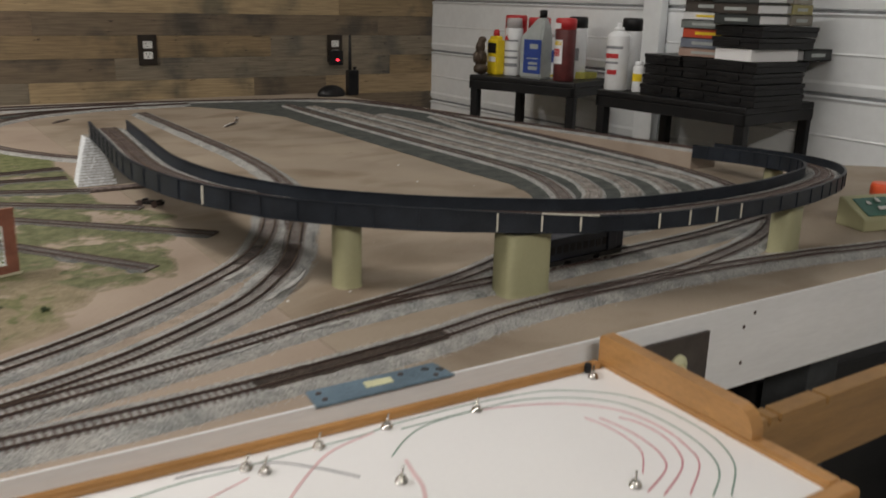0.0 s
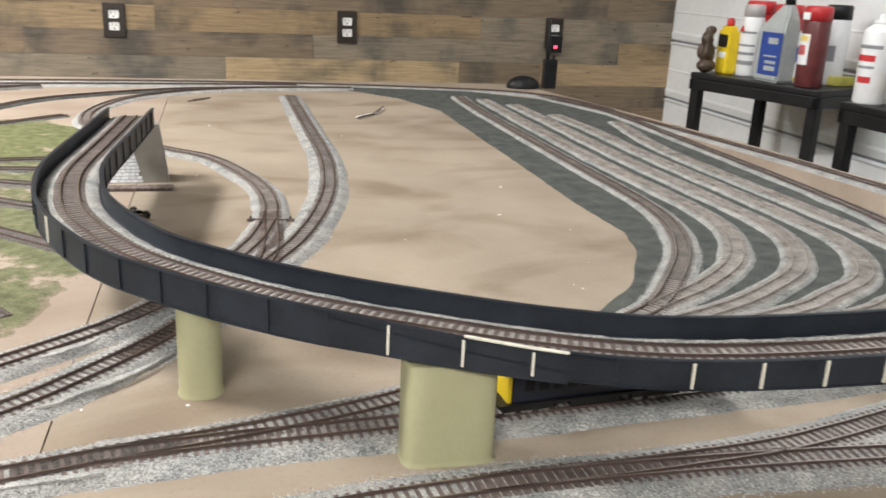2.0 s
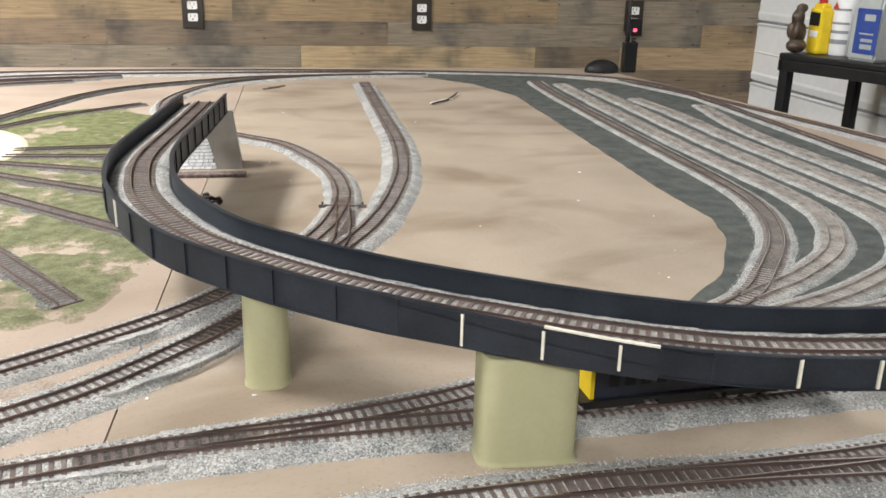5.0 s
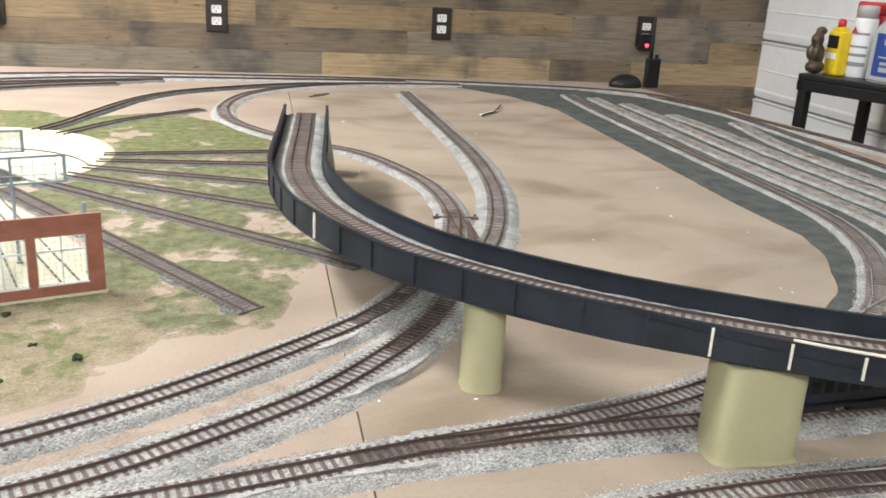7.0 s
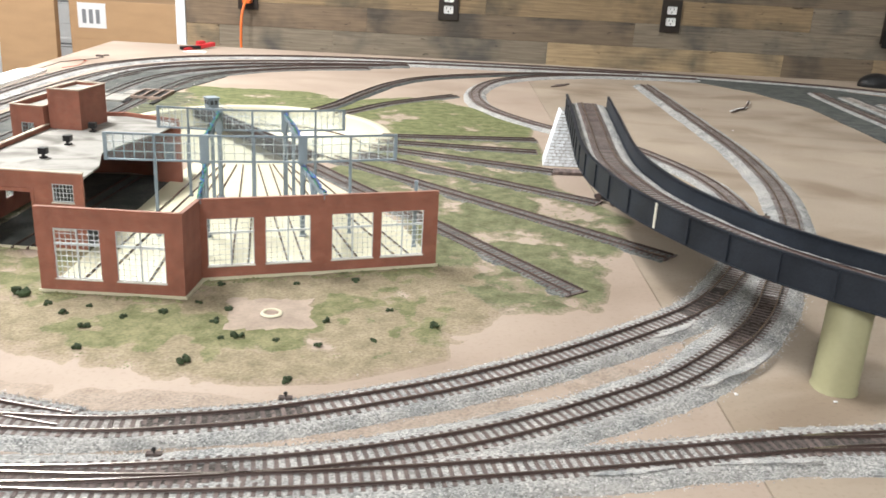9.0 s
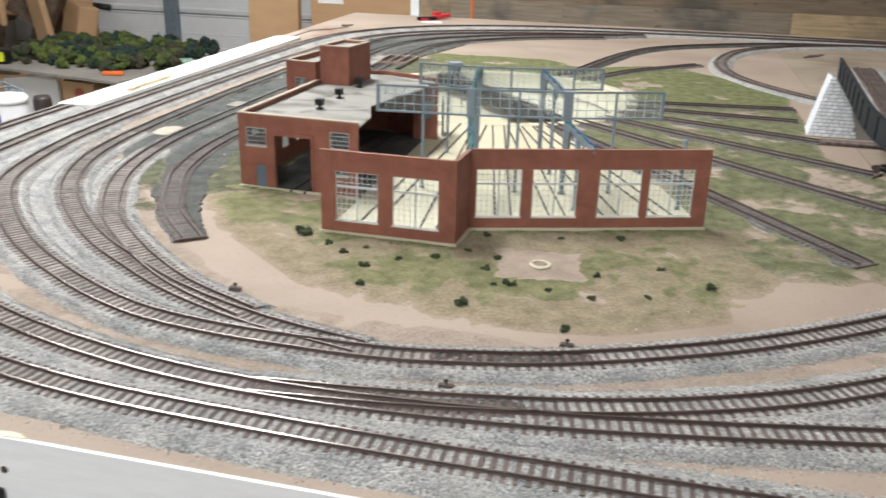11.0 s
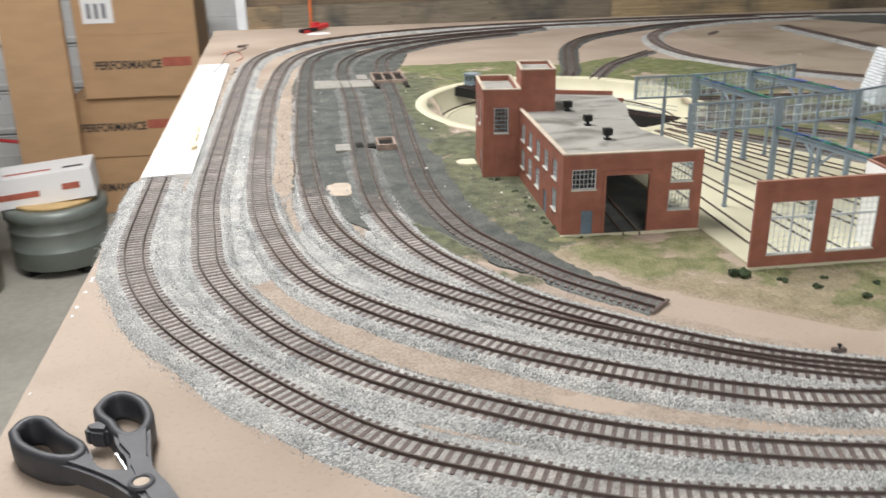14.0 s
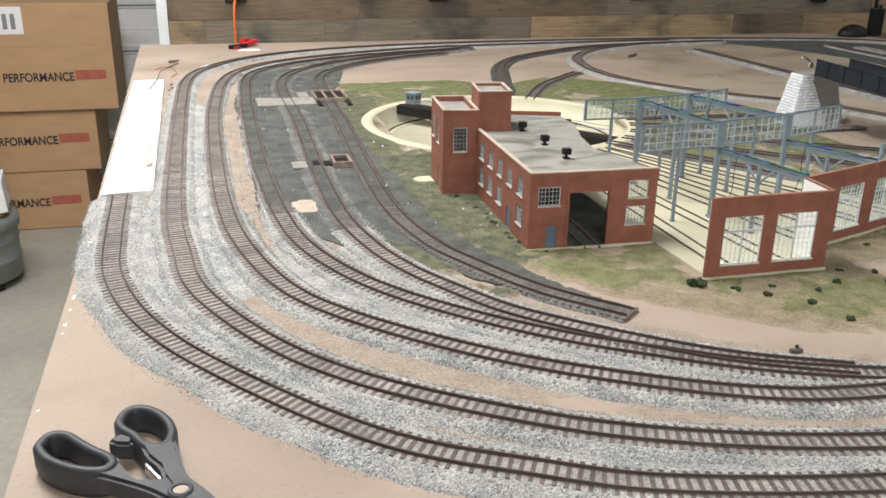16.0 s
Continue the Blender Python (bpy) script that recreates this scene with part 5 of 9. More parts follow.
def window(parent, x0, z0, x1, z1, cols, rows, mat, y=0.0012, bar=0.0005, sill=True, glass=None):
    w = part("window", boxes("window", [(x0, y - 0.0006, z0, x0 + 2 * bar, y + 0.0006, z1), (x1 - 2 * bar, y - 0.0006, z0, x1, y + 0.0006, z1), (x0, y - 0.0006, z0, x1, y + 0.0006, z0 + 2 * bar), (x0, y - 0.0006, z1 - 2 * bar, x1, y + 0.0006, z1)], mat), parent, "small-paned window frame")
    bars = [(x0 + (x1 - x0) * k / cols - bar / 2, y - 0.0004, z0, x0 + (x1 - x0) * k / cols + bar / 2, y + 0.0004, z1) for k in range(1, cols)]
    bars += [(x0, y - 0.0004, z0 + (z1 - z0) * k / rows - bar / 2, x1, y + 0.0004, z0 + (z1 - z0) * k / rows + bar / 2) for k in range(1, rows)]
    part("muntin_grid", boxes("muntin_grid", bars, mat), w)
    p = part("pane", boxes("pane", [(x0, y + 0.0007, z0, x1, y + 0.0009, z1)], glass or M_GLASS), w)
    p.visible_shadow = False
    if sill:
        part("sill", boxes("sill", [(x0 - 0.0008, y - 0.0028, z0 - 0.0013, x1 + 0.0008, y, z0)], M_SILL, 0.0002), w)
    return w


shop = thing("machine_shop", "two-storey red brick model machine shop with a flat grey roof", "model building")
F0, F1, R0, R1, L1, L0 = (0.194, 1.494), (0.334, 1.488), (0.346, 1.785), (0.268, 1.812), (0.212, 1.80), (0.203, 1.71)
HS = 0.0835


def shop_wall(p, q, height, holes, name="wall", z0=0.0):
    m, n = along(p, q)
    return part(name, wall_mesh(name, n, height, 0.003, holes, M_BRICK, z0), shop, "red brick wall", m), n


front, n = shop_wall(F0, F1, HS, [(0.009, 0.049, 0.033, 0.069), (0.043, 0.0, 0.086, 0.062), (0.108, 0.053, 0.130, 0.072), (0.107, 0.024, 0.129, 0.044), (0.0195, 0.0, 0.031, 0.027)])
window(front, 0.009, 0.049, 0.033, 0.069, 6, 4, M_MULL, glass=M_GLASS)
window(front, 0.108, 0.053, 0.130, 0.072, 6, 4, M_MULL)
window(front, 0.107, 0.024, 0.129, 0.044, 6, 4, M_MULL)
part("door", boxes("door", [(0.0195, 0.0008, 0.0, 0.031, 0.002, 0.027)], M_STEELBLUE, 0.0003), front, "small blue-grey door")
part("door_surround", boxes("door_surround", [(0.040, -0.0012, 0, 0.043, 0.0, 0.065), (0.086, -0.0012, 0, 0.089, 0.0, 0.065), (0.040, -0.0012, 0.062, 0.089, 0.0, 0.066)], M_BRICK), front, "raised brick surround of the engine door")
left_holes, nl = [], math.hypot(L0[0] - F0[0], L0[1] - F0[1])
for k in range(5):
    xa = 0.022 + k * 0.038
    left_holes += [(xa, 0.052, xa + 0.018, 0.071)] + ([(xa, 0.020, xa + 0.018, 0.041)] if k != 3 else [(xa, 0.0, xa + 0.014, 0.027)])
# the side wall runs from the back to the front, so that its outer face looks outwards
left, n = shop_wall(L0, F0, HS, [(h[0], h[1], h[2], h[3]) for h in left_holes])
for h in left_holes:
    if h[1] > 0.01:
        window(left, *h, 4, 4, M_MULL)
    else:
        part("door", boxes("door", [(h[0], 0.0008, 0, h[2], 0.002, h[3])], M_STEELBLUE, 0.0003), left, "small blue-grey door")
back, n = shop_wall(R1, L1, 0.0835, [])
back2, n = shop_wall(R0, R1, 0.0835, [])
part("roof", prism("roof", [(F0[0] + 0.003, F0[1] + 0.003), (F1[0] - 0.001, F1[1] + 0.003), (F1[0] - 0.004, 1.545), (F1[0] - 0.022, 1.60), (F1[0] - 0.012, 1.66), (R0[0] - 0.006, 1.72), (R0[0] - 0.001, R0[1] - 0.004), (R1[0], R1[1] - 0.004), (L1[0] + 0.003, L1[1] - 0.002), (L0[0] + 0.003, L0[1])], 0.0765, 0.0785, M_ROOF), shop, "flat grey tar roof with dark stains")
part("coping", boxes("coping", [(0, -0.0008, HS, 0.1402, 0.004, HS + 0.0014)], M_COPING, 0.0002), front, "pale stone coping")
part("coping", boxes("coping", [(0, -0.0008, HS, nl, 0.004, HS + 0.0014)], M_COPING, 0.0002), left, "pale stone coping")
part("foundation", boxes("foundation", [(-0.001, -0.0022, 0, 0.1415, 0.0, 0.003)], M_CREAM, 0.0003), front, "cream foundation ledge")
# stair tower at the back and the block on the roof
tower = [(0.160, 1.708), (0.2035, 1.702), (0.214, 1.797), (0.170, 1.803)]
th = [[(0.013, 0.056, 0.030, 0.086)], [], [], [(0.012, 0.060, 0.026, 0.090), (0.052, 0.060, 0.066, 0.090), (0.062, 0.0, 0.074, 0.030)]]
for k in range(4):
    p, q = tower[k], tower[(k + 1) % 4]
    w, n = shop_wall(p, q, 0.107, th[k], "tower_wall")
    for h in th[k]:
        window(w, *h, 4, 6, M_MULL)
    part("coping", boxes("coping", [(0, -0.0008, 0.107, n, 0.003, 0.1083)], M_COPING, 0.0002), w, "pale stone coping")
part("tower_roof", prism("tower_roof", [(0.163, 1.711), (0.2015, 1.705), (0.211, 1.795), (0.172, 1.80)], 0.099, 0.101, M_ROOF), shop)
block = [(0.206, 1.712), (0.247, 1.708), (0.256, 1.770), (0.216, 1.776)]
for k in range(4):
    w, n = shop_wall(block[k], block[(k + 1) % 4], 0.1275, [], "penthouse_wall", 0.078)
    part("coping", boxes("coping", [(0, -0.0008, 0.1275, n, 0.003, 0.129)], M_COPING, 0.0002), w, "pale stone coping")
    if k == 0:
        part("recess", boxes("recess", [(n * 0.3, -0.0007, 0.105, n * 0.7, 0.0002, 0.118)], M_BRICK), w)
part("penthouse_roof", prism("penthouse_roof", [(0.209, 1.715), (0.245, 1.711), (0.253, 1.768), (0.218, 1.773)], 0.123, 0.1245, M_ROOF), shop)
for vx, vy in ((0.262, 1.565), (0.262, 1.63), (0.262, 1.705)):
    v = part("roof_vent", boxes("roof_vent", [(-0.0014, -0.0014, 0, 0.0014, 0.0014, 0.005)], M_BLACK), shop, "black roof ventilator", pose(vx, vy, 0.0785))
    part("vent_base", boxes("vent_base", [(-0.0035, -0.003, 0, 0.0035, 0.003, 0.0018)], M_BLACK, 0.0003), v)
    part("vent_head", boxes("vent_head", [(-0.0045, -0.004, 0.0048, 0.0045, 0.004, 0.0118)], M_BLACK, 0.0007), v)
tagged(part("oil_tank_base", prism("oil_tank_base", [(0.152 + 0.013 * math.cos(a), 1.775 + 0.013 * math.sin(a)) for a in [math.pi / 2 + math.pi * k / 12 for k in range(13)]] + [(0.164, 1.762), (0.165, 1.788)], 0.0004, 0.004, M_CREAM, 0.0006)), "cream plastic rounded base beside the machine shop", "model base")

# roundhouse: floor, back walls, posts, beams and glazed clerestories
rh = thing("roundhouse", "unfinished model roundhouse with brick back walls, grey posts and clerestory windows", "model building")
arc = [(PIT.x + 0.243 * math.cos(math.radians(a)), PIT.y + 0.243 * math.sin(math.radians(a))) for a in range(-62, -101, -6)]
part("floor_slab", prism("floor_slab", [(0.338, 1.382), (0.468, 1.380), (0.472, 1.424), (0.583, 1.461), (0.697, 1.498), (0.652, 1.63), (0.590, 1.735), (0.512, 1.845)] + arc + [(0.335, 1.80), (0.337, 1.49)], 0.0002, 0.0026, M_CREAM), rh, "cream plastic floor slab")
B = [(0.333, 1.381), (0.466, 1.379), (0.469, 1.427), (0.583, 1.463), (0.695, 1.501)]


def rh_wall(p, q, height, spans, z0=0.0):
    m, n = along(p, q)
    holes = [(a * n, 0.0148, b * n, 0.0630) for a, b in spans]
    w = part("back_wall", wall_mesh("back_wall", n, height, 0.003, holes, M_BRICK, z0), rh, "red brick back wall", m)
    part("lining", wall_mesh("lining", n, height - 0.001, 0.0006, holes, M_LINING), w, "bare white inner face", pose(0, 0.0031, 0))
    for h in holes:
        window(w, *h, 8, 9, M_MULL, bar=0.00036)
        part("post_bar", boxes("post_bar", [((h[0] + h[2]) / 2 - 0.0007, 0.0002, h[1], (h[0] + h[2]) / 2 + 0.0007, 0.0017, h[3]), (h[0], 0.0002, h[1] + 0.033, h[2], 0.0017, h[1] + 0.0344)], M_MULL), w)
    part("foundation", boxes("foundation", [(-0.002, -0.0018, 0, n + 0.002, 0.0, 0.0032)], M_CREAM, 0.0003), w, "cream foundation ledge")
    part("coping", boxes("coping", [(0, -0.0006, height, n, 0.0036, height + 0.0008)], M_BRICK), w)
    return w


rh_wall(B[0], B[1], 0.082, [(0.115, 0.43), (0.54, 0.875)])
rh_wall(B[1], B[2], 0.082, [])
rh_wall(B[2], B[3], 0.082, [(0.05, 0.42), (0.51, 0.88)])
rh_wall(B[3], B[4], 0.082, [(0.06, 0.42), (0.49, 0.87)])
J = [(0.338, 1.540), (0.442, 1.550), (0.544, 1.570), (0.645, 1.606)]
FJ = [(0.343, 1.703), (0.420, 1.702), (0.499, 1.717), (0.571, 1.743)]


def clerestory(p, q, za, zb):
    m, n = along(p, q)
    c = part("clerestory", boxes("clerestory", [(0, -0.001, zb - 0.0022, n, 0.001, zb), (0, -0.001, za, n, 0.001, za + 0.0022), (0, -0.0015, za, 0.0035, 0.0015, zb), (n - 0.0035, -0.0015, za, n, 0.0015, zb), (n / 2 - 0.0012, -0.001, za, n / 2 + 0.0012, 0.001, zb)], M_GREYPL, 0.0002), rh, "blue-grey clerestory window strip", m)
    bars = [(n * k / 10 - 0.00035, -0.0005, za, n * k / 10 + 0.00035, 0.0005, zb) for k in range(1, 10) if k != 5]
    bars += [(0, -0.0005, za + (zb - za) * k / 3 - 0.0003, n, 0.0005, za + (zb - za) * k / 3 + 0.0003) for k in (1, 2)]
    part("muntin_grid", boxes("muntin_grid", bars, M_CLERE), c)
    g = part("pane", boxes("pane", [(0, 0.0006, za, n, 0.0009, zb)], M_FROST), c, "hazy plastic glazing")
    g.visible_shadow = False


for row, za, zb in ((J, 0.0868, 0.1170), (FJ, 0.0888, 0.1160)):
    for p, q in zip(row, row[1:]):
        clerestory(p, q, za, zb)
    for p, a in zip(row[1:3], (8, 15)):
        part("pilaster", boxes("pilaster", [(-0.0048, -0.0024, za - 0.0012, 0.0048, 0.0022, zb + 0.0004)], M_GREYPL, 0.0004), rh, "wide blue-grey pilaster", pose(*p, 0, 0, 0, a))


def column(x, y, top, w=0.0019):
    part("post", boxes("post", [(x - w, y - w, 0.0024, x + w, y + w, top), (x - w * 1.5, y - w * 1.5, 0.0024, x + w * 1.5, y + w * 1.5, 0.005)], M_GREYPL, 0.0003), rh, "blue-grey post")


def lerp(p, q, f):
    return (p[0] + (q[0] - p[0]) * f, p[1] + (q[1] - p[1]) * f)


M_WIREG = material("green_wire", (0.02, 0.22, 0.12), 0.5, var=0.2)
M_WIREB = material("blue_wire", (0.02, 0.08, 0.36), 0.5, var=0.2)
ends = [B[0], B[2], B[3], B[4]]
for k in range(4):
    for p, q, z in ((ends[k], J[k], 0.0782), (J[k], FJ[k], 0.1060)):
        m, n = along(p, q)
        if k not in (1, 2):
            continue
        part("beam", boxes("beam", [(0, -0.0015, z, n, 0.0015, z + 0.0045), (0, -0.0022, z + 0.0045, n, 0.0022, z + 0.0056)], M_GREYPL), rh, "blue-grey roof beam", m)
        x = n * 0.5
        for way in (-1, 1):
            part("knee_brace", tube("knee_brace", [(x + way * 0.021, 0, z + 0.001), (x, 0, z - 0.019)], 0.0013, M_GREYPL, 6), rh, m=m)
        rr = random.Random(k)
        for w, mat in enumerate((M_WIREG if k == 1 else M_WIREB, M_BLACK, M_WIREB if k == 1 else M_WIREG, M_WIREG if k == 1 else M_WIREB)):
            pts = [(n * j / 14, rr.uniform(-0.0022, 0.0022), z + 0.0066 + rr.uniform(0, 0.0018)) for j in range(15)]
            part("wire", tube("wire", pts, 0.0007, mat, 5), rh, m=m)
        part("wire", tube("wire", [(n * 0.75, 0.001, z + 0.0066), (n * 0.76, 0.003, z - 0.008), (n * 0.75, 0.004, z - 0.033), (n * 0.77, 0.005, z - 0.048)], 0.0005, M_BLACK, 5), rh, m=m)
    if k in (1, 2):
        column(*J[k], 0.0868, 0.0026)
        column(*FJ[k], 0.0888, 0.0026)
    column(*lerp(ends[k], J[k], 0.5), 0.0785) if k else None
    column(*lerp(J[k], FJ[k], 0.5), 0.1062) if k in (1, 2) else None
    if k < 3:
        column(*lerp(J[k], J[k + 1], 0.5), 0.0868, 0.0016)
        column(*lerp(FJ[k], FJ[k + 1], 0.5), 0.0888, 0.0016)
part("door_panel", boxes("door_panel", [(-0.012, -0.001, 0.0026, 0.012, 0.001, 0.052)], M_GREYPL, 0.0003), rh, "blue-grey engine door leaf", pose(0.335, 1.78, 0, 0, 0, 60))
part("door_panel", boxes("door_panel", [(-0.012, -0.001, 0.0026, 0.012, 0.001, 0.052)], M_GREYPL, 0.0003), rh, "blue-grey engine door leaf", pose(0.352, 1.80, 0, 0, 0, 100))
part("brick_panel", wall_mesh("brick_panel", 0.035, 0.078, 0.003, [(0.008, 0.03, 0.027, 0.055)], M_BRICK), rh, "red brick end wall piece", pose(0.318, 1.768, 0, 0, 0, -8))
M_STALL = material("brown_inset_rail", (0.13, 0.10, 0.078), 0.6, var=0.25, scale=90)
for tx, ty in ((0.370, 1.392), (0.433, 1.392), (0.500, 1.447), (0.556, 1.465), (0.612, 1.483), (0.668, 1.502)):
    d = (Vector((tx, ty, 0)) - PIT).normalized()
    a = PIT + d * 0.245
    line = thing("stall_track", "pair of thin brown rails on the cream roundhouse floor", "model track", group="stall tracks in the roundhouse")
    pts = [a + (Vector((tx, ty, 0)) - a) * (k / 30) for k in range(31)]
    for side in (1, -1):
        part("rail", sweep("rail", pts, [(o * 1.2 + side * GAUGE / 2, h * 0.7 + 0.0028) for o, h in RAIL], [M_STALL, M_RAILTOP], RAIL_SLOTS), line)
line = thing("stall_track", "pair of dark rails running into the machine shop", "model track", group="stall tracks in the roundhouse")
pts = [Vector((0.264 + 0.02 * k / 30, 1.485 + 0.30 * k / 30, 0)) for k in range(31)]
for side in (1, -1):
    part("rail", sweep("rail", pts, [(o + side * GAUGE / 2, h + 0.001) for o, h in RAIL], [M_RUST, M_RAILTOP], RAIL_SLOTS), line)
part("shop_floor", prism("shop_floor", [(0.197, 1.498), (0.332, 1.492), (0.335, 1.80), (0.206, 1.79)], 0.0002, 0.0011, M_ASPHALT), shop, "dark shop floor")

# ---- things on and at the table ----
foam = tagged(part("foam_strip", ragged_patch("foam_strip", [(-0.258, 2.615), (-0.198, 2.620), (-0.193, 2.2), (-0.189, 1.785), (-0.248, 1.778)], 0.0072, M_FOAM, 12, 0.007, 0.0009)), "strip of bare white foam board laid where the track stops", "foam board")
M_GLUE = material("yellow_glue", (0.80, 0.68, 0.45), 0.6, var=0.2)
part("glue_stain", ragged_patch("glue_stain", [(-0.208, 2.02), (-0.200, 2.03), (-0.198, 1.93), (-0.192, 1.90), (-0.200, 1.89), (-0.206, 1.93)], 0.0126, M_GLUE, 5, 0.006, 0.001), foam, "yellow glue stain")

# bare tan patches in the dark yard, and brick ash pits
M_BARE_TAN = material("bare_tan_paper", (0.45, 0.38, 0.31), 0.85, var=0.1, scale=60)
for n, (x, y, rx, ry) in enumerate(((-0.012, 1.692, 0.015, 0.028),)):
    poly = [(x + rx * math.cos(a), y + ry * math.sin(a)) for a in [2 * math.pi * k / 14 for k in range(14)]]
    tagged(part("bare_patch", ragged_patch("bare_patch", poly, 0.0030 + 0.0002 * n, M_BARE_TAN, 20 + n, 0.0035, 0.004)), "bare tan paper patch in the dark ash ground", "bare patch", "bare patches in the service yard")


M_KERB = material("dusty_pale_brick", (0.31, 0.235, 0.19), 0.85, var=0.3, scale=120, fine=900)


def ash_pit(x, y, bays, kerbs, slope=None):
    """Dark bays sunk between dusty brick kerbs."""
    pit = thing("ash_pit", "brick-edged ash pit with dark bays between the service tracks", "ash pit", (x, y, 0), "ash pits")
    for x0, y0, x1, y1, z in bays:
        part("pit_bottom", boxes("pit_bottom", [(x0, y0, 0.0010, x1, y1, z)], M_BLACK), pit, "dark pit bottom")
    for x0, y0, x1, y1, z in kerbs:
        part("kerb", boxes("kerb", [(x0, y0, 0.0005, x1, y1, z)], M_KERB, 0.0004), pit, "dusty brick kerb")
    return pit


M_APRON = material("grey_apron_concrete", (0.27, 0.258, 0.232), 0.85, var=0.2, scale=80)
ash_pit(0.115, 2.385, [(-0.028, -0.040, 0.028, 0.042, 0.0060), (-0.031, -0.088, -0.024, -0.0455, 0.0050), (0.022, -0.092, 0.031, -0.0455, 0.0050)],
        [(-0.031 + 0.0195 * k, -0.042, -0.0275 + 0.0195 * k, 0.044, 0.0094) for k in range(4)] + [(-0.0275, -0.045, 0.031, -0.0405, 0.0088), (-0.0275, 0.0405, 0.031, 0.044, 0.0092)])
ash_pit(0.055, 1.882, [(-0.036, -0.012, -0.0265, 0.010, 0.0062), (-0.0205, -0.016, -0.0095, 0.004, 0.0064), (-0.005, -0.019, 0.015, 0.019, 0.0060)],
        [(-0.008, -0.022, 0.018, -0.0185, 0.0100), (-0.008, 0.0185, 0.018, 0.022, 0.0100), (-0.008, -0.0184, -0.0048, 0.0184, 0.0098), (0.0148, -0.0184, 0.018, 0.0184, 0.0098)])
for x, y, wx, wy in ((0.001, 1.876, 0.010, 0.017), (0.034, 2.340, 0.048, 0.034), (-0.009, 2.345, 0.017, 0.040), (0.066, 2.405, 0.010, 0.024)):
    tagged(part("concrete_apron", boxes("concrete_apron", [(-wx, -wy, 0.0005, wx, wy, 0.0052 + 0.0004 * (wx > 0.03) + 0.0003 * (wx == 0.010))], M_APRON, 0.0006), m=pose(x, y, 0)), "pale concrete apron beside the ash pit", "apron", "concrete aprons")

# switch stands at the turnouts
for x, y in ((0.59, 1.198), (0.32, 1.222), (0.52, 1.118), (1.077, 1.741), (1.128, 1.736)):
    st = thing("switch_stand", "small dark brown ground throw beside the turnout", "switch stand", (x, y, 0.0), "switch stands")
    part("base", boxes("base", [(-0.005, -0.002, 0.003, 0.005, 0.002, 0.0068)], M_TIE, 0.0004), st)
    part("lever", lathe("lever", [(0.0006, 0.006), (0.0006, 0.008), (0.0015, 0.0086), (0.0015, 0.0098), (0.0007, 0.0104)], M_BLACK, 10), st)

# caked brown dirt between the rails of the turnouts, level with the ties
M_CAKE = gravel("caked_brown_dirt", [(0.028, 0.022, 0.019), (0.062, 0.047, 0.040), (0.085, 0.066, 0.056), (0.13, 0.105, 0.09)], 0.0012, 0.7)
M_CAKE_GREY = gravel("caked_grey_brown_dirt", [(0.05, 0.043, 0.039), (0.10, 0.088, 0.08), (0.15, 0.135, 0.125)], 0.0012, 0.7)


def caked_dirt(label, line, half, top, mat, seed):
    rr = random.Random(seed)
    c = curve_points(line, 0.002)
    vs, fs, n = [], [], 9
    for i, (p, s) in enumerate(zip(c, sides(c))):
        ends = min(1.0, i / 5, (len(c) - 1 - i) / 5)
        for j in range(n):
            f = -1 + 2 * j / (n - 1)
            w = half * (0.9 + 0.16 * noise.noise(Vector((i * 0.13, seed * 5.1 + (f > 0) * 9, 0)))) * (0.55 + 0.45 * ends)
            drop = 0.0035 if abs(f) > 0.95 else 0.0
            vs.append(p + s * f * w + Vector((0, 0, top - drop + 0.00035 * noise.noise(Vector((i * 0.5, j * 0.9, seed))) + rr.uniform(-0.00012, 0.00012))))
    for i in range(len(c) - 1):
        fs += [(i * n + j, (i + 1) * n + j, (i + 1) * n + j + 1, i * n + j + 1) for j in range(n - 1)]
    return tagged(part("caked_dirt", mesh("caked_dirt", vs, fs, mat, True)), label, "track dirt", kind="stuff")


caked_dirt("dark brown caked dirt between the rails of the front track", [(0.815, 1.0455), (0.92, 1.0525), (1.004, 1.062), (1.030, 1.0672)], 0.0195, 0.0064, M_CAKE, 1)
caked_dirt("dark brown dirt over the ties of the middle turnout", [(0.905, 1.1565), (0.955, 1.168), (1.02, 1.177)], 0.0150, 0.0058, M_CAKE_GREY, 2)
caked_dirt("dark brown dirt over the ties under the bridge", [(0.930, 1.391), (0.945, 1.405), (0.968, 1.434), (0.990, 1.465)], 0.0145, 0.0058, M_CAKE_GREY, 3)
caked_dirt("dark brown dirt over the ties beneath the bridge girder", [(0.955, 1.325), (0.965, 1.338), (0.990, 1.372), (1.01, 1.405), (1.032, 1.45)], 0.0145, 0.0058, M_CAKE, 4)
caked_dirt("dark brown dirt in the near curve turnout", [(0.50, 1.1515), (0.56, 1.1665), (0.61, 1.183)], 0.0140, 0.0057, M_CAKE_GREY, 5)
caked_dirt("dark brown dirt at the points of the front turnout", [(0.470, 1.0865), (0.52, 1.092), (0.575, 1.1045)], 0.0140, 0.0057, M_CAKE_GREY, 6)
M_DUSTFILL = gravel("brown_grey_track_dust", [(0.11, 0.097, 0.09), (0.20, 0.178, 0.165), (0.27, 0.243, 0.228)], 0.0010, 0.4)
M_ASHFILL = gravel("dark_track_ash", [(0.064, 0.066, 0.063), (0.112, 0.114, 0.108), (0.148, 0.149, 0.140)], 0.0010, 0.4)
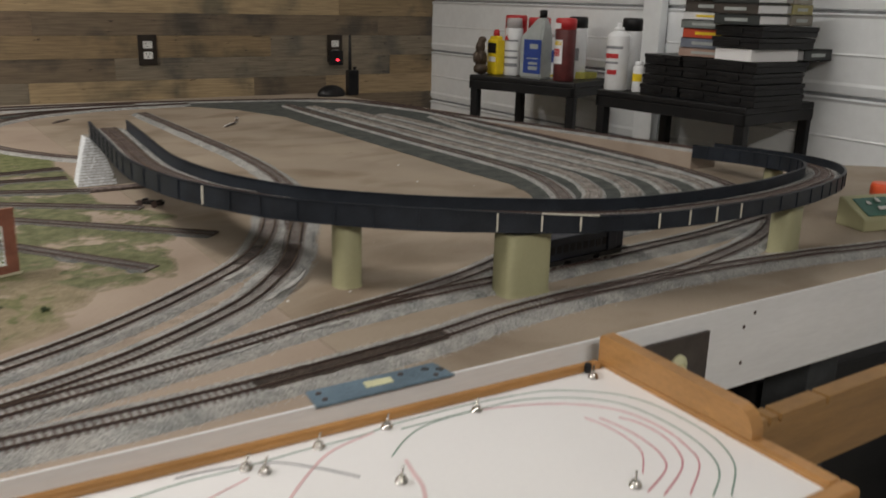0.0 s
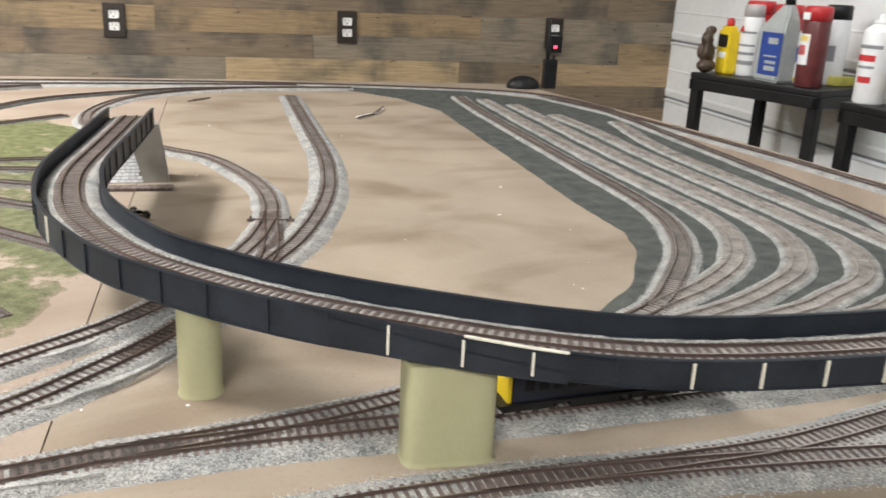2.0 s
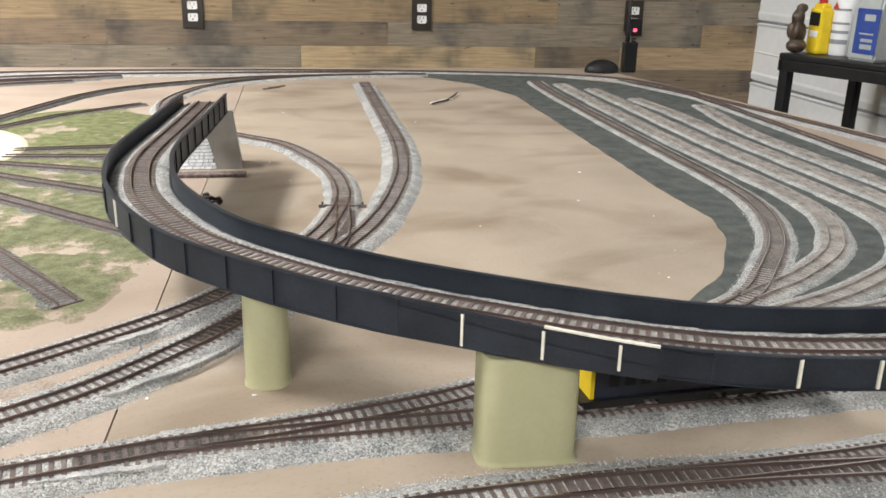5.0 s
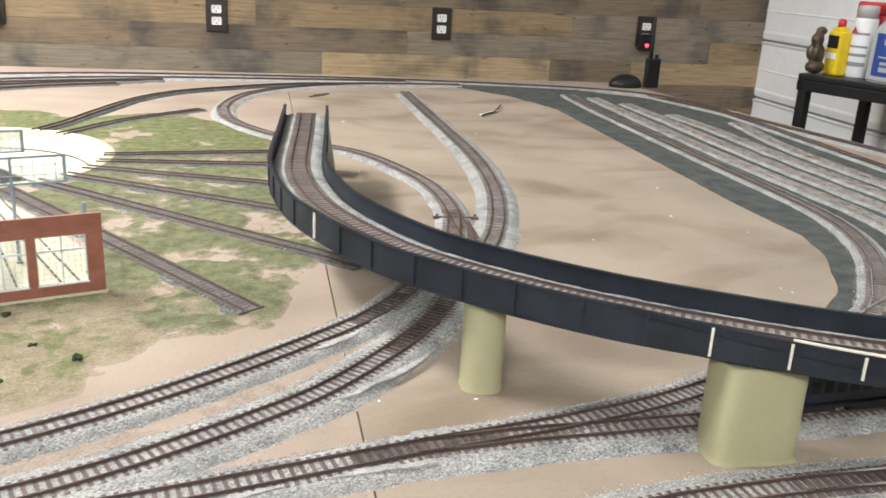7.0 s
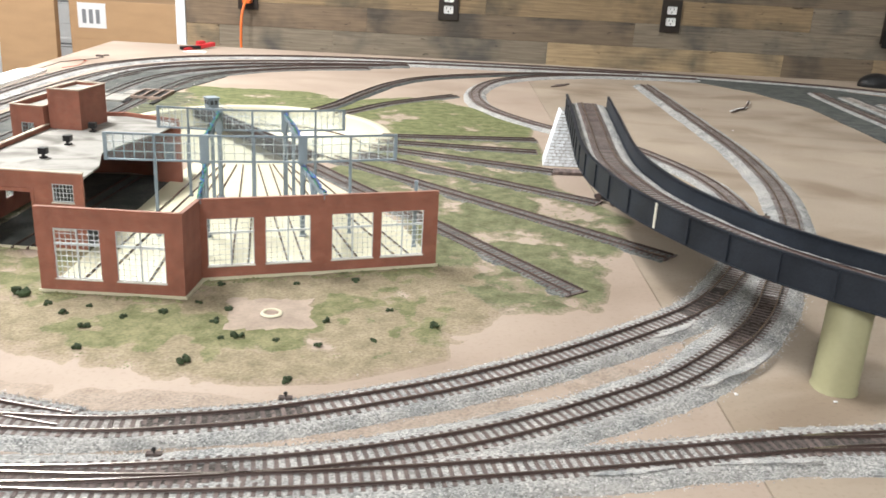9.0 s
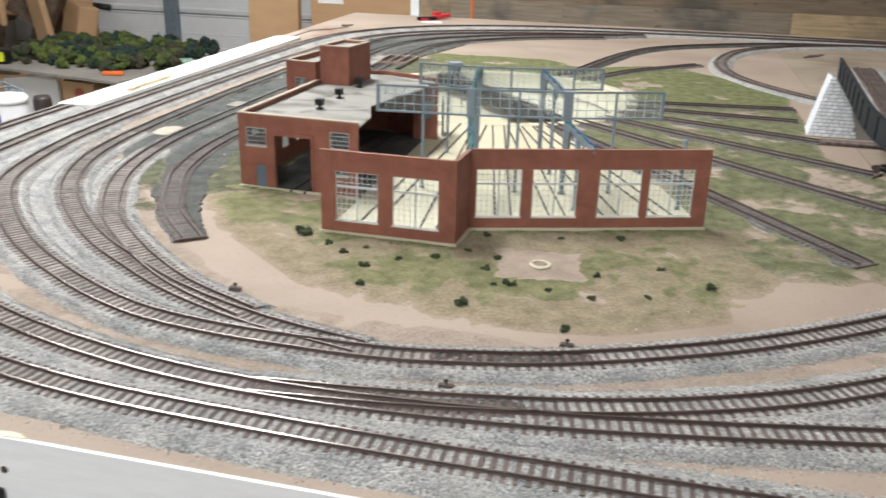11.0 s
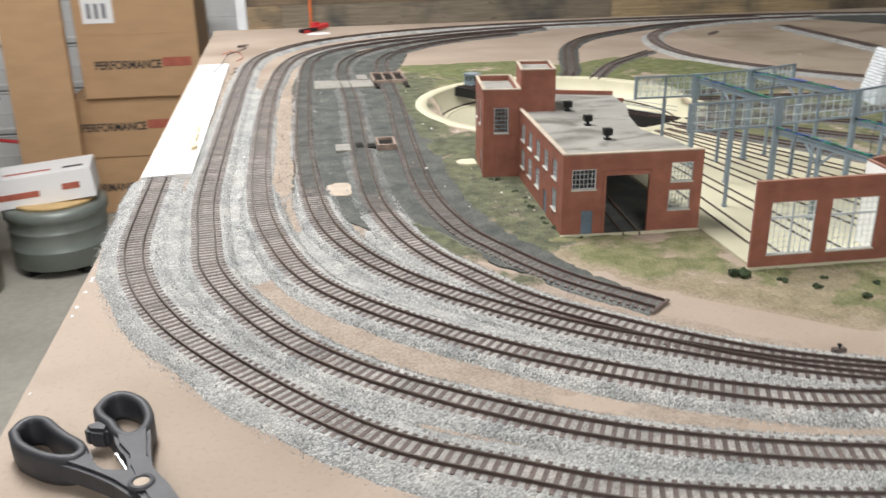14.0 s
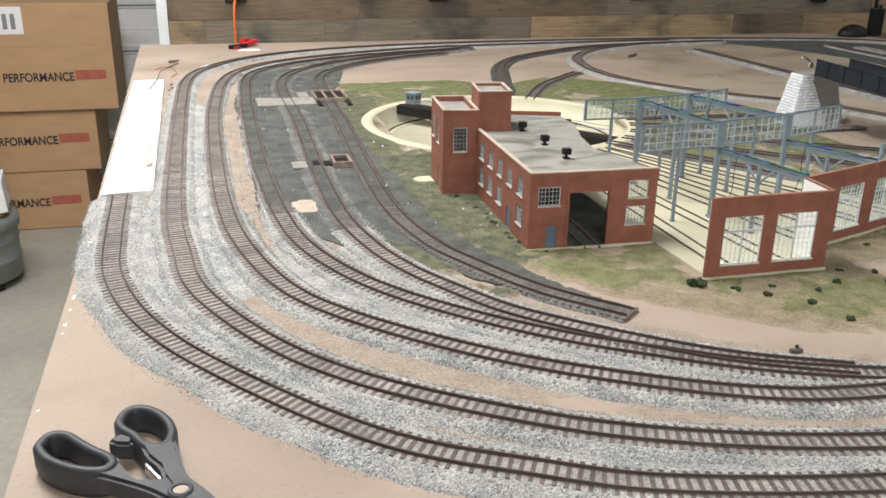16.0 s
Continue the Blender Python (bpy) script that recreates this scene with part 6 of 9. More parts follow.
for n, (ctrl, top, mat, words) in enumerate(((T2[9:14], 0.00605, M_DUSTFILL, "brown grey dust filling the track to its ties"), (T3[5:10], 0.00605, M_DUSTFILL, "brown grey dust filling the track between rails"), (T4[3:9], 0.0051, M_ASHFILL, "dark ash filling the yard track to its ties"), (T5[3:8], 0.0051, M_ASHFILL, "dark ash filling the yard track between rails"), (T6[2:8], 0.0036, M_ASHFILL, "dark ash covering the ties of the stub track"), (T2[31:38], 0.00605, M_DUSTFILL, "brown grey dust filling the first yard track"))):
    caked_dirt(words, ctrl, 0.0152, top, mat, 20 + n)
M_BLUE = material("dusty_blue_steel", (0.16, 0.24, 0.31), 0.5, 0.2, var=0.3, scale=25, fine=300)
M_LABEL = material("cream_label_tape", (0.70, 0.70, 0.46), 0.6, var=0.1)
plate = thing("mounting_plate", "dusty blue metal mounting plate with screws and a cream label", "metal plate")
part("plate", prism("plate", [(0.846, 0.984), (0.985, 0.981), (0.981, 1.014), (0.850, 1.016)], 0.0012, 0.0034, M_BLUE, 0.0006), plate)
part("label_tape", prism("label_tape", [(0.900, 0.995), (0.927, 0.994), (0.929, 1.005), (0.902, 1.007)], 0.0034, 0.0040, M_LABEL), plate, "cream label tape")
for x, y in ((0.966, 1.004), (0.978, 0.997)):
    part("hole", lathe("hole", [(0.0042, 0.0030), (0.0042, 0.00352)], M_SEAM, 18), plate, "dark round hole", pose(x, y, 0))
for x, y in ((0.858, 0.993), (0.858, 1.006), (0.968, 0.988), (0.940, 1.005)):
    part("screw", lathe("screw", [(0.0026, 0.0034), (0.0024, 0.0044), (0.001, 0.0048)], M_RUST, 12), plate, m=pose(x, y, 0))

# control panel hung on the front board
panel = thing("control_panel", "oak-framed white control panel with coloured track diagram and toggle switches", "control panel")
PZ = -0.010


def back_line(x, d=0.0):
    return (x, 0.968 - 0.045 * (x - 0.6) + d)


def right_line(y, d=0.0):
    return (1.1245 + 0.051 * (y - 0.701) + d, y)


part("sheet", prism("sheet", [(0.55, 0.690), right_line(0.690), right_line(0.9435), back_line(0.55)], PZ - 0.006, PZ, M_PAPER), panel, "white panel sheet")
part("frame_rail", prism("frame_rail", [back_line(0.55, 0.0004), back_line(1.134, 0.0004), back_line(1.134, 0.0105), back_line(0.55, 0.0105)], -0.05, PZ + 0.006, M_OAK, 0.0015), panel, "oak back rail")
part("frame_rail", prism("frame_rail", [(0.54, 0.674), right_line(0.674, 0.016), right_line(0.6896, 0.016), (0.54, 0.6896)], -0.05, PZ + 0.006, M_OAK, 0.0015), panel, "oak front rail")
part("frame_rail", prism("frame_rail", [(0.532, 0.690), (0.5495, 0.690), back_line(0.5495), back_line(0.532)], -0.05, PZ + 0.006, M_OAK, 0.0015), panel, "oak side rail")
part("frame_rail", prism("frame_rail", [right_line(0.690, 0.0004), right_line(0.690, 0.016), right_line(0.955, 0.016), right_line(0.955, 0.0004)], -0.05, PZ + 0.006, M_OAK, 0.0015), panel, "oak side rail")
for x in (0.70, 1.00):
    part("hanger", boxes("hanger", [(x - 0.01, back_line(x)[1] + 0.010, -0.046, x + 0.01, TY0 - 0.0030 - 0.0218 * max(0.0, x - 0.6), -0.022)], M_OAK, 0.001), panel, "oak hanger block")
cheek = bmesh.new()
prof = [(0.954, PZ + 0.006), (0.954, 0.018), (0.950, 0.022), (0.944, 0.022), (0.80, 0.020)] + [(0.784 + 0.02 * math.cos(a), 0.000 + 0.02 * math.sin(a)) for a in [math.pi / 2 + math.pi / 2 * k / 6 for k in range(7)]] + [(0.764, PZ + 0.006)]
fa = cheek.faces.new([cheek.verts.new((*right_line(y, 0.0012), z)) for y, z in prof])
ex = bmesh.ops.extrude_face_region(cheek, geom=[fa])
bmesh.ops.translate(cheek, vec=(0.0145, 0, 0), verts=[g for g in ex["geom"] if isinstance(g, bmesh.types.BMVert)])
part("cheek", done(cheek, "cheek", M_OAK), panel, "raised oak cheek with a rounded end")
INKS = {"green": material("green_ink", (0.28, 0.38, 0.34), 0.6, var=0.1), "red": material("red_ink", (0.62, 0.34, 0.38), 0.6, var=0.1), "grey": material("grey_ink", (0.25, 0.26, 0.28), 0.6, var=0.1), "pink": material("pink_tape", (0.78, 0.58, 0.60), 0.6, var=0.1)}
DIAGRAM = [
    ("green", [(0.893, 0.947), (0.936, 0.946), (0.98, 0.944), (1.044, 0.934), (1.073, 0.920), (1.103, 0.894), (1.117, 0.865), (1.120, 0.831), (1.117, 0.795), (1.106, 0.768), (1.089, 0.747), (1.053, 0.722)], 0.0008),
    ("green", [(0.90, 0.936), (0.988, 0.932), (1.027, 0.926), (1.064, 0.908), (1.091, 0.881), (1.101, 0.849), (1.101, 0.809), (1.091, 0.773), (1.073, 0.749), (1.041, 0.729)], 0.0008),
    ("red", [(0.978, 0.931), (1.013, 0.920), (1.045, 0.905), (1.069, 0.886), (1.086, 0.860), (1.091, 0.824), (1.084, 0.790), (1.070, 0.766), (1.026, 0.738)], 0.0008),
    ("red", [(1.073, 0.858), (1.080, 0.844), (1.082, 0.821), (1.075, 0.795), (1.056, 0.771), (1.009, 0.748)], 0.0009),
    ("red", [(1.058, 0.866), (1.062, 0.843), (1.062, 0.817), (1.056, 0.793), (1.042, 0.775), (1.000, 0.757)], 0.0009),
    ("red", [(1.047, 0.873), (1.052, 0.852), (1.052, 0.826), (1.045, 0.803), (1.021, 0.779)], 0.0007),
    ("green", [(0.871, 0.901), (0.891, 0.917), (0.914, 0.929), (0.943, 0.933), (0.974, 0.932)], 0.0008),
    ("grey", [(0.717, 0.955), (0.747, 0.952), (0.785, 0.941), (0.808, 0.921), (0.826, 0.899), (0.839, 0.881)], 0.0009),
    ("green", [(0.60, 0.935), (0.711, 0.946), (0.759, 0.944), (0.813, 0.945), (0.861, 0.943), (0.893, 0.946)], 0.0008),
    ("pink", [(0.75, 0.855), (0.779, 0.887), (0.809, 0.915), (0.836, 0.933), (0.883, 0.944)], 0.0013),
    ("pink", [(0.877, 0.891), (0.872, 0.870), (0.868, 0.851), (0.855, 0.825)], 0.0016),
    ("pink", [(0.68, 0.900), (0.735, 0.918), (0.77, 0.930)], 0.0010),
]
for ink, pts, w in DIAGRAM:
    cp = curve_points([(x, y, PZ) for x, y in pts], 0.008)
    part("track_line", sweep("track_line", cp, [(-w, 0), (w, 0), (w, 0.0004), (-w, 0.0004)], INKS[ink]), panel, ink + " track line")
for x, y in ((1.111, 0.931), (0.974, 0.931), (0.891, 0.944), (0.828, 0.943), (0.767, 0.941), (0.777, 0.929), (0.858, 0.865), (1.004, 0.770)):
    sw = part("toggle_switch", lathe("toggle_switch", [(0.0050, 0), (0.0050, 0.0012), (0.0036, 0.0012), (0.0036, 0.0042), (0.0026, 0.005)], M_CHROME, 16), panel, "small nickel toggle switch", pose(x, y, PZ))
    part("bat", tube("bat", [(0, 0, 0.0045), (0.001, 0.001, 0.007), (0.003, 0.003, 0.011)], 0.0010, M_CHROME, 8), sw)
    if x > 1.1:
        part("cap", lathe("cap", [(0.0036, 0.001), (0.0036, 0.009), (0.0026, 0.0105)], M_BLACK, 14), sw, "black button cap", pose(0.003, 0.011, 0))

# rocker switch plate and screws on the front board
rock = thing("rocker_switch_plate", "dark plate with two cream rocker switches on the white front board", "switch plate", (1.2640, 0.9812, -0.0512))
rock.scale = (1.03, 1.0, 1.03)
part("plate", boxes("plate", [(-0.066, -0.004, -0.030, 0.068, 0.0, 0.030)], material("dark_bronze_plate", (0.07, 0.06, 0.055), 0.5, var=0.2), 0.001), rock, m=pose(0, 0, 0, 0, 0, -1.5))
for x in (-0.018, 0.02):
    k = part("knob", lathe("knob", [(0.0115, 0.0), (0.0115, 0.004), (0.0095, 0.0065), (0.003, 0.007)], M_LABEL, 20), rock, "cream rocker", pose(x, -0.004, 0, 90, 0, 0))
    part("bat", tube("bat", [(0, 0, 0.006), (0.0, -0.004, 0.012), (0, -0.009, 0.016)], 0.0032, M_LABEL, 10), k)
for x, z in ((1.398, -0.029), (1.400, -0.0755), (1.415, -0.0140), (0.28, -0.0223), (0.2134, -0.0233), (-0.2187, -0.042)):
    y = TY0 - 0.0028 if x < 0.6 else TY0 - 0.0148 - 0.0262 * (x - 1.15)
    tagged(part("screw", lathe("screw", [(0.0026, 0.0), (0.0024, 0.0009), (0.001, 0.0012)], M_RUST, 12), m=pose(x, y + 0.0004, z, 90)), "small dark screw head in the white front board", "screw", "screws in the front board")

# opening in the front board with bare wood inside, and the black bracket beside it
M_PINE = material("bare_pine", (0.62, 0.43, 0.20), 0.6, var=0.15, scale=20, fine=150, stretch=(0.4, 1, 3))
notch = thing("board_opening", "dark rectangular pocket with a bare pine back in the front board", "pocket", (0.2466, TY0 - 0.0030, -0.0605))
notch.scale = (1.04, 1.0, 1.04)
part("rim", boxes("rim", [(-0.030, -0.0035, 0.006, 0.030, 0.0, 0.024), (-0.030, -0.0035, -0.03, -0.026, 0.0, 0.006), (0.026, -0.0035, -0.03, 0.030, 0.0, 0.006)], M_BLACK, 0.0006), notch)
part("insert", boxes("insert", [(-0.0258, -0.0028, -0.03, 0.0258, 0.0, 0.0058)], M_PINE), notch, "bare pine block")
bracket = thing("throttle_holder", "black plastic two-pronged holder screwed to the white front board", "holder", (-0.0238, TY0 - 0.0030, -0.063))
bracket.scale = (1.04, 1.0, 1.04)


def fin(outline, depth, turn, at):
    """A flat prong standing out from the board; outline in width and height."""
    bm = bmesh.new()
    fa = bm.faces.new([bm.verts.new((x, 0, z)) for x, z in outline])
    ex = bmesh.ops.extrude_face_region(bm, geom=[fa])
    bmesh.ops.translate(bm, vec=(0, -depth, 0), verts=[g for g in ex["geom"] if isinstance(g, bmesh.types.BMVert)])
    bmesh.ops.bevel(bm, geom=bm.edges[:], offset=0.0012, segments=2, affect="EDGES")
    return part("prong", done(bm, "prong", M_BLACK), bracket, "black plastic prong", pose(*at, 0, 0, turn))


fin([(-0.026, 0.068), (-0.016, 0.069), (-0.011, 0.060), (-0.003, 0.022), (0.009, -0.014), (0.009, -0.024), (-0.034, -0.028), (-0.031, 0.030)], 0.014, 0, (0, 0, 0))
fin([(0.013, 0.033), (0.022, 0.044), (0.045, 0.065), (0.060, 0.068), (0.0615, 0.052), (0.059, -0.016), (0.012, -0.022)], 0.014, 0, (0, 0, 0))
part("side_lip", boxes("side_lip", [(-0.0335, -0.026, -0.026, -0.0300, 0.0, 0.05)], M_BLACK, 0.001), bracket)
part("side_lip", boxes("side_lip", [(0.0585, -0.026, -0.020, 0.0620, 0.0, 0.058)], M_BLACK, 0.001), bracket)
part("bottom_shelf", boxes("bottom_shelf", [(-0.033, -0.026, -0.036, 0.060, 0.0, -0.022)], M_BLACK, 0.001), bracket)

M_OAKDARK = material("aged_brown_board", (0.30, 0.165, 0.06), 0.5, var=0.22, scale=10, fine=120, bump=0.1, stretch=(0.5, 1, 5))
# notched board before the table
nb = thing("notched_board", "bare brown wooden board with small notches in its top edge", "wooden board", (1.165, 0.838, -0.035))
segs, x = [], 0.0
for w in (0.07, 0.016, 0.075, 0.13, 0.30):
    segs.append((x, -0.02, -0.075, x + w - 0.005, 0.0, 0.0))
    x += w
part("plank", boxes("plank", [(a, b, -0.008, d, e, f) for a, b, c, d, e, f in segs] + [(0, -0.02, -0.075, x - 0.005, 0.0, -0.0078)], M_OAKDARK, 0.0008), nb)
part("bracket_arm", boxes("bracket_arm", [(0.52, 0.0, -0.07, 0.545, 0.095, -0.05)], M_OAKDARK, 0.001), nb)

# kitchen shears
M_SHEAR = material("grey_black_nylon", (0.043, 0.045, 0.053), 0.5, var=0.2, scale=60, fine=600, bump=0.08)
M_BLADE = material("brushed_steel", (0.62, 0.63, 0.64), 0.25, 1.0, var=0.08, scale=30, fine=400, stretch=(1, 8, 1))
shears = thing("kitchen_shears", "dark grey plastic handled kitchen shears lying open on the table", "scissors", (-0.1484, 1.1289, 0.0))


def loop(pts):
    """A moulded finger loop: a deep strap with rounded edges."""
    c = curve_points(pts + pts[:1], 0.0025)[:-1]
    n, vs, fs = len(c), [], []
    prof = [(-0.0024, 0.0006), (0.0024, 0.0006), (0.0031, 0.0040), (0.0031, 0.0160), (0.0027, 0.0182), (0.0015, 0.0194), (-0.0015, 0.0194), (-0.0027, 0.0182), (-0.0031, 0.0160), (-0.0031, 0.0040)]
    for i in range(n):
        d = (c[(i + 1) % n] - c[i - 1]).normalized()
        vs += [(c[i].x - d.y * o, c[i].y + d.x * o, h) for o, h in prof]
    m = len(prof)
    for i in range(n):
        fs += [(i * m + k, i * m + (k + 1) % m, (i + 1) % n * m + (k + 1) % m, (i + 1) % n * m + k) for k in range(m)]
    return mesh("handle_loop", vs, fs, M_SHEAR, True)


h1 = [(-0.2315, 1.198), (-0.229, 1.207), (-0.224, 1.211), (-0.216, 1.208), (-0.209, 1.199), (-0.200, 1.188), (-0.191, 1.179), (-0.1865, 1.171), (-0.189, 1.165), (-0.196, 1.1645), (-0.205, 1.168), (-0.215, 1.175), (-0.225, 1.185)]
h2 = [(-0.1865, 1.215), (-0.184, 1.226), (-0.178, 1.2315), (-0.170, 1.229), (-0.162, 1.221), (-0.156, 1.209), (-0.1535, 1.196), (-0.156, 1.185), (-0.163, 1.181), (-0.170, 1.187), (-0.176, 1.198), (-0.183, 1.207)]
at = Matrix.Translation((0.1484, -1.1289, 0.0))
for pts in (h1, h2):
    part("handle", loop(pts), shears, "dark plastic finger loop", at)


def limb(poly, z0, z1):
    return prism("limb", [(x + 0.1484, y - 1.1289) for x, y in poly], z0, z1, M_SHEAR, 0.0022)


part("handle_arm", limb([(-0.188, 1.178), (-0.182, 1.172), (-0.178, 1.159), (-0.170, 1.151), (-0.158, 1.149), (-0.144, 1.146), (-0.130, 1.125), (-0.122, 1.108), (-0.136, 1.102), (-0.152, 1.124), (-0.165, 1.138), (-0.176, 1.147), (-0.190, 1.157), (-0.200, 1.1625), (-0.194, 1.168)], 0.0030, 0.0176), shears, "dark plastic handle arm")
part("handle_arm", limb([(-0.173, 1.189), (-0.168, 1.172), (-0.160, 1.159), (-0.158, 1.149), (-0.152, 1.134), (-0.140, 1.110), (-0.124, 1.112), (-0.133, 1.130), (-0.144, 1.147), (-0.147, 1.160), (-0.1495, 1.177), (-0.152, 1.192), (-0.161, 1.183)], 0.0055, 0.0192), shears, "dark plastic handle arm")
part("thumb_tab", limb([(-0.1925, 1.199), (-0.184, 1.205), (-0.176, 1.198), (-0.177, 1.190), (-0.188, 1.193)], 0.004, 0.0170), shears)
part("pivot_ring", lathe("pivot_ring", [(0.0046, 0.0188), (0.0046, 0.0204), (0.0068, 0.0204), (0.0074, 0.0188)], M_SHEAR, 20, caps=False), shears, "raised dark ring", pose(0.001, 0.002, 0))
part("pivot", lathe("pivot", [(0.0044, 0.017), (0.0044, 0.0195), (0.004, 0.0197)], M_COPING, 20), shears, "dull brown pivot recess", pose(0.001, 0.002, 0))
for k in range(6):
    f = k / 5
    part("serration", boxes("serration", [(-0.0010, -0.0030, 0.008, 0.0010, 0.0004, 0.0150)], M_BLADE, 0.0005), shears, "serrated steel tooth", pose(-0.0196 + 0.0090 * f, 0.0400 - 0.0180 * f, 0, 0, 0, 28))
for a, z in ((-62, 0.0060), (-66, 0.0090)):
    bm = bmesh.new()
    fa = bm.faces.new([bm.verts.new((x, y, 0)) for x, y in ((0.0, -0.009), (0.050, -0.008), (0.082, -0.001), (0.083, 0.001), (0.050, 0.006), (0.0, 0.008))])
    ex = bmesh.ops.extrude_face_region(bm, geom=[fa])
    bmesh.ops.translate(bm, vec=(0, 0, 0.002), verts=[g for g in ex["geom"] if isinstance(g, bmesh.types.BMVert)])
    part("blade", done(bm, "blade", M_BLADE), shears, "steel blade", pose(0.006, -0.012, z, 0, 0, a))

# locomotive under the bridge
M_YELLOW = material("yellow_paint", (0.80, 0.58, 0.02), 0.45, var=0.08)
M_LOCO = material("dark_blue_black_paint", (0.012, 0.016, 0.03), 0.4, var=0.3, scale=40)
loco = thing("diesel_locomotive", "dark blue model diesel locomotive with a yellow nose panel", "model train", (1.318, 1.1905, 0.0083), "")
lm = pose(0, 0, 0, 0, 0, 4)
part("body", boxes("body", [(-0.070, -0.013, 0.011, 0.045, 0.013, 0.040), (0.045, -0.015, 0.011, 0.062, 0.015, 0.046), (0.062, -0.012, 0.011, 0.078, 0.012, 0.034)], M_LOCO, 0.0012), loco, "dark blue-black body", lm)
part("walkway", boxes("walkway", [(-0.082, -0.0165, 0.009, 0.084, 0.0165, 0.0112)], M_BLACK, 0.0004), loco, m=lm)
part("nose_panel", boxes("nose_panel", [(-0.0735, -0.0128, 0.011, -0.0702, 0.0128, 0.036)], M_YELLOW, 0.0006), loco, "yellow end panel", lm)
part("fuel_tank", boxes("fuel_tank", [(-0.02, -0.012, 0.002, 0.022, 0.012, 0.009)], M_BLACK, 0.0012), loco, m=lm)
for x in (-0.055, 0.055):
    truck = part("truck", boxes("truck", [(-0.022, -0.0125, 0.003, 0.022, 0.0125, 0.009)], M_BLACK, 0.001), loco, m=lm @ pose(x, 0, 0))
    for wx in (-0.014, 0.0, 0.014):
        part("wheel_set", lathe("wheel_set", [(0.0058, -0.0095), (0.0058, -0.0075), (0.002, -0.0075), (0.002, 0.0075), (0.0058, 0.0075), (0.0058, 0.0095)], M_CHROME, 20), truck, m=pose(wx, 0, 0.0042, 90))
for x in range(-60, 40, 12):
    part("grille", boxes("grille", [(x / 1000, -0.0134, 0.020, x / 1000 + 0.008, 0.0134, 0.030)], M_BLACK), loco, m=lm)

# little odds and ends on the tan board
tagged(part("paper_slip", prism("paper_slip", [(0.715, 3.07), (0.77, 3.075), (0.765, 3.095), (0.72, 3.09)], 0.0004, 0.0022, M_PAPER)), "small white paper slip on the tan board", "paper")
wr = thing("wire_offcut", "short offcut of red and white wire on the tan board", "wire", (0, 0, 0))
part("jacket", tube("jacket", [(1.342, 2.567, 0.003), (1.36, 2.590, 0.004), (1.385, 2.62, 0.003), (1.41, 2.672, 0.006), (1.424, 2.708, 0.007)], 0.002, M_RUST, 8), wr, "red-brown insulation")
part("white_core", tube("white_core", [(1.340, 2.575, 0.003), (1.37, 2.61, 0.004), (1.40, 2.64, 0.003)], 0.0016, M_PAPER, 8), wr, "white insulation")
part("tip", lathe("tip", [(0.004, 0), (0.004, 0.004), (0.002, 0.006)], M_PAPER, 10), wr, "white tip", pose(1.425, 2.711, 0.001))
for k in range(2):
    tagged(part("loose_tie_strip", boxes("loose_tie_strip", [(-0.026, -0.0025, 0.0, 0.026, 0.0025, 0.003)], M_TIE, 0.0005), m=pose(0.985 + 0.012 * k, 2.825 + 0.024 * k, 0.0002, 0, 0, 42)), "loose strip of brown plastic ties", "tie strip", "loose tie strips")
tagged(part("bare_patch", ragged_patch("bare_patch", [(0.506, 1.383), (0.579, 1.392), (0.593, 1.328), (0.518, 1.316)], 0.0012, material("pinkish_bare_ground", (0.33, 0.262, 0.208), 0.85, var=0.2, scale=40), 71, 0.006, 0.004)), "square of bare pinkish ground round the cream ring", "bare patch")
hole = thing("ground_ring", "cream ring round a hole in the ground by the roundhouse", "ring", (0.550, 1.354, 0))
hole.scale = (0.95, 0.95, 0.9)
part("ring", lathe("ring", [(0.007, 0.0022), (0.007, 0.0036), (0.0095, 0.0036), (0.0105, 0.0022)], M_CREAM, 28, caps=False), hole, "cream ring")
part("hole", lathe("hole", [(0.0069, 0.0022), (0.0069, 0.0027)], M_KERB, 24), hole, "brown hole")
rr = random.Random(77)
for k in range(26):
    x, y = rr.choice(((rr.uniform(1.0, 1.5), rr.uniform(1.3, 2.9)), (rr.uniform(-0.24, 0.0), rr.uniform(1.02, 1.3)), (rr.uniform(0.7, 1.1), rr.uniform(1.18, 1.3))))
    s = rr.uniform(0.0008, 0.0022)
    tagged(part("crumb", boxes("crumb", [(-s, -s * 0.6, 0, s, s * 0.6, s * 0.6)], M_PAPER, s * 0.2), m=pose(x, y, 0.0003, 0, 0, rr.uniform(0, 180))), "tiny white crumb of scenery plaster on the board", "crumb", "white crumbs on the table")
M_PCB = material("green_circuit_board", (0.03, 0.12, 0.09), 0.4, var=0.2, scale=120)
brd = thing("detector_box", "cream wedge-shaped housing with a green circuit board on top", "circuit box", (1.895, 1.125, 0.0002))
brd.scale = (0.85, 0.85, 0.78)
brd.rotation_euler[2] = radians(-14)
bm = bmesh.new()
fa = bm.faces.new([bm.verts.new((-0.052, y, z)) for y, z in ((-0.034, 0), (0.036, 0), (0.036, 0.058), (0.028, 0.058), (-0.034, 0.024))])
ex = bmesh.ops.extrude_face_region(bm, geom=[fa])
bmesh.ops.translate(bm, vec=(0.118, 0, 0), verts=[g for g in ex["geom"] if isinstance(g, bmesh.types.BMVert)])
bmesh.ops.bevel(bm, geom=bm.edges[:], offset=0.0018, segments=2, affect="EDGES")
part("housing", done(bm, "housing", M_PIER), brd, "cream wedge housing")
pc = part("board", boxes("board", [(-0.040, -0.026, 0, 0.040, 0.026, 0.0016)], M_PCB), brd, "green circuit board", pose(0.004, -0.003, 0.0420, 28.7, 0, 0))
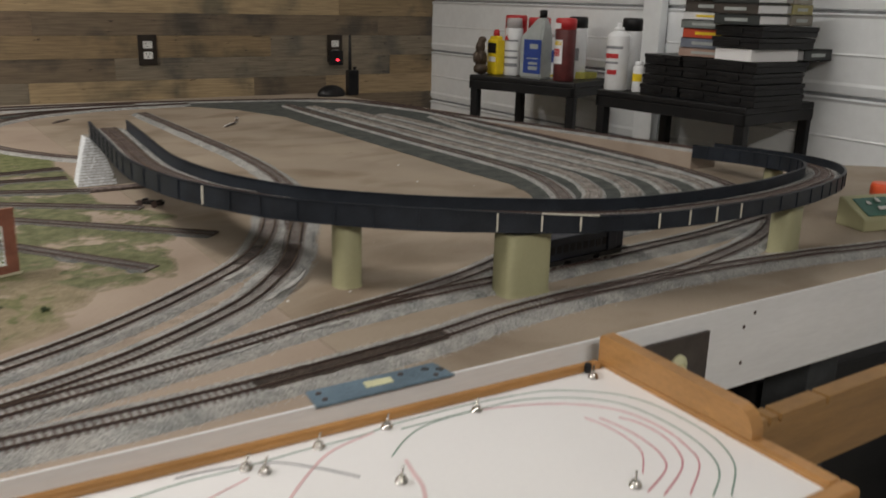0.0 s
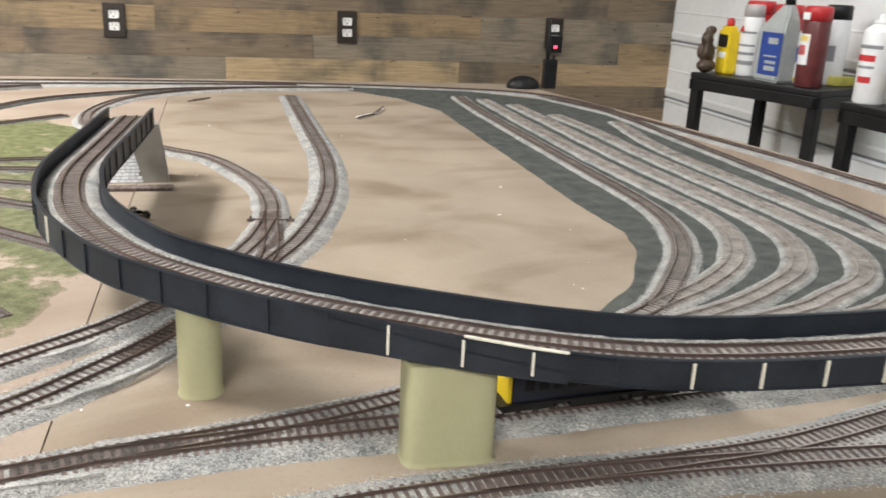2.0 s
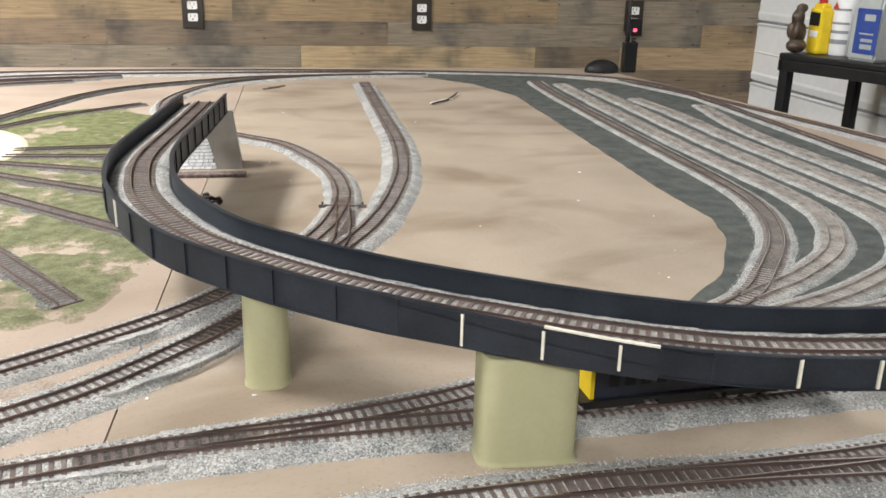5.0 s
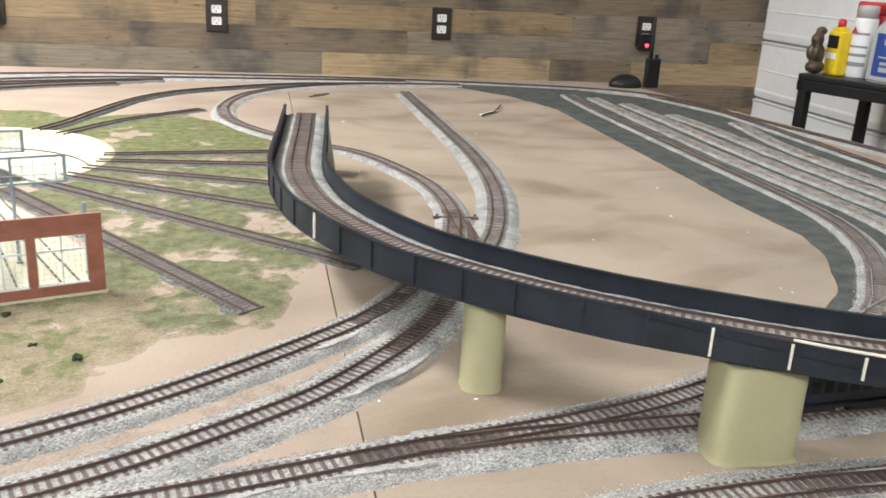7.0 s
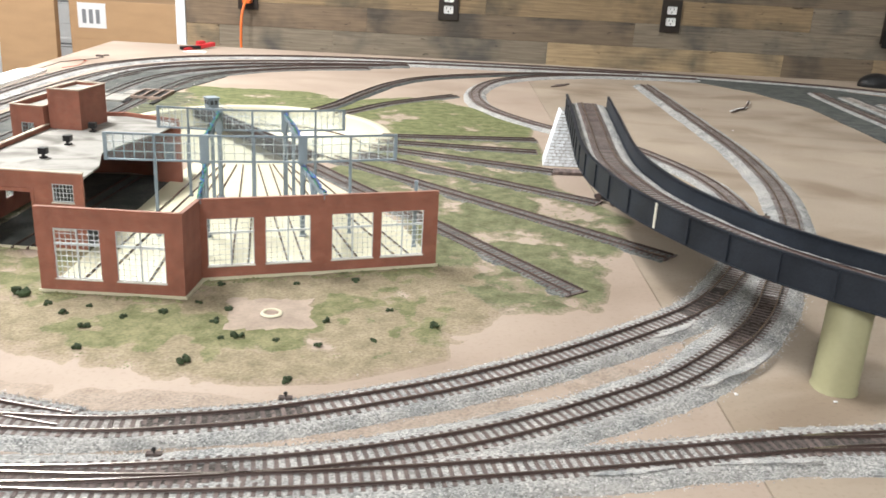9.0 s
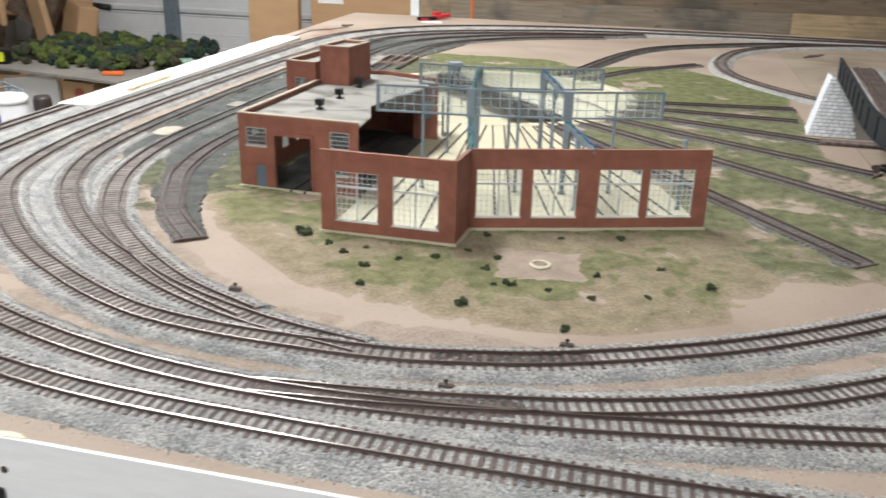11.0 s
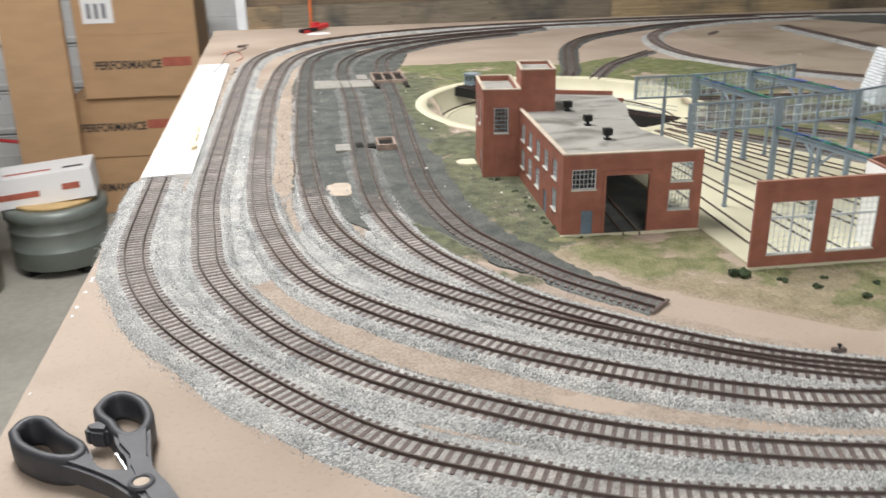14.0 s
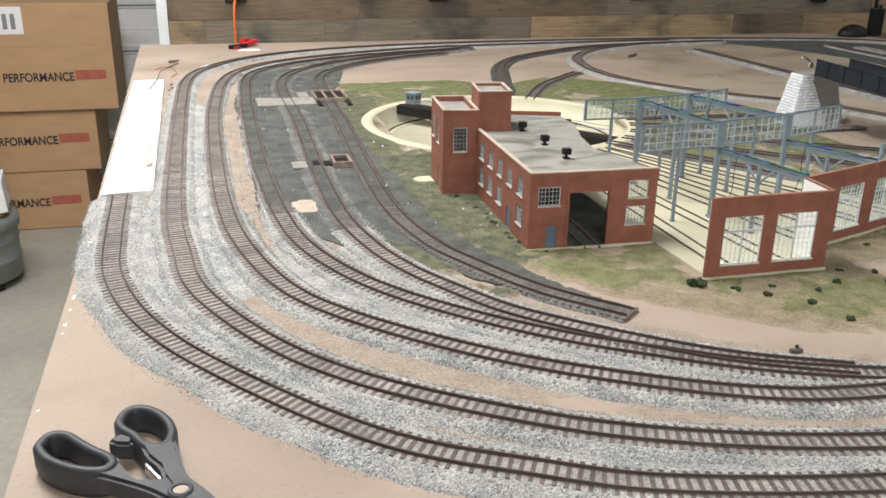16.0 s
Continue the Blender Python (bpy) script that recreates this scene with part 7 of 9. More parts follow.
for x0, y0, x1, y1, h in ((-0.006, -0.014, 0.016, -0.004, 0.005), (-0.020, 0.004, -0.010, 0.014, 0.004), (0.0, 0.006, 0.010, 0.018, 0.008), (0.022, -0.004, 0.032, 0.006, 0.006)):
    part("chip", boxes("chip", [(x0, y0, 0.0016, x1, y1, h)], M_CHROME, 0.0005), pc, "pale electronic part")
tagged(part("orange_reel", lathe("orange_reel", [(0.018, 0), (0.02, 0.004), (0.02, 0.05), (0.018, 0.055)], material("orange_red_plastic", (0.75, 0.10, 0.03), 0.4, var=0.1), 24), m=pose(1.985, 1.165, 0.0004)), "small orange-red plastic reel by the circuit box", "reel")
M_RED_WIRE = material("dull_red_wire", (0.42, 0.09, 0.05), 0.5, var=0.1)
sw = thing("wire_scraps", "thin dark and red wire offcuts beside the foam strip", "wire")
part("dark_wire", tube("dark_wire", [(-0.172, 2.890, 0.0016), (-0.196, 2.805, 0.004), (-0.208, 2.720, 0.0105), (-0.212, 2.600, 0.0092), (-0.222, 2.500, 0.0090)], 0.0009, M_BLACK, 6), sw, "thin black wire")
part("red_wire", tube("red_wire", [(-0.224, 2.790, 0.0016), (-0.208, 2.828, 0.0030), (-0.186, 2.815, 0.0016), (-0.174, 2.730, 0.0020), (-0.186, 2.670, 0.0040)], 0.0009, M_RED_WIRE, 6), sw, "thin red wire")
for k, (x, y, s) in enumerate(((-0.187, 2.905, 0.009), (-0.178, 2.925, 0.006), (-0.183, 2.585, 0.004), (-0.180, 2.540, 0.005), (-0.186, 2.520, 0.003), (-0.182, 2.460, 0.004), (-0.179, 2.425, 0.003), (-0.122, 2.016, 0.004), (-0.060, 1.790, 0.0025), (0.005, 1.800, 0.002), (-0.115, 1.915, 0.002))):
    tagged(part("dark_crumb", boxes("dark_crumb", [(-s, -s * 0.5, 0, s, s * 0.5, s * 0.5)], M_TIE, s * 0.15), m=pose(x, y, 0.0012 if x < -0.1 else 0.003, 0, 0, 40 * k)), "dark crumb of scrap lying on the table", "crumb", "dark crumbs on the table")
bogie = thing("wheel_truck", "black model wheel truck lying in the shade of the bridge", "wheel truck", (0.930, 1.781, 0.0004))
bogie.rotation_euler[2] = radians(-52)
for y in (-0.0085, 0.0065):
    part("side_frame", boxes("side_frame", [(-0.022, y, 0.004, 0.022, y + 0.002, 0.0085), (-0.018, y, 0.0025, -0.010, y + 0.002, 0.0100), (0.010, y, 0.0025, 0.018, y + 0.002, 0.0100)], M_BLACK, 0.0004), bogie)
part("bolster", boxes("bolster", [(-0.004, -0.0065, 0.005, 0.004, 0.0065, 0.0095)], M_BLACK, 0.0005), bogie)
for x in (-0.014, 0.014):
    part("wheel_set", lathe("wheel_set", [(0.0055, -0.0095), (0.0055, -0.0075), (0.0015, -0.0075), (0.0015, 0.0075), (0.0055, 0.0075), (0.0055, 0.0095)], M_RUST, 18), bogie, m=pose(x, 0, 0.0056, 90))
# table-edge chipped paint where the white board meets the top
tagged(part("bare_edge_chip", ragged_patch("bare_edge_chip", [(0.240, 0.9975), (0.262, 1.0025), (0.285, 1.0035), (0.298, 1.000), (0.27, 0.997)], 0.0009, material("raw_cream_wood", (0.72, 0.66, 0.50), 0.7, var=0.1), 31, 0.006, 0.0008)), "chip of bare wood at the table edge", "edge chip")


def ballast_crust(line, seed, width=0.007, z=0.0066):
    """A lifted, broken shelf of glued ballast along the track's shoulder."""
    rr = random.Random(seed)
    c = curve_points(line, 0.003)
    vs, fs = [], []
    for k, (p, s) in enumerate(zip(c, sides(c))):
        w = width * (0.25 + 0.75 * math.sin(math.pi * (k + 0.4) / len(c))) * rr.uniform(0.7, 1.15)
        top = z + rr.uniform(-0.0003, 0.0005)
        vs += [p + s * w * 0.8 + Vector((0, 0, top - 0.001)), p + Vector((0, 0, top)), p - s * w * 0.35 + Vector((0, 0, top - 0.0004)), p - s * w * 0.25 + Vector((0, 0, top - 0.0028))]
    for k in range(len(c) - 1):
        fs += [(4 * k + j, 4 * k + 4 + j, 4 * k + 5 + j, 4 * k + 1 + j) for j in range(3)]
    return tagged(part("ballast_crust", mesh("ballast_crust", vs, fs, M_CRUST)), "lifted crust of glued pale ballast beside the track", "ballast crust", "broken ballast crusts")


M_CRUST = gravel("pale_ballast_crust", [(0.33, 0.33, 0.33), (0.50, 0.50, 0.49), (0.62, 0.61, 0.59)], 0.0011, 0.5)
for n, line in enumerate(([(0.888, 1.335), (0.906, 1.346), (0.916, 1.357), (0.928, 1.364)], [(0.905, 1.246), (0.920, 1.254), (0.933, 1.267), (0.953, 1.281), (0.977, 1.304), (0.998, 1.332)], [(0.945, 1.391), (0.958, 1.402), (0.972, 1.414)], [(0.885, 1.137), (0.914, 1.143), (0.933, 1.145), (0.965, 1.148)], [(0.895, 1.348), (0.918, 1.355), (0.938, 1.379)], [(0.80, 1.118), (0.83, 1.124), (0.86, 1.132)])):
    ballast_crust(line, n)
# throw bar of the far turnout
tagged(part("throw_bar", boxes("throw_bar", [(-0.026, -0.0016, 0.0052, 0.026, 0.0016, 0.0068)], M_TIE, 0.0003), m=pose(1.100, 1.738, 0, 0, 0, -6)), "dark throw bar across the far turnout", "throw bar")

rr = random.Random(41)
for k in range(16):
    y = rr.uniform(1.0, 1.72)
    w = rr.uniform(0.0005, 0.0016)
    tagged(part("paint_chip", prism("paint_chip", [(-w, -w * 1.6), (w * 0.8, -w), (w, w * 1.4), (-w, w * 1.9)], -0.0004, 0.0007, M_PAPER), m=pose(-0.2448, y, 0.0, 0, 0, rr.uniform(-25, 25))), "white chipped paint spot at the table edge", "paint chip", "paint chips along the table edge")


# loose stones along the edges of the ballast, and debris on the yard
def island_material(name, colors):
    m = bpy.data.materials.new(name)
    m.use_nodes = True
    N, K = m.node_tree.nodes, m.node_tree.links
    g, r = N.new("ShaderNodeNewGeometry"), N.new("ShaderNodeValToRGB")
    while len(r.color_ramp.elements) < len(colors):
        r.color_ramp.elements.new(0.5)
    for n, c in enumerate(colors):
        r.color_ramp.elements[n].position = n / (len(colors) - 1)
        r.color_ramp.elements[n].color = (*c, 1)
    K.new(g.outputs["Random Per Island"], r.inputs["Fac"])
    K.new(r.outputs["Color"], N["Principled BSDF"].inputs["Base Color"])
    N["Principled BSDF"].inputs["Roughness"].default_value = 0.9
    return m


def grain_at(vs, fs, x, y, z, s, rr):
    k, a = len(vs), rr.uniform(0, 6.28)
    for j in range(4):
        b = a + j * math.pi / 2 + rr.uniform(-0.3, 0.3)
        vs.append((x + s * math.cos(b), y + s * math.sin(b), z - 0.0004))
    vs.append((x + rr.uniform(-s, s) * 0.3, y + rr.uniform(-s, s) * 0.3, z + s * rr.uniform(0.7, 1.3)))
    fs += [(k, k + 1, k + 4), (k + 1, k + 2, k + 4), (k + 2, k + 3, k + 4), (k + 3, k, k + 4)]


M_LOOSE = island_material("loose_ballast_stones", [(0.17, 0.176, 0.18), (0.36, 0.366, 0.365), (0.47, 0.47, 0.462), (0.72, 0.715, 0.70)])
M_ASHES = island_material("loose_ash", [(0.05, 0.053, 0.052), (0.13, 0.135, 0.13), (0.22, 0.22, 0.21)])
for name, ctrl, half, crown, span in (("T1", T1, 0.033, 0.0055, 2100), ("T2", T2[12:34], 0.028, 0.0055, 2100), ("T3", T3[10:28], 0.027, 0.0055, 1900), ("T4", T4[8:], 0.027, 0.0045, 1300), ("T5", T5[7:], 0.027, 0.0045, 1300), ("B1", B1[:13], 0.032, 0.0055, 1300)):
    rr = random.Random(len(ctrl) * 7 + int(half * 1e4))
    pts = curve_points(ctrl, 0.004)
    sd = sides(pts)
    vs, fs = [], []
    per = 30
    for p, s in zip(pts, sd):
        for _ in range(per):
            e = abs(rr.gauss(0, 1))
            out = rr.uniform(0.018, half) if rr.random() < 0.80 else half + min(0.009, e * 0.0022)
            o = out * rr.choice((-1, 1))
            q = p + s * o
            z = max(0.0, crown * (half - out) / (half - 0.018))
            grain_at(vs, fs, q.x + rr.uniform(-0.002, 0.002), q.y + rr.uniform(-0.002, 0.002), z, rr.uniform(0.00035, 0.0009), rr)
    tagged(part("loose_ballast", mesh("loose_ballast", vs, fs, M_LOOSE)), "loose grey ballast stones scattered along the track", "ballast stones", kind="stuff")
rr = random.Random(91)
vs, fs = [], []
for k in range(5200):
    y = rr.uniform(1.50, 2.65)
    q = rr.uniform(-0.085, 0.15) + max(0, 1.66 - y) * rr.uniform(0.2, 0.75)
    grain_at(vs, fs, q, y, 0.0022, rr.uniform(0.0003, 0.0009), rr)
tagged(part("loose_ash", mesh("loose_ash", vs, fs, M_ASHES)), "loose dark ash over the service yard", "ash", kind="stuff")
vs, fs = [], []
for k in range(150):
    y = rr.uniform(1.55, 2.6)
    grain_at(vs, fs, rr.uniform(-0.21, 0.20), y, 0.0045, rr.uniform(0.0006, 0.0018), rr)
for k in range(60):
    grain_at(vs, fs, rr.uniform(0.5, 1.5), rr.uniform(1.02, 2.6), 0.0004, rr.uniform(0.0004, 0.0012), rr)
tagged(part("debris", mesh("debris", vs, fs, island_material("pale_debris", [(0.22, 0.17, 0.12), (0.5, 0.46, 0.4), (0.8, 0.8, 0.78)]))), "pale specks of debris on the yard and board", "debris", kind="stuff")

# ---- the black tables by the steel wall and what stands on them ----
def side_table(x, y, depth, length, turn, top, label):
    t = thing("side_table", label, "table", (x, y, FLOOR), "black side tables")
    t.rotation_euler[2] = radians(turn)
    hx, hy, h = depth / 2, length / 2, top - FLOOR
    part("tabletop", boxes("tabletop", [(-hx, -hy, h - 0.018, hx, hy, h)], M_BLACK, 0.004), t)
    part("apron", boxes("apron", [(-hx, -hy, h - 0.048, hx, -hy + 0.018, h - 0.018), (-hx, hy - 0.018, h - 0.048, hx, hy, h - 0.018), (-hx, -hy, h - 0.048, -hx + 0.018, hy, h - 0.018), (hx - 0.018, -hy, h - 0.048, hx, hy, h - 0.018)], M_BLACK, 0.002), t)
    for sx in (-1, 1):
        for sy in (-1, 1):
            part("leg", boxes("leg", [(sx * (hx - 0.018) - 0.0145, sy * (hy - 0.018) - 0.0145, 0, sx * (hx - 0.018) + 0.0145, sy * (hy - 0.018) + 0.0145, h - 0.02)], M_BLACK, 0.004), t)
    part("lower_shelf", boxes("lower_shelf", [(-hx + 0.02, -hy + 0.02, 0.30, hx - 0.02, hy - 0.02, 0.318)], M_BLACK, 0.003), t)
    return t


TA, TB = 0.082, 0.088
side_table(2.600, 2.792, 0.34, 0.42, 20, TA, "black plastic side table holding cans and bottles")
side_table(2.588, 2.074, 0.335, 0.515, 4, TB, "black plastic side table stacked with cases and books")

M_CANW = material("white_can_label", (0.78, 0.79, 0.80), 0.35, var=0.04)
M_RED = material("red_plastic", (0.52, 0.03, 0.035), 0.4, var=0.12)
M_BLUELBL = material("blue_label", (0.03, 0.07, 0.30), 0.4, var=0.12)
M_GREYJUG = material("grey_plastic_jug", (0.40, 0.43, 0.42), 0.45, var=0.08)
M_BROWN = material("dark_bronze", (0.085, 0.06, 0.042), 0.45, 0.3, var=0.3, scale=60)
M_CLEAR = material("clear_grey_cap", (0.45, 0.42, 0.42), 0.3, var=0.1)


def wrap(r, z0, z1, a0, a1, mat, name="label_panel", n=14):
    """A printed panel wrapped on a round can."""
    vs = [(r * math.cos(math.radians(a0 + (a1 - a0) * k / n)), r * math.sin(math.radians(a0 + (a1 - a0) * k / n)), z) for z in (z0, z1) for k in range(n + 1)]
    return mesh(name, vs, [(k, k + 1, n + 2 + k, n + 1 + k) for k in range(n)], mat, True)


def spray_can(x, y, z, r, h, label, body, cap, stripes, cap_r=None, nozzle=False):
    c = thing("spray_can", label, "can", (x, y, z), "cans and bottles on the side tables")
    part("can_body", lathe("can_body", [(r * 0.94, 0), (r, 0.004), (r, h * 0.80), (r * 0.97, h * 0.82), (r * 0.55, h * 0.87), (r * 0.5, h * 0.885)], body, 28), c)
    k = cap_r or r * 0.9
    if nozzle:
        part("nozzle", lathe("nozzle", [(r * 0.5, h * 0.88), (r * 0.45, h * 0.93), (r * 0.2, h * 0.94), (r * 0.2, h)], M_CANW, 16), c, "white spray nozzle")
    else:
        part("cap", lathe("cap", [(k, h * 0.82), (k, h * 0.97), (k * 0.9, h)], cap, 24), c, "spray cap")
    for z0, z1, a0, a1, mat in stripes:
        part("label_panel", wrap(r + 0.0006, h * z0, h * z1, a0, a1, mat), c, "printed label panel")
    return c


INK = INKS["grey"]
statue = bmesh.new()
for (cx, cy, cz), s in (((0, 0, 0.02), (0.030, 0.026, 0.02)), ((0, 0, 0.055), (0.024, 0.021, 0.034)), ((-0.006, 0, 0.095), (0.019, 0.017, 0.024)), ((-0.016, 0, 0.098), (0.012, 0.010, 0.009)), ((0.004, 0, 0.120), (0.017, 0.015, 0.013)), ((-0.015, 0.012, 0.06), (0.012, 0.010, 0.022)), ((-0.015, -0.012, 0.06), (0.012, 0.010, 0.022))):
    bmesh.ops.create_icosphere(statue, subdivisions=2, radius=1, matrix=Matrix.LocRotScale((cx, cy, cz), None, s))
st = part("figurine", done(statue, "figurine", M_BROWN, True), m=pose(2.405, 2.915, TA, 0, 0, 15))
skin = st.modifiers.new("skin", "REMESH")
skin.mode, skin.voxel_size, skin.use_smooth_shade = "VOXEL", 0.0035, True
tagged(st, "small dark bronze seated figurine on the black table", "figurine")
yb = thing("yellow_bottle", "yellow oblong bottle with a dark printed label", "bottle", (2.462, 2.905, TA), "cans and bottles on the side tables")
part("bottle_body", boxes("bottle_body", [(-0.018, -0.030, 0, 0.018, 0.030, 0.122)], M_YELLOW, 0.008), yb)
part("shoulder", boxes("shoulder", [(-0.013, -0.022, 0.116, 0.013, 0.022, 0.134)], M_YELLOW, 0.006), yb)
part("cap", lathe("cap", [(0.011, 0.131), (0.011, 0.150), (0.006, 0.156)], M_RED, 16), yb, "red cap")
part("label_panel", boxes("label_panel", [(-0.0188, -0.024, 0.075, -0.018, 0.024, 0.110)], M_BLACK, 0.0003), yb, "dark oval label")
part("label_panel", boxes("label_panel", [(-0.0188, -0.022, 0.045, -0.018, 0.018, 0.062)], M_PAPER, 0.0003), yb, "pale label")
can = spray_can(2.505, 2.860, TA, 0.031, 0.196, "white spray can with a red triangle on its label", M_CANW, M_CLEAR, [(0.30, 0.34, 120, 260, INK), (0.42, 0.45, 120, 260, INK), (0.60, 0.63, 120, 260, INK), (0.16, 0.22, 120, 260, INK)])
part("triangle_mark", mesh("triangle_mark", [(-0.0322, 0.014, 0.122), (-0.0322, -0.014, 0.122), (-0.0322, 0.0, 0.140)], [(0, 1, 2)], M_RED), can, "red triangle mark")
jug = thing("oblong_jug", "grey oblong jug with a blue label and a black cap", "jug", (2.505, 2.735, TA), "cans and bottles on the side tables")
jug.rotation_euler[2] = radians(8)
bm = bmesh.new()
for z, hx, hy, ox in ((0, 0.03, 0.050, 0), (0.135, 0.03, 0.050, 0), (0.175, 0.022, 0.030, -0.018), (0.205, 0.012, 0.013, -0.026)):
    ring = [bm.verts.new((sx * hx, sy * hy + ox, z)) for sx, sy in ((-1, -1), (1, -1), (1, 1), (-1, 1))]
    if z:
        for k in range(4):
            bm.faces.new((last[k], last[(k + 1) % 4], ring[(k + 1) % 4], ring[k]))
    else:
        bm.faces.new(ring[::-1])
    last = ring
bm.faces.new(last)
bmesh.ops.bevel(bm, geom=bm.edges[:], offset=0.006, segments=3, affect="EDGES")
part("jug_body", done(bm, "jug_body", M_GREYJUG), jug)
part("cap", lathe("cap", [(0.013, 0.203), (0.013, 0.224), (0.011, 0.227)], M_BLACK, 18), jug, "black cap", pose(0, -0.026, 0))
part("label_panel", boxes("label_panel", [(-0.0312, -0.050, 0.018, -0.030, 0.028, 0.130)], M_BLUELBL), jug, "blue label")
for y1, z0, z1 in ((0.0, 0.100, 0.116), (0.004, 0.030, 0.042), (0.004, 0.048, 0.056), (0.012, 0.066, 0.070)):
    part("label_text", boxes("label_text", [(-0.0318, -0.036, z0, -0.0311, y1, z1)], M_GREYJUG), jug, "pale printed bar")
spray_can(2.560, 2.690, TA, 0.024, 0.162, "white and blue tall bottle", M_CANW, M_CANW, [(0.35, 0.6, 130, 230, M_BLUELBL), (0.05, 0.1, 120, 240, M_YELLOW)], 0.014)
wd = spray_can(2.535, 2.622, TA, 0.0345, 0.204, "dark maroon spray can with white and yellow label and red cap", material("maroon_print", (0.13, 0.03, 0.03), 0.4, var=0.3, scale=30), M_RED, [(0.28, 0.66, 135, 215, M_CANW), (0.57, 0.64, 140, 210, M_YELLOW), (0.40, 0.52, 150, 200, M_RED)], 0.0350)
part("cap_label", boxes("cap_label", [(-0.0365, -0.014, 0.170, -0.0343, 0.012, 0.188)], M_PAPER), wd, "white sticker")
for x, y, r, h, body, cap in ((2.580, 2.945, 0.040, 0.205, M_RED, M_RED), (2.610, 2.850, 0.040, 0.200, M_RED, M_RED), (2.645, 2.685, 0.033, 0.208, M_CANW, M_BLACK)):
    spray_can(x, y, TA, r, h, "can with a bright cap standing at the back of the table", body, cap, [(0.3, 0.5, 120, 240, INK)], r)
bag = part("paper_packet", ragged_patch("paper_packet", [(-0.06, -0.05), (0.05, -0.06), (0.07, 0.03), (-0.03, 0.06)], 0.022, material("yellow_paper", (0.62, 0.57, 0.12), 0.6, var=0.15, scale=30), 6, 0.02, 0.004), m=pose(2.665, 2.705, TA, 0, 3, 20))
tagged(bag, "crumpled yellow paper packet lying on the table", "packet")
sp = spray_can(2.446, 2.285, TB, 0.033, 0.194, "white spray paint can with red and yellow label and open nozzle", M_CANW, M_CANW, [(0.62, 0.66, 110, 250, INK), (0.48, 0.55, 140, 230, M_RED), (0.40, 0.43, 130, 230, INK), (0.24, 0.31, 170, 225, M_RED), (0.49, 0.54, 112, 138, M_YELLOW)], nozzle=True)
spray_can(2.508, 2.294, TB, 0.030, 0.208, "spray can with a black cap behind the white one", M_CANW, M_BLACK, [], 0.030)
spray_can(2.468, 2.216, TB, 0.017, 0.088, "small white bottle with a yellow band", M_CANW, M_CANW, [(0.35, 0.6, 100, 260, M_YELLOW)], 0.012)

rr = random.Random(21)


def flat_case(x, y, z, lx, ly, h, turn=0.0):
    c = thing("plastic_case", "flat black plastic storage case in a stack", "case", (x, y, z), "stacked black cases")
    c.rotation_euler[2] = radians(turn)
    part("tray", boxes("tray", [(-lx / 2, -ly / 2, 0, lx / 2, ly / 2, h * 0.55)], M_BLACK, 0.002), c)
    part("lid", boxes("lid", [(-lx / 2 - 0.002, -ly / 2 - 0.002, h * 0.56, lx / 2 + 0.002, ly / 2 + 0.002, h - 0.001)], M_BLACK, 0.002), c)
    part("latch", boxes("latch", [(-lx / 2 - 0.005, -0.016, h * 0.3, -lx / 2 - 0.001, 0.016, h * 0.8)], M_BLACK, 0.001), c)


for y, lx, ly, x in ((2.126, 0.16, 0.138, 2.545), (1.982, 0.16, 0.136, 2.540), (1.858, 0.21, 0.112, 2.560)):
    for lev in range(4):
        flat_case(x + rr.uniform(-0.008, 0.008), y + rr.uniform(-0.003, 0.003), TB + 0.0285 * lev, lx, ly * (0.94 if lev == 3 and ly > 0.137 else 1.0), 0.0280, rr.uniform(-1.5, 1.5))
for lev in range(2):
    flat_case(2.550 + 0.010 * lev, 1.862, TB + 0.146 + 0.0285 * lev, 0.215, 0.150, 0.0280, rr.uniform(-3, 3))
BOOK = [(0.055, 0.045, 0.038), (0.10, 0.30, 0.32), (0.55, 0.07, 0.03), (0.06, 0.10, 0.22), (0.40, 0.27, 0.22), (0.30, 0.27, 0.12), (0.03, 0.035, 0.035)]


def book(x, y, z, lx, ly, h, color, turn, label):
    b = thing("book", label, "book", (x, y, z), "stacked books")
    b.rotation_euler[2] = radians(turn)
    cm = material("book_cover", color, 0.5, var=0.15)
    part("cover", boxes("cover", [(-lx / 2, -ly / 2, 0, lx / 2, ly / 2, 0.003), (-lx / 2, -ly / 2, h - 0.003, lx / 2, ly / 2, h), (-lx / 2, -ly / 2, 0, -lx / 2 + 0.003, ly / 2, h)], cm, 0.0006), b)
    part("page_block", boxes("page_block", [(-lx / 2 + 0.0032, -ly / 2 + 0.004, 0.0032, lx / 2 - 0.005, ly / 2 - 0.004, h - 0.0032)], M_PAPER), b)
    part("spine_bar", boxes("spine_bar", [(-lx / 2 - 0.0006, -ly * 0.25, h * 0.35, -lx / 2 - 0.0001, ly * 0.25, h * 0.65)], M_YELLOW if color[0] > 0.5 else M_GREYJUG), b, "pale printed bar")


z = TB + 0.1145
for n, (h, c, lab) in enumerate(((0.022, BOOK[4], "pinkish cardboard-covered book in the stack"), (0.026, (0.17, 0.19, 0.24), "grey-blue book with a pale spine"), (0.025, BOOK[2], "bright red book with an orange band"), (0.022, (0.19, 0.21, 0.20), "grey-green book in the stack"), (0.020, (0.75, 0.75, 0.75), "white book lying on the stack"), (0.03, BOOK[0], "dark book on top of the stack"), (0.03, BOOK[6], "black book on top of the stack"))):
    book(2.545 + 0.005 * (n % 3), 1.990, z, 0.155, 0.165, h, c, rr.uniform(-6, 6), lab)
    z += h + 0.0005
lean = thing("book", "black folder leaning open across the two stacks", "book", (2.53, 1.915, TB + 0.232), "stacked books")
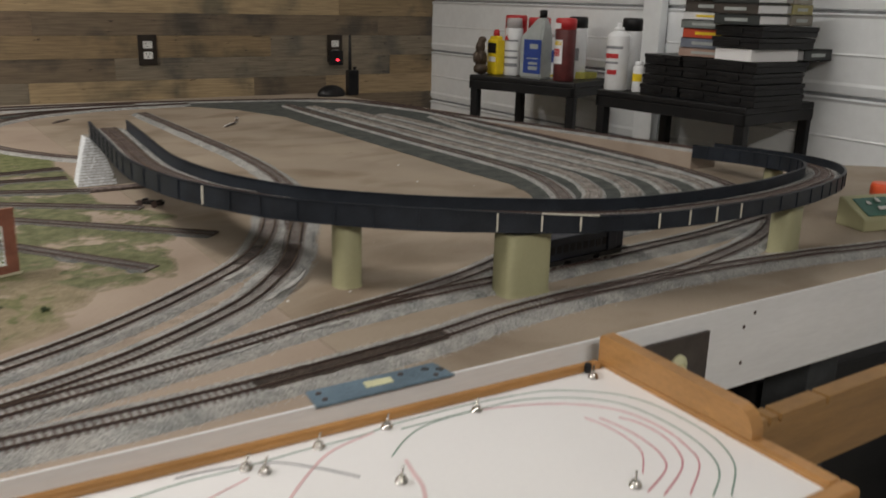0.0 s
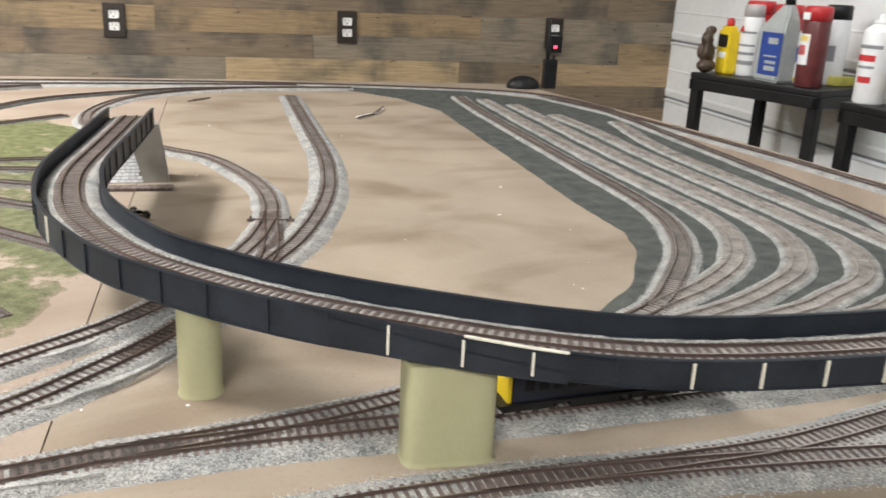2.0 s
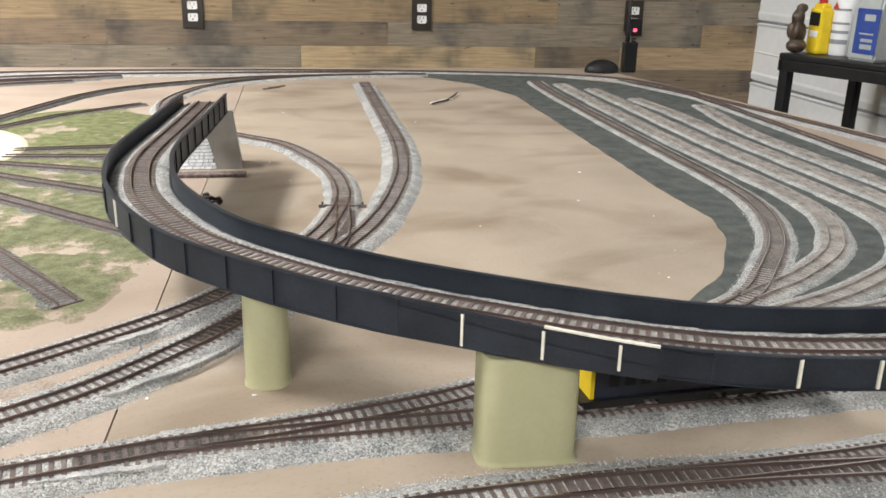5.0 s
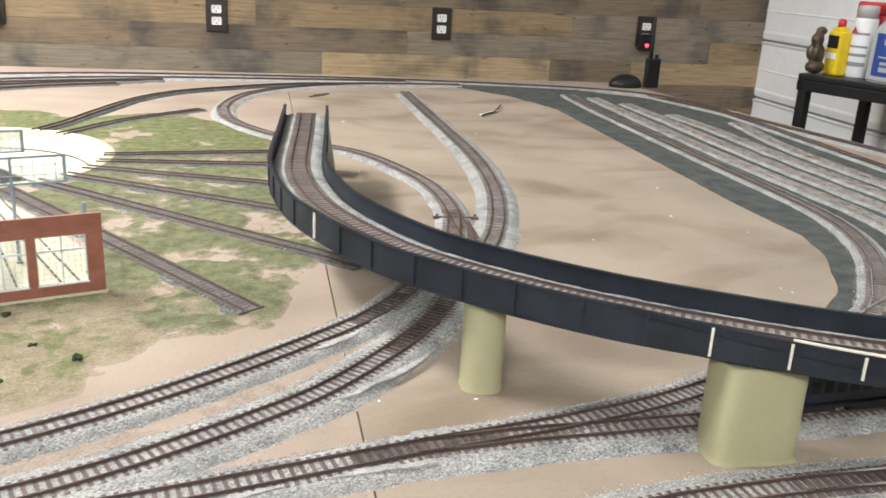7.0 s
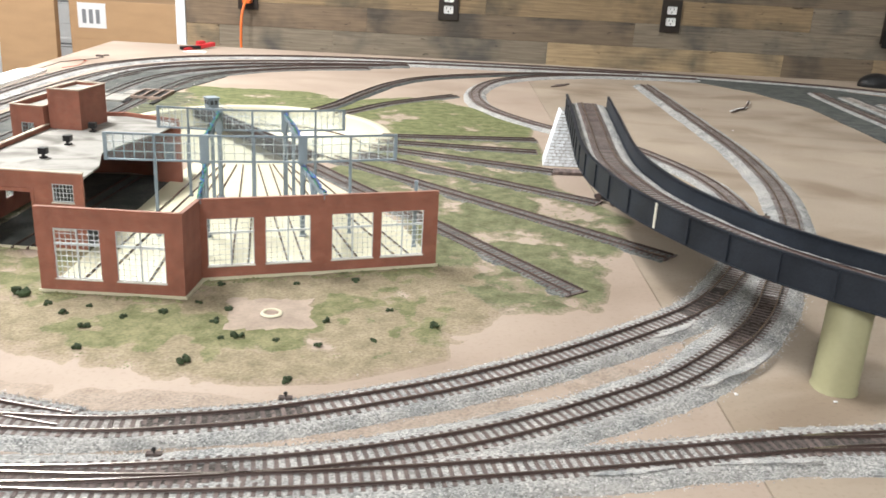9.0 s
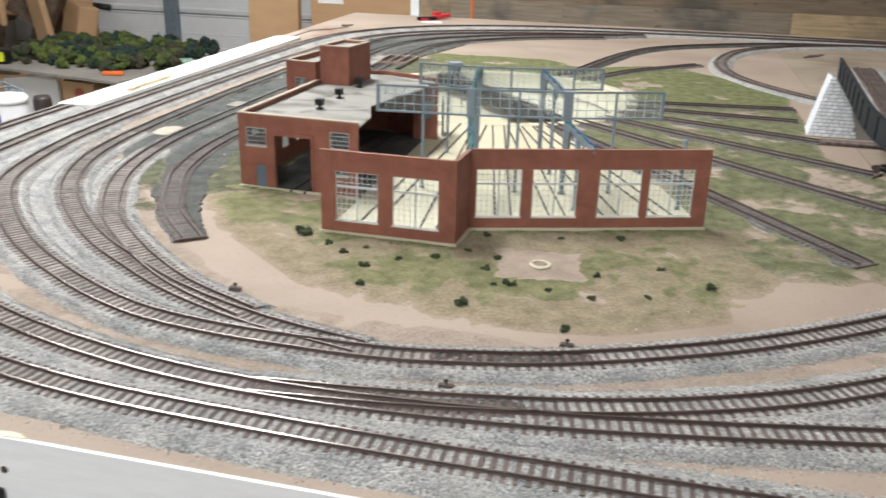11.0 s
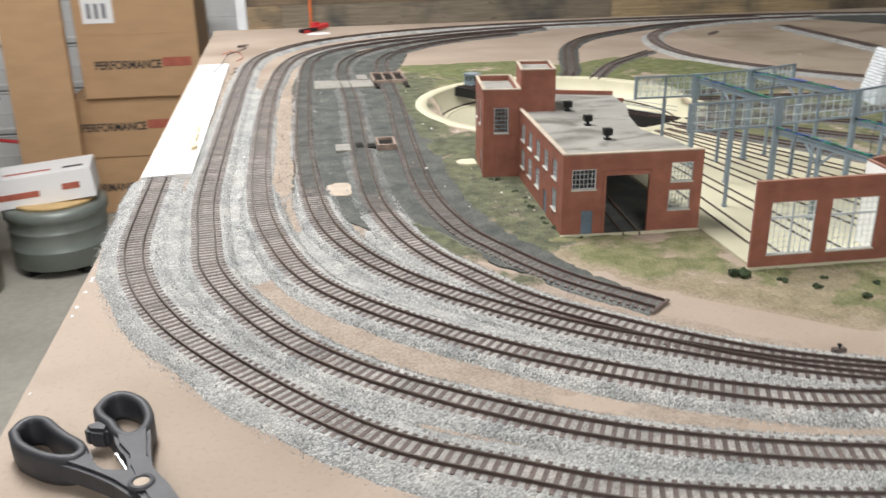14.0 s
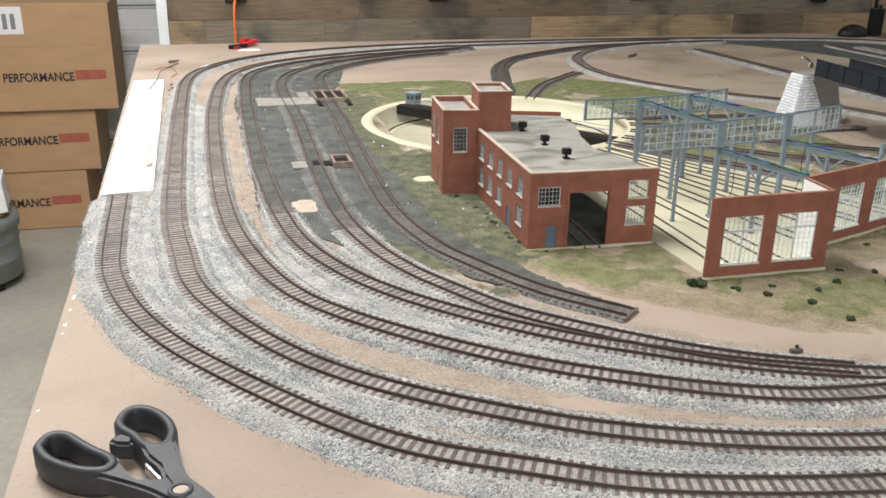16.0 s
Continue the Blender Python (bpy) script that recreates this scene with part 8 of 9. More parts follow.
part("cover", boxes("cover", [(-0.07, -0.0025, 0.0, 0.07, 0.0025, 0.15)], M_BLACK, 0.0008), lean, m=pose(0, 0.035, 0, 38, 0, 0))
part("page_block", boxes("page_block", [(-0.066, -0.012, 0.004, 0.066, -0.003, 0.144)], M_SEAM, 0.0008), lean, m=pose(0, 0.035, 0, 38, 0, 0))
tagged(part("brown_box", boxes("brown_box", [(-0.03, -0.045, 0, 0.03, 0.045, 0.078)], material("rust_brown_card", (0.28, 0.09, 0.035), 0.6, var=0.15), 0.002), m=pose(2.615, 2.118, TB + 0.1142, 0, 0, 4)), "small rust-brown box standing on the black cases", "box")
tagged(part("paper_pad", boxes("paper_pad", [(-0.085, -0.062, 0, 0.085, 0.062, 0.030)], M_PAPER, 0.001), m=pose(2.535, 1.868, TB + 0.1142, 0, 0, -5)), "thick pad of white paper between the black cases", "paper")
book(2.690, 1.855, TB + 0.1142, 0.13, 0.12, 0.030, BOOK[6], 90, "black book with a pale edge under the cases")
z = TB + 0.2035
for n in range(3):
    book(2.505, 1.872 + 0.004 * n, z, 0.13, 0.135, 0.026, BOOK[6] if n != 1 else BOOK[0], rr.uniform(-5, 5), "black binder in the tall stack")
    z += 0.0265
z = TB + 0.2035
for n, (h, c, lab) in enumerate(((0.027, (0.22, 0.20, 0.17), "grey book with a pale label in the stack"), (0.026, (0.36, 0.32, 0.14), "olive and yellow book in the stack"), (0.026, (0.33, 0.30, 0.25), "dull tan book in the stack"))):
    book(2.617, 1.862 + 0.004 * n, z, 0.125, 0.085, h, c, 90 + rr.uniform(-5, 5), lab)
    z += h + 0.0005
tagged(part("flat_box", boxes("flat_box", [(-0.115, -0.068, 0, 0.115, 0.068, 0.026)], material("cream_orange_card", (0.66, 0.50, 0.33), 0.6, var=0.3, scale=14), 0.002), m=pose(2.555, 1.866, TB + 0.2850, 0, 0, 3)), "cream and orange flat carton topping the stack", "carton")

# ---- outlets, cord, charger and radio ----
M_RECEPT = material("white_receptacle", (0.80, 0.80, 0.78), 0.35, var=0.03)
M_OUTPLATE = material("brown_black_plate", (0.030, 0.022, 0.017), 0.35, var=0.2)


def outlet(x, z):
    o = thing("wall_outlet", "white duplex outlet in a dark brown plate on planks", "outlet", (x, WALL_Y - 0.0035, z), "outlets along the wooden wall")
    part("plate", boxes("plate", [(-0.035, -0.006, -0.056, 0.035, 0.0, 0.056)], M_OUTPLATE, 0.002), o)
    for dz in (0.0195, -0.0195):
        f = part("receptacle", boxes("receptacle", [(-0.0165, -0.0085, dz - 0.0135, 0.0165, -0.006, dz + 0.0135)], M_RECEPT, 0.005), o, "white socket face")
        part("slots", boxes("slots", [(-0.0075, -0.0089, dz + 0.0005, -0.0055, -0.0084, dz + 0.0085), (0.0055, -0.0089, dz + 0.0005, 0.0075, -0.0084, dz + 0.0075), (-0.002, -0.0089, dz - 0.009, 0.002, -0.0084, dz - 0.0045)], M_BLACK), f)


for x in (0.005, 0.705, 1.484, 2.266):
    outlet(x, 0.124)
M_ORANGE = material("orange_cord", (0.80, 0.17, 0.03), 0.5, var=0.1)
cord = thing("extension_cord", "orange extension cord hanging from the wall outlet", "cord")
part("plug", boxes("plug", [(-0.014, -0.04, -0.014, 0.016, 0.0, 0.014)], M_ORANGE, 0.005), cord, "orange plug", pose(0.008, WALL_Y - 0.013, 0.104))
part("cable", tube("cable", curve_points([(0.006, WALL_Y - 0.05, 0.100), (-0.004, WALL_Y - 0.07, 0.05), (-0.006, WALL_Y - 0.08, -0.05), (-0.008, WALL_Y - 0.06, -0.3), (0.0, WALL_Y - 0.05, -0.6), (0.03, WALL_Y - 0.06, FLOOR + 0.006)], 0.02), 0.0045, M_ORANGE, 10), cord, "orange cable")
clamp = thing("bar_clamp", "red and black spring clamp lying at the back of the table", "clamp", (-0.002, 3.17, 0.0))
part("jaw", boxes("jaw", [(-0.055, -0.008, 0.0, 0.05, 0.008, 0.012)], M_RED, 0.003), clamp, "red jaw", pose(0, 0, 0.0005, 0, -6, 50))
part("jaw", boxes("jaw", [(-0.03, -0.007, 0.0, 0.03, 0.007, 0.010)], M_BLACK, 0.003), clamp, "black jaw", pose(-0.02, -0.025, 0.001, 0, 0, 42))
part("pad", boxes("pad", [(-0.012, -0.008, 0, 0.012, 0.008, 0.012)], M_RED, 0.003), clamp, m=pose(0.0, 0.012, 0.010, 0, 0, 50))
for x, y in ((0.005, 3.10), (-0.09, 2.83)):
    tagged(part("plaster_blob", ragged_patch("plaster_blob", [(-0.03, -0.012), (0.03, -0.01), (0.028, 0.014), (-0.02, 0.016)], 0.002, M_PAPER, 8, 0.008, 0.003), m=pose(x, y, 0)), "flat white plaster blob on the tan board", "plaster blob", "plaster blobs")
charger = thing("wall_charger", "black wall charger with a red light plugged into the outlet", "charger", (2.262, WALL_Y - 0.0125, 0.088))
part("case", boxes("case", [(-0.027, -0.03, -0.032, 0.027, 0.0, 0.028)], M_BLACK, 0.003), charger)
M_LED = bpy.data.materials.new("red_led")
M_LED.use_nodes = True
lb = M_LED.node_tree.nodes["Principled BSDF"]
lb.inputs["Base Color"].default_value = (1, 0.05, 0.08, 1)
lb.inputs["Emission Color"].default_value, lb.inputs["Emission Strength"].default_value = (1.0, 0.03, 0.06, 1), 6.0
part("indicator", boxes("indicator", [(-0.006, -0.0315, -0.016, 0.006, -0.0298, -0.006)], M_LED, 0.0005), charger, "lit red indicator")
radio = thing("handheld_radio", "black handheld radio with antenna standing on the table edge", "radio", (2.016, 3.15, 0))
part("body", boxes("body", [(-0.019, -0.014, 0, 0.021, 0.014, 0.088)], M_BLACK, 0.004), radio)
part("antenna", lathe("antenna", [(0.0065, 0.086), (0.006, 0.12), (0.004, 0.205), (0.002, 0.21)], M_BLACK, 14), radio, m=pose(-0.008, 0, 0))
part("knob", lathe("knob", [(0.006, 0.087), (0.006, 0.099)], M_BLACK, 14), radio, m=pose(0.011, 0, 0))
pod = bmesh.new()
bmesh.ops.create_uvsphere(pod, u_segments=28, v_segments=14, radius=1, matrix=Matrix.LocRotScale((0, 0, 0.004), None, (0.052, 0.034, 0.034)))
bmesh.ops.bisect_plane(pod, geom=pod.verts[:] + pod.edges[:] + pod.faces[:], plane_co=(0, 0, 0), plane_no=(0, 0, -1), clear_outer=True)
tagged(part("speaker_pod", done(pod, "speaker_pod", M_BLACK, True), m=pose(1.935, 3.15, 0.0003)), "low rounded black plastic pod on the table", "pod")

# ---- left of the table: boxes, bin, scenery board, cart ----
M_CARDINK = material("black_print", (0.045, 0.04, 0.04), 0.7, var=0.2)
M_CARDRED = material("red_print", (0.46, 0.13, 0.085), 0.7, var=0.15)


def letters(text, size, mat):
    cu = bpy.data.curves.new("lettering", "FONT")
    cu.body, cu.size, cu.extrude, cu.offset = text, size, 0.0004, 0.0012
    cu.align_x = "RIGHT"
    tmp = bpy.data.objects.new("tmp", cu)
    me = bpy.data.meshes.new_from_object(tmp)
    bpy.data.objects.remove(tmp)
    me.materials.clear()
    me.materials.append(mat)
    return me


def carton(x1, y, z0, w, d, h, text_z, label, seam=None, sticker=False):
    c = thing("cardboard_box", label, "box", (x1, y, z0), "stacked cardboard boxes")
    part("shell", boxes("shell", [(-w, 0, 0.002, 0, d, h)], M_CARD, 0.004), c)
    part("flap_seam", boxes("flap_seam", [(-w + 0.003, -0.0012, (seam or h) - 0.003, -0.003, 0.001, (seam or h) + 0.0005)], M_CARD, 0.0004), c)
    if text_z:
        part("lettering", letters("PERFORMANCE", 0.049, M_CARDINK), c, "black printed word", pose(-0.160, -0.0012, text_z, 90) @ Matrix.Diagonal((0.80, 1, 1, 1)))
        part("logo_block", boxes("logo_block", [(-0.155, -0.0015, text_z + 0.004, -0.035, 0.0005, text_z + 0.042)], M_CARDRED), c, "red printed block")
    if sticker:
        part("sticker", boxes("sticker", [(-0.452, -0.0015, h - 0.120, -0.328, 0.0005, h - 0.012)], M_PAPER), c, "white shipping sticker")
        for k in range(3):
            part("sticker_bar", boxes("sticker_bar", [(-0.432 + 0.03 * k, -0.0022, h - 0.100, -0.415 + 0.03 * k, -0.0014, h - 0.040)], INK), c, "grey printed bar")


carton(-0.640, 4.62, FLOOR, 0.47, 0.45, 0.255, 0.105, "brown cardboard box with black lettering at the bottom of the stack")
carton(-0.575, 4.62, FLOOR + 0.256, 0.47, 0.45, 0.262, 0.12, "brown cardboard box with black lettering in the stack")
carton(-0.475, 4.60, FLOOR + 0.519, 0.49, 0.48, 0.435, 0.125, "large brown cardboard box with lettering and a white sticker", 0.27, True)
tagged(part("cardboard_sheet", boxes("cardboard_sheet", [(-0.12, 0, 0, 0.12, 0.05, 1.05)], M_CARD, 0.003), m=pose(-1.10, 4.44, FLOOR, -3, 0, 4)), "plain tall folded cardboard standing beside the boxes", "cardboard")
tagged(part("blue_white_bag", boxes("blue_white_bag", [(-0.05, -0.03, 0, 0.05, 0.03, 0.55)], material("pale_blue_bag", (0.45, 0.58, 0.72), 0.5, var=0.2), 0.02), m=pose(-0.40, 4.75, FLOOR)), "pale blue and white bag standing behind the table", "bag")

M_OLIVE = material("olive_grey_plastic", (0.235, 0.225, 0.172), 0.5, var=0.1, scale=10)
bin_ = thing("waste_bin", "large olive grey plastic waste bin standing on the concrete", "bin", (-1.300, 3.80, FLOOR))
bin_.scale = (0.82, 0.82, 1.0)
part("bin_body", lathe("bin_body", [(0.155, 0), (0.165, 0.01), (0.215, 0.52), (0.228, 0.53), (0.228, 0.56), (0.21, 0.56), (0.20, 0.50)], M_OLIVE, 40, caps=False), bin_)
part("bin_bottom", lathe("bin_bottom", [(0.15, 0.0), (0.155, 0.012)], M_OLIVE, 32), bin_)
part("rim_band", lathe("rim_band", [(0.222, 0.535), (0.236, 0.54), (0.240, 0.585), (0.232, 0.60), (0.218, 0.60)], material("beige_band", (0.36, 0.32, 0.24), 0.6, var=0.12), 40, caps=False), bin_, "beige rim band")
part("red_mark", mesh("red_mark", [(0.2415 * math.cos(a), 0.2415 * math.sin(a), z) for z in (0.553, 0.583) for a in [-1.9 + 0.5 * k / 8 for k in range(9)]], [(k, k + 1, 10 + k, 9 + k) for k in range(8)], M_CARDRED), bin_, "faded red printed mark")

BOARD_Z = FLOOR + 0.605
board = thing("scenery_board", "grey board crowded with small green model trees resting on a bin", "scenery board", (0, 0, BOARD_Z))
part("slab", prism("slab", [(-1.18, 4.22), (-1.325, 3.535), (-2.15, 3.70), (-2.05, 4.50)], 0.0, 0.012, M_CONCRETE, 0.002), board, "grey board")
GREENS = [material("tree_green_%s" % n, c, 0.95, var=0.45, scale=60, fine=400, bump=0.6) for n, c in (("dark", (0.024, 0.046, 0.020)), ("olive", (0.058, 0.078, 0.020)), ("bluish", (0.020, 0.040, 0.034)), ("bright", (0.095, 0.130, 0.024)), ("brown", (0.058, 0.052, 0.028)))]


def clump_tree(s, seed, mat):
    """A foam crown: uneven lumps of many small facets round a short trunk."""
    rr = random.Random(seed)
    bm = bmesh.new()
    for k in range(9):
        a, d = rr.uniform(0, 6.28), s * rr.uniform(0.1, 0.75)
        c = Vector((d * math.cos(a), d * math.sin(a), s * rr.uniform(0.45, 1.15)))
        r = bmesh.ops.create_icosphere(bm, subdivisions=2, radius=s * rr.uniform(0.36, 0.55), matrix=Matrix.Translation(c))
        for v in r["verts"]:
            v.co += (v.co - c).normalized() * s * (0.30 * noise.noise(v.co * 70 + Vector((seed, 0, 0))) + rr.uniform(-0.07, 0.07))
    return done(bm, "crown", mat)


TREES = [clump_tree(0.045, n, GREENS[n % 5]) for n in range(10)]
TRUNK = lathe("trunk", [(0.006, 0), (0.004, 0.03), (0.002, 0.05)], M_BROWN, 8)
rr = random.Random(8)
proto = []
for n in range(10):
    t = thing("model_tree", "small clumpy model tree in mixed greens on the scenery board", "model tree", (-1.5, 4.0 + 0.01 * n, BOARD_Z + 0.012), "model trees on the scenery board")
    part("trunk", TRUNK, t, "brown trunk")
    part("crown", TREES[n], t)
    proto.append(t)
for k in range(180):
    u, v = rr.random(), rr.random()
    x = (-1.25 - 0.80 * u) + 0.10 * (1 - v)
    y = 3.66 + 0.72 * v + (0.12 * u - 0.02) * (1 - v)
    s = rr.uniform(0.55, 1.0) if v > 0.12 else rr.uniform(0.45, 0.7)
    if k > 9 and (math.hypot(x - 0.06 + 1.30, y - 3.93) < 0.10 or (x > -1.33 and y < 3.95)):
        continue
    m = pose(x - 0.06, y, BOARD_Z + 0.012, 0, 0, rr.uniform(0, 360))
    if k < 10:
        proto[k].matrix_basis = m @ Matrix.Scale(s, 4)
    else:
        c = copy_thing(proto[k % 10], m)
        c.scale = (s, s, s)
tagged(part("paint_tube", boxes("paint_tube", [(-0.07, -0.035, 0, 0.07, 0.035, 0.03)], material("pale_green_wrap", (0.35, 0.55, 0.42), 0.3, var=0.3, scale=60), 0.008), m=pose(-1.295, 3.925, BOARD_Z + 0.0125, 0, 0, 38)), "pale green plastic-wrapped packet among the trees", "packet")
tagged(part("orange_tool", boxes("orange_tool", [(-0.04, -0.012, 0, 0.04, 0.012, 0.016)], M_ORANGE, 0.005), m=pose(-1.42, 3.66, BOARD_Z + 0.0125, 0, 0, 20)), "small orange tool on the scenery board", "tool")
tape = thing("tape_measure", "neon yellow and black tape measure on the scenery board", "tape measure", (-1.985, 3.735, BOARD_Z + 0.0125))
part("case", boxes("case", [(-0.04, -0.02, 0, 0.04, 0.02, 0.06)], M_BLACK, 0.01), tape)
part("side_panel", boxes("side_panel", [(-0.026, -0.023, 0.012, 0.030, -0.0195, 0.05)], material("neon_yellow", (0.75, 0.85, 0.04), 0.4, var=0.05), 0.006), tape, "neon yellow side")

M_REDCART = material("dark_red_enamel", (0.21, 0.016, 0.020), 0.4, var=0.15)
cart = thing("tool_cart", "red metal tool cart with clutter on its top tray", "tool cart", (-1.382, 2.761, FLOOR))
cart.rotation_euler[2] = radians(-32)
part("top_tray", boxes("top_tray", [(-0.32, -0.22, 0.515, 0.32, 0.22, 0.54), (-0.32, -0.22, 0.54, 0.32, -0.212, 0.575), (-0.32, 0.212, 0.54, 0.32, 0.22, 0.575), (0.312, -0.22, 0.54, 0.32, 0.22, 0.56), (-0.32, -0.22, 0.54, -0.312, 0.22, 0.575)], M_REDCART, 0.003), cart, "red metal tray")
part("lower_tray", boxes("lower_tray", [(-0.31, -0.21, 0.12, 0.31, 0.21, 0.15)], M_REDCART, 0.003), cart)
for sx in (-1, 1):
    for sy in (-1, 1):
        part("leg", boxes("leg", [(sx * 0.305 - 0.012, sy * 0.205 - 0.012, 0.0, sx * 0.305 + 0.012, sy * 0.205 + 0.012, 0.52)], M_REDCART, 0.002), cart)
CT = FLOOR + 0.5405
roll = thing("wipes_canister", "tall white canister with a blue printed label on the red cart", "canister", (-1.115, 2.70, CT))
roll.scale = (0.86, 0.86, 0.90)
part("canister_body", lathe("canister_body", [(0.058, 0), (0.061, 0.006), (0.061, 0.19), (0.055, 0.198), (0.055, 0.20)], M_CANW, 36), roll)
part("lid", lathe("lid", [(0.062, 0.198), (0.064, 0.202), (0.064, 0.214), (0.055, 0.22)], M_PAPER, 36), roll, "white lid")
part("label_panel", wrap(0.0616, 0.03, 0.17, 222, 285, M_BLUELBL), roll, "deep blue label")
part("label_panel", wrap(0.0619, 0.02, 0.075, 222, 285, material("light_blue_label", (0.16, 0.45, 0.75), 0.4, var=0.1)), roll, "light blue label")
part("label_text", wrap(0.0619, 0.11, 0.125, 300, 312, M_CARDINK), roll, "dark printed bar")
# made-up dark cylinder in place of the shadow next to the canister
shade_can = thing("dark_tin", "dark brown tin shape standing for shade behind the white canister", "tin", (-1.045, 2.755, CT), "")
shade_can.scale = (0.72, 0.72, 1.0)
part("tin_body", lathe("tin_body", [(0.034, 0), (0.035, 0.18), (0.03, 0.19)], material("dark_brown_shade", (0.045, 0.035, 0.032), 0.4, var=0.3, scale=30), 24), shade_can)
tray = thing("black_tray", "black plastic tray with tools on the red cart", "tray", (-1.262, 2.652, CT))
tray.scale = (1.02, 1.3, 1.25)
tray.rotation_euler[2] = radians(-20)
part("tray_body", boxes("tray_body", [(-0.09, -0.06, 0, 0.09, 0.06, 0.035)], M_BLACK, 0.004), tray)
part("ruler", boxes("ruler", [(-0.12, -0.012, 0.036, 0.11, 0.012, 0.042)], M_PINE, 0.001), tray, "wooden stick", pose(0, 0.02, 0, 0, 0, 12))
rbox = thing("red_bin", "glossy red open plastic bin on the cart", "plastic bin", (-1.405, 2.835, CT))
rbox.rotation_euler[2] = radians(-32)
part("bin_shell", boxes("bin_shell", [(-0.11, -0.09, 0, 0.11, -0.084, 0.12), (-0.11, 0.084, 0, 0.11, 0.09, 0.12), (-0.11, -0.09, 0, -0.104, 0.09, 0.12), (0.104, -0.09, 0, 0.11, 0.09, 0.12), (-0.11, -0.09, 0, 0.11, 0.09, 0.006)], M_REDCART, 0.002), rbox)
truss = thing("truss_bridge_model", "grey plastic truss bridge model lying behind the red bin", "model bridge", (-1.372, 2.967, CT))
truss.rotation_euler[2] = radians(-32)
bars = []
for sy in (-0.035, 0.035):
    for a, b in (((-0.16, 0.005), (0.16, 0.005)), ((-0.12, 0.16), (0.12, 0.16)), ((-0.16, 0.005), (-0.12, 0.16)), ((0.16, 0.005), (0.12, 0.16)), ((-0.12, 0.16), (-0.04, 0.005)), ((-0.04, 0.005), (0.0, 0.16)), ((0.0, 0.16), (0.06, 0.005)), ((0.06, 0.005), (0.12, 0.16))):
        part("strut", tube("strut", [(a[0], sy, a[1]), (b[0], sy, b[1])], 0.004, M_GREYPL, 6), truss)
for x in (-0.12, -0.04, 0.04, 0.12):
    part("cross_beam", tube("cross_beam", [(x, -0.035, 0.16), (x, 0.035, 0.16)], 0.003, M_GREYPL, 6), truss)
wbag = bmesh.new()
bmesh.ops.create_icosphere(wbag, subdivisions=3, radius=0.075)
for v in wbag.verts:
    v.co += v.co.normalized() * 0.02 * noise.noise(v.co * 30)
    v.co.z = max(-0.05, v.co.z)
tagged(part("plastic_bag", done(wbag, "plastic_bag", M_PAPER, True), m=pose(-1.488, 2.690, CT + 0.0505)), "crumpled white plastic bag on the red cart", "bag")
bkt = thing("white_bucket", "white plastic bucket on the lower tray of the red cart", "bucket", (-1.225, 2.663, FLOOR + 0.1505))
bkt.scale = (0.95, 0.95, 0.95)
part("bucket_body", lathe("bucket_body", [(0.12, 0), (0.145, 0.33), (0.155, 0.335), (0.155, 0.36), (0.14, 0.36), (0.13, 0.32)], M_CANW, 36, caps=False), bkt)
part("bucket_bottom", lathe("bucket_bottom", [(0.10, 0.0), (0.12, 0.006)], M_CANW, 32), bkt)
tagged(part("white_card", boxes("white_card", [(-0.14, -0.006, 0.004, 0.14, 0.006, 0.585)], M_FOAM, 0.003), m=pose(-1.78, 3.66, FLOOR, -6, -8, -6)), "white foam panel leaning under the scenery board", "foam board")

M_DULLCARD = material("dull_brown_cardboard", (0.20, 0.125, 0.075), 0.85, var=0.2, scale=8, fine=150, bump=0.05)
low = thing("old_carton", "dull brown old cardboard carton standing under the scenery board", "box", (-1.590, 3.67, FLOOR))
part("shell", boxes("shell", [(-0.115, 0, 0.002, 0.115, 0.26, 0.485)], M_DULLCARD, 0.004), low)
part("tape_strip", boxes("tape_strip", [(-0.1135, -0.0012, 0.35, 0.1135, 0.0006, 0.39)], M_SEAM, 0.0003), low, "dark tape strip")
upper = thing("small_carton", "small brown carton with a faded orange mark under the scenery board", "box", (-1.580, 3.65, FLOOR + 0.4855))
part("shell", boxes("shell", [(-0.072, 0, 0.0, 0.072, 0.20, 0.098)], M_CARD, 0.003), upper)
part("orange_mark", lathe("orange_mark", [(0.022, 0.0), (0.022, 0.0012)], M_CARDRED, 16), upper, "faded orange round mark", pose(0.006, 0.0002, 0.052, 90))

M_STEEL = material("grey_green_steel", (0.24, 0.27, 0.25), 0.4, 0.3, var=0.1, scale=10)
drum = thing("steel_drum", "low grey steel drum with bands on dark feet", "drum", (-1.0, 4.03, FLOOR))
part("drum_body", lathe("drum_body", [(0.165, 0.03), (0.175, 0.035), (0.175, 0.10), (0.178, 0.103), (0.175, 0.106), (0.175, 0.17), (0.178, 0.173), (0.175, 0.176), (0.175, 0.215), (0.185, 0.22), (0.185, 0.255), (0.17, 0.26)], M_STEEL, 48), drum)
for k in range(4):
    a = math.pi / 4 + k * math.pi / 2
    part("foot", boxes("foot", [(-0.03, -0.02, 0, 0.03, 0.02, 0.034)], M_BLACK, 0.004), drum, m=pose(0.13 * math.cos(a), 0.13 * math.sin(a), 0, 0, 0, math.degrees(a)))
pz = thing("printed_carton", "white carton with red and black printing on the steel drum", "box", (-1.0, 4.03, FLOOR + 0.2605))
part("carton_shell", boxes("carton_shell", [(-0.19, -0.09, 0.012, 0.16, 0.10, 0.125)], M_PAPER, 0.003), pz, m=pose(0, 0, 0, 0, -4, 8))
part("pallet", lathe("pallet", [(0.15, 0), (0.15, 0.012)], M_PINE, 32), pz, "round wooden lid")
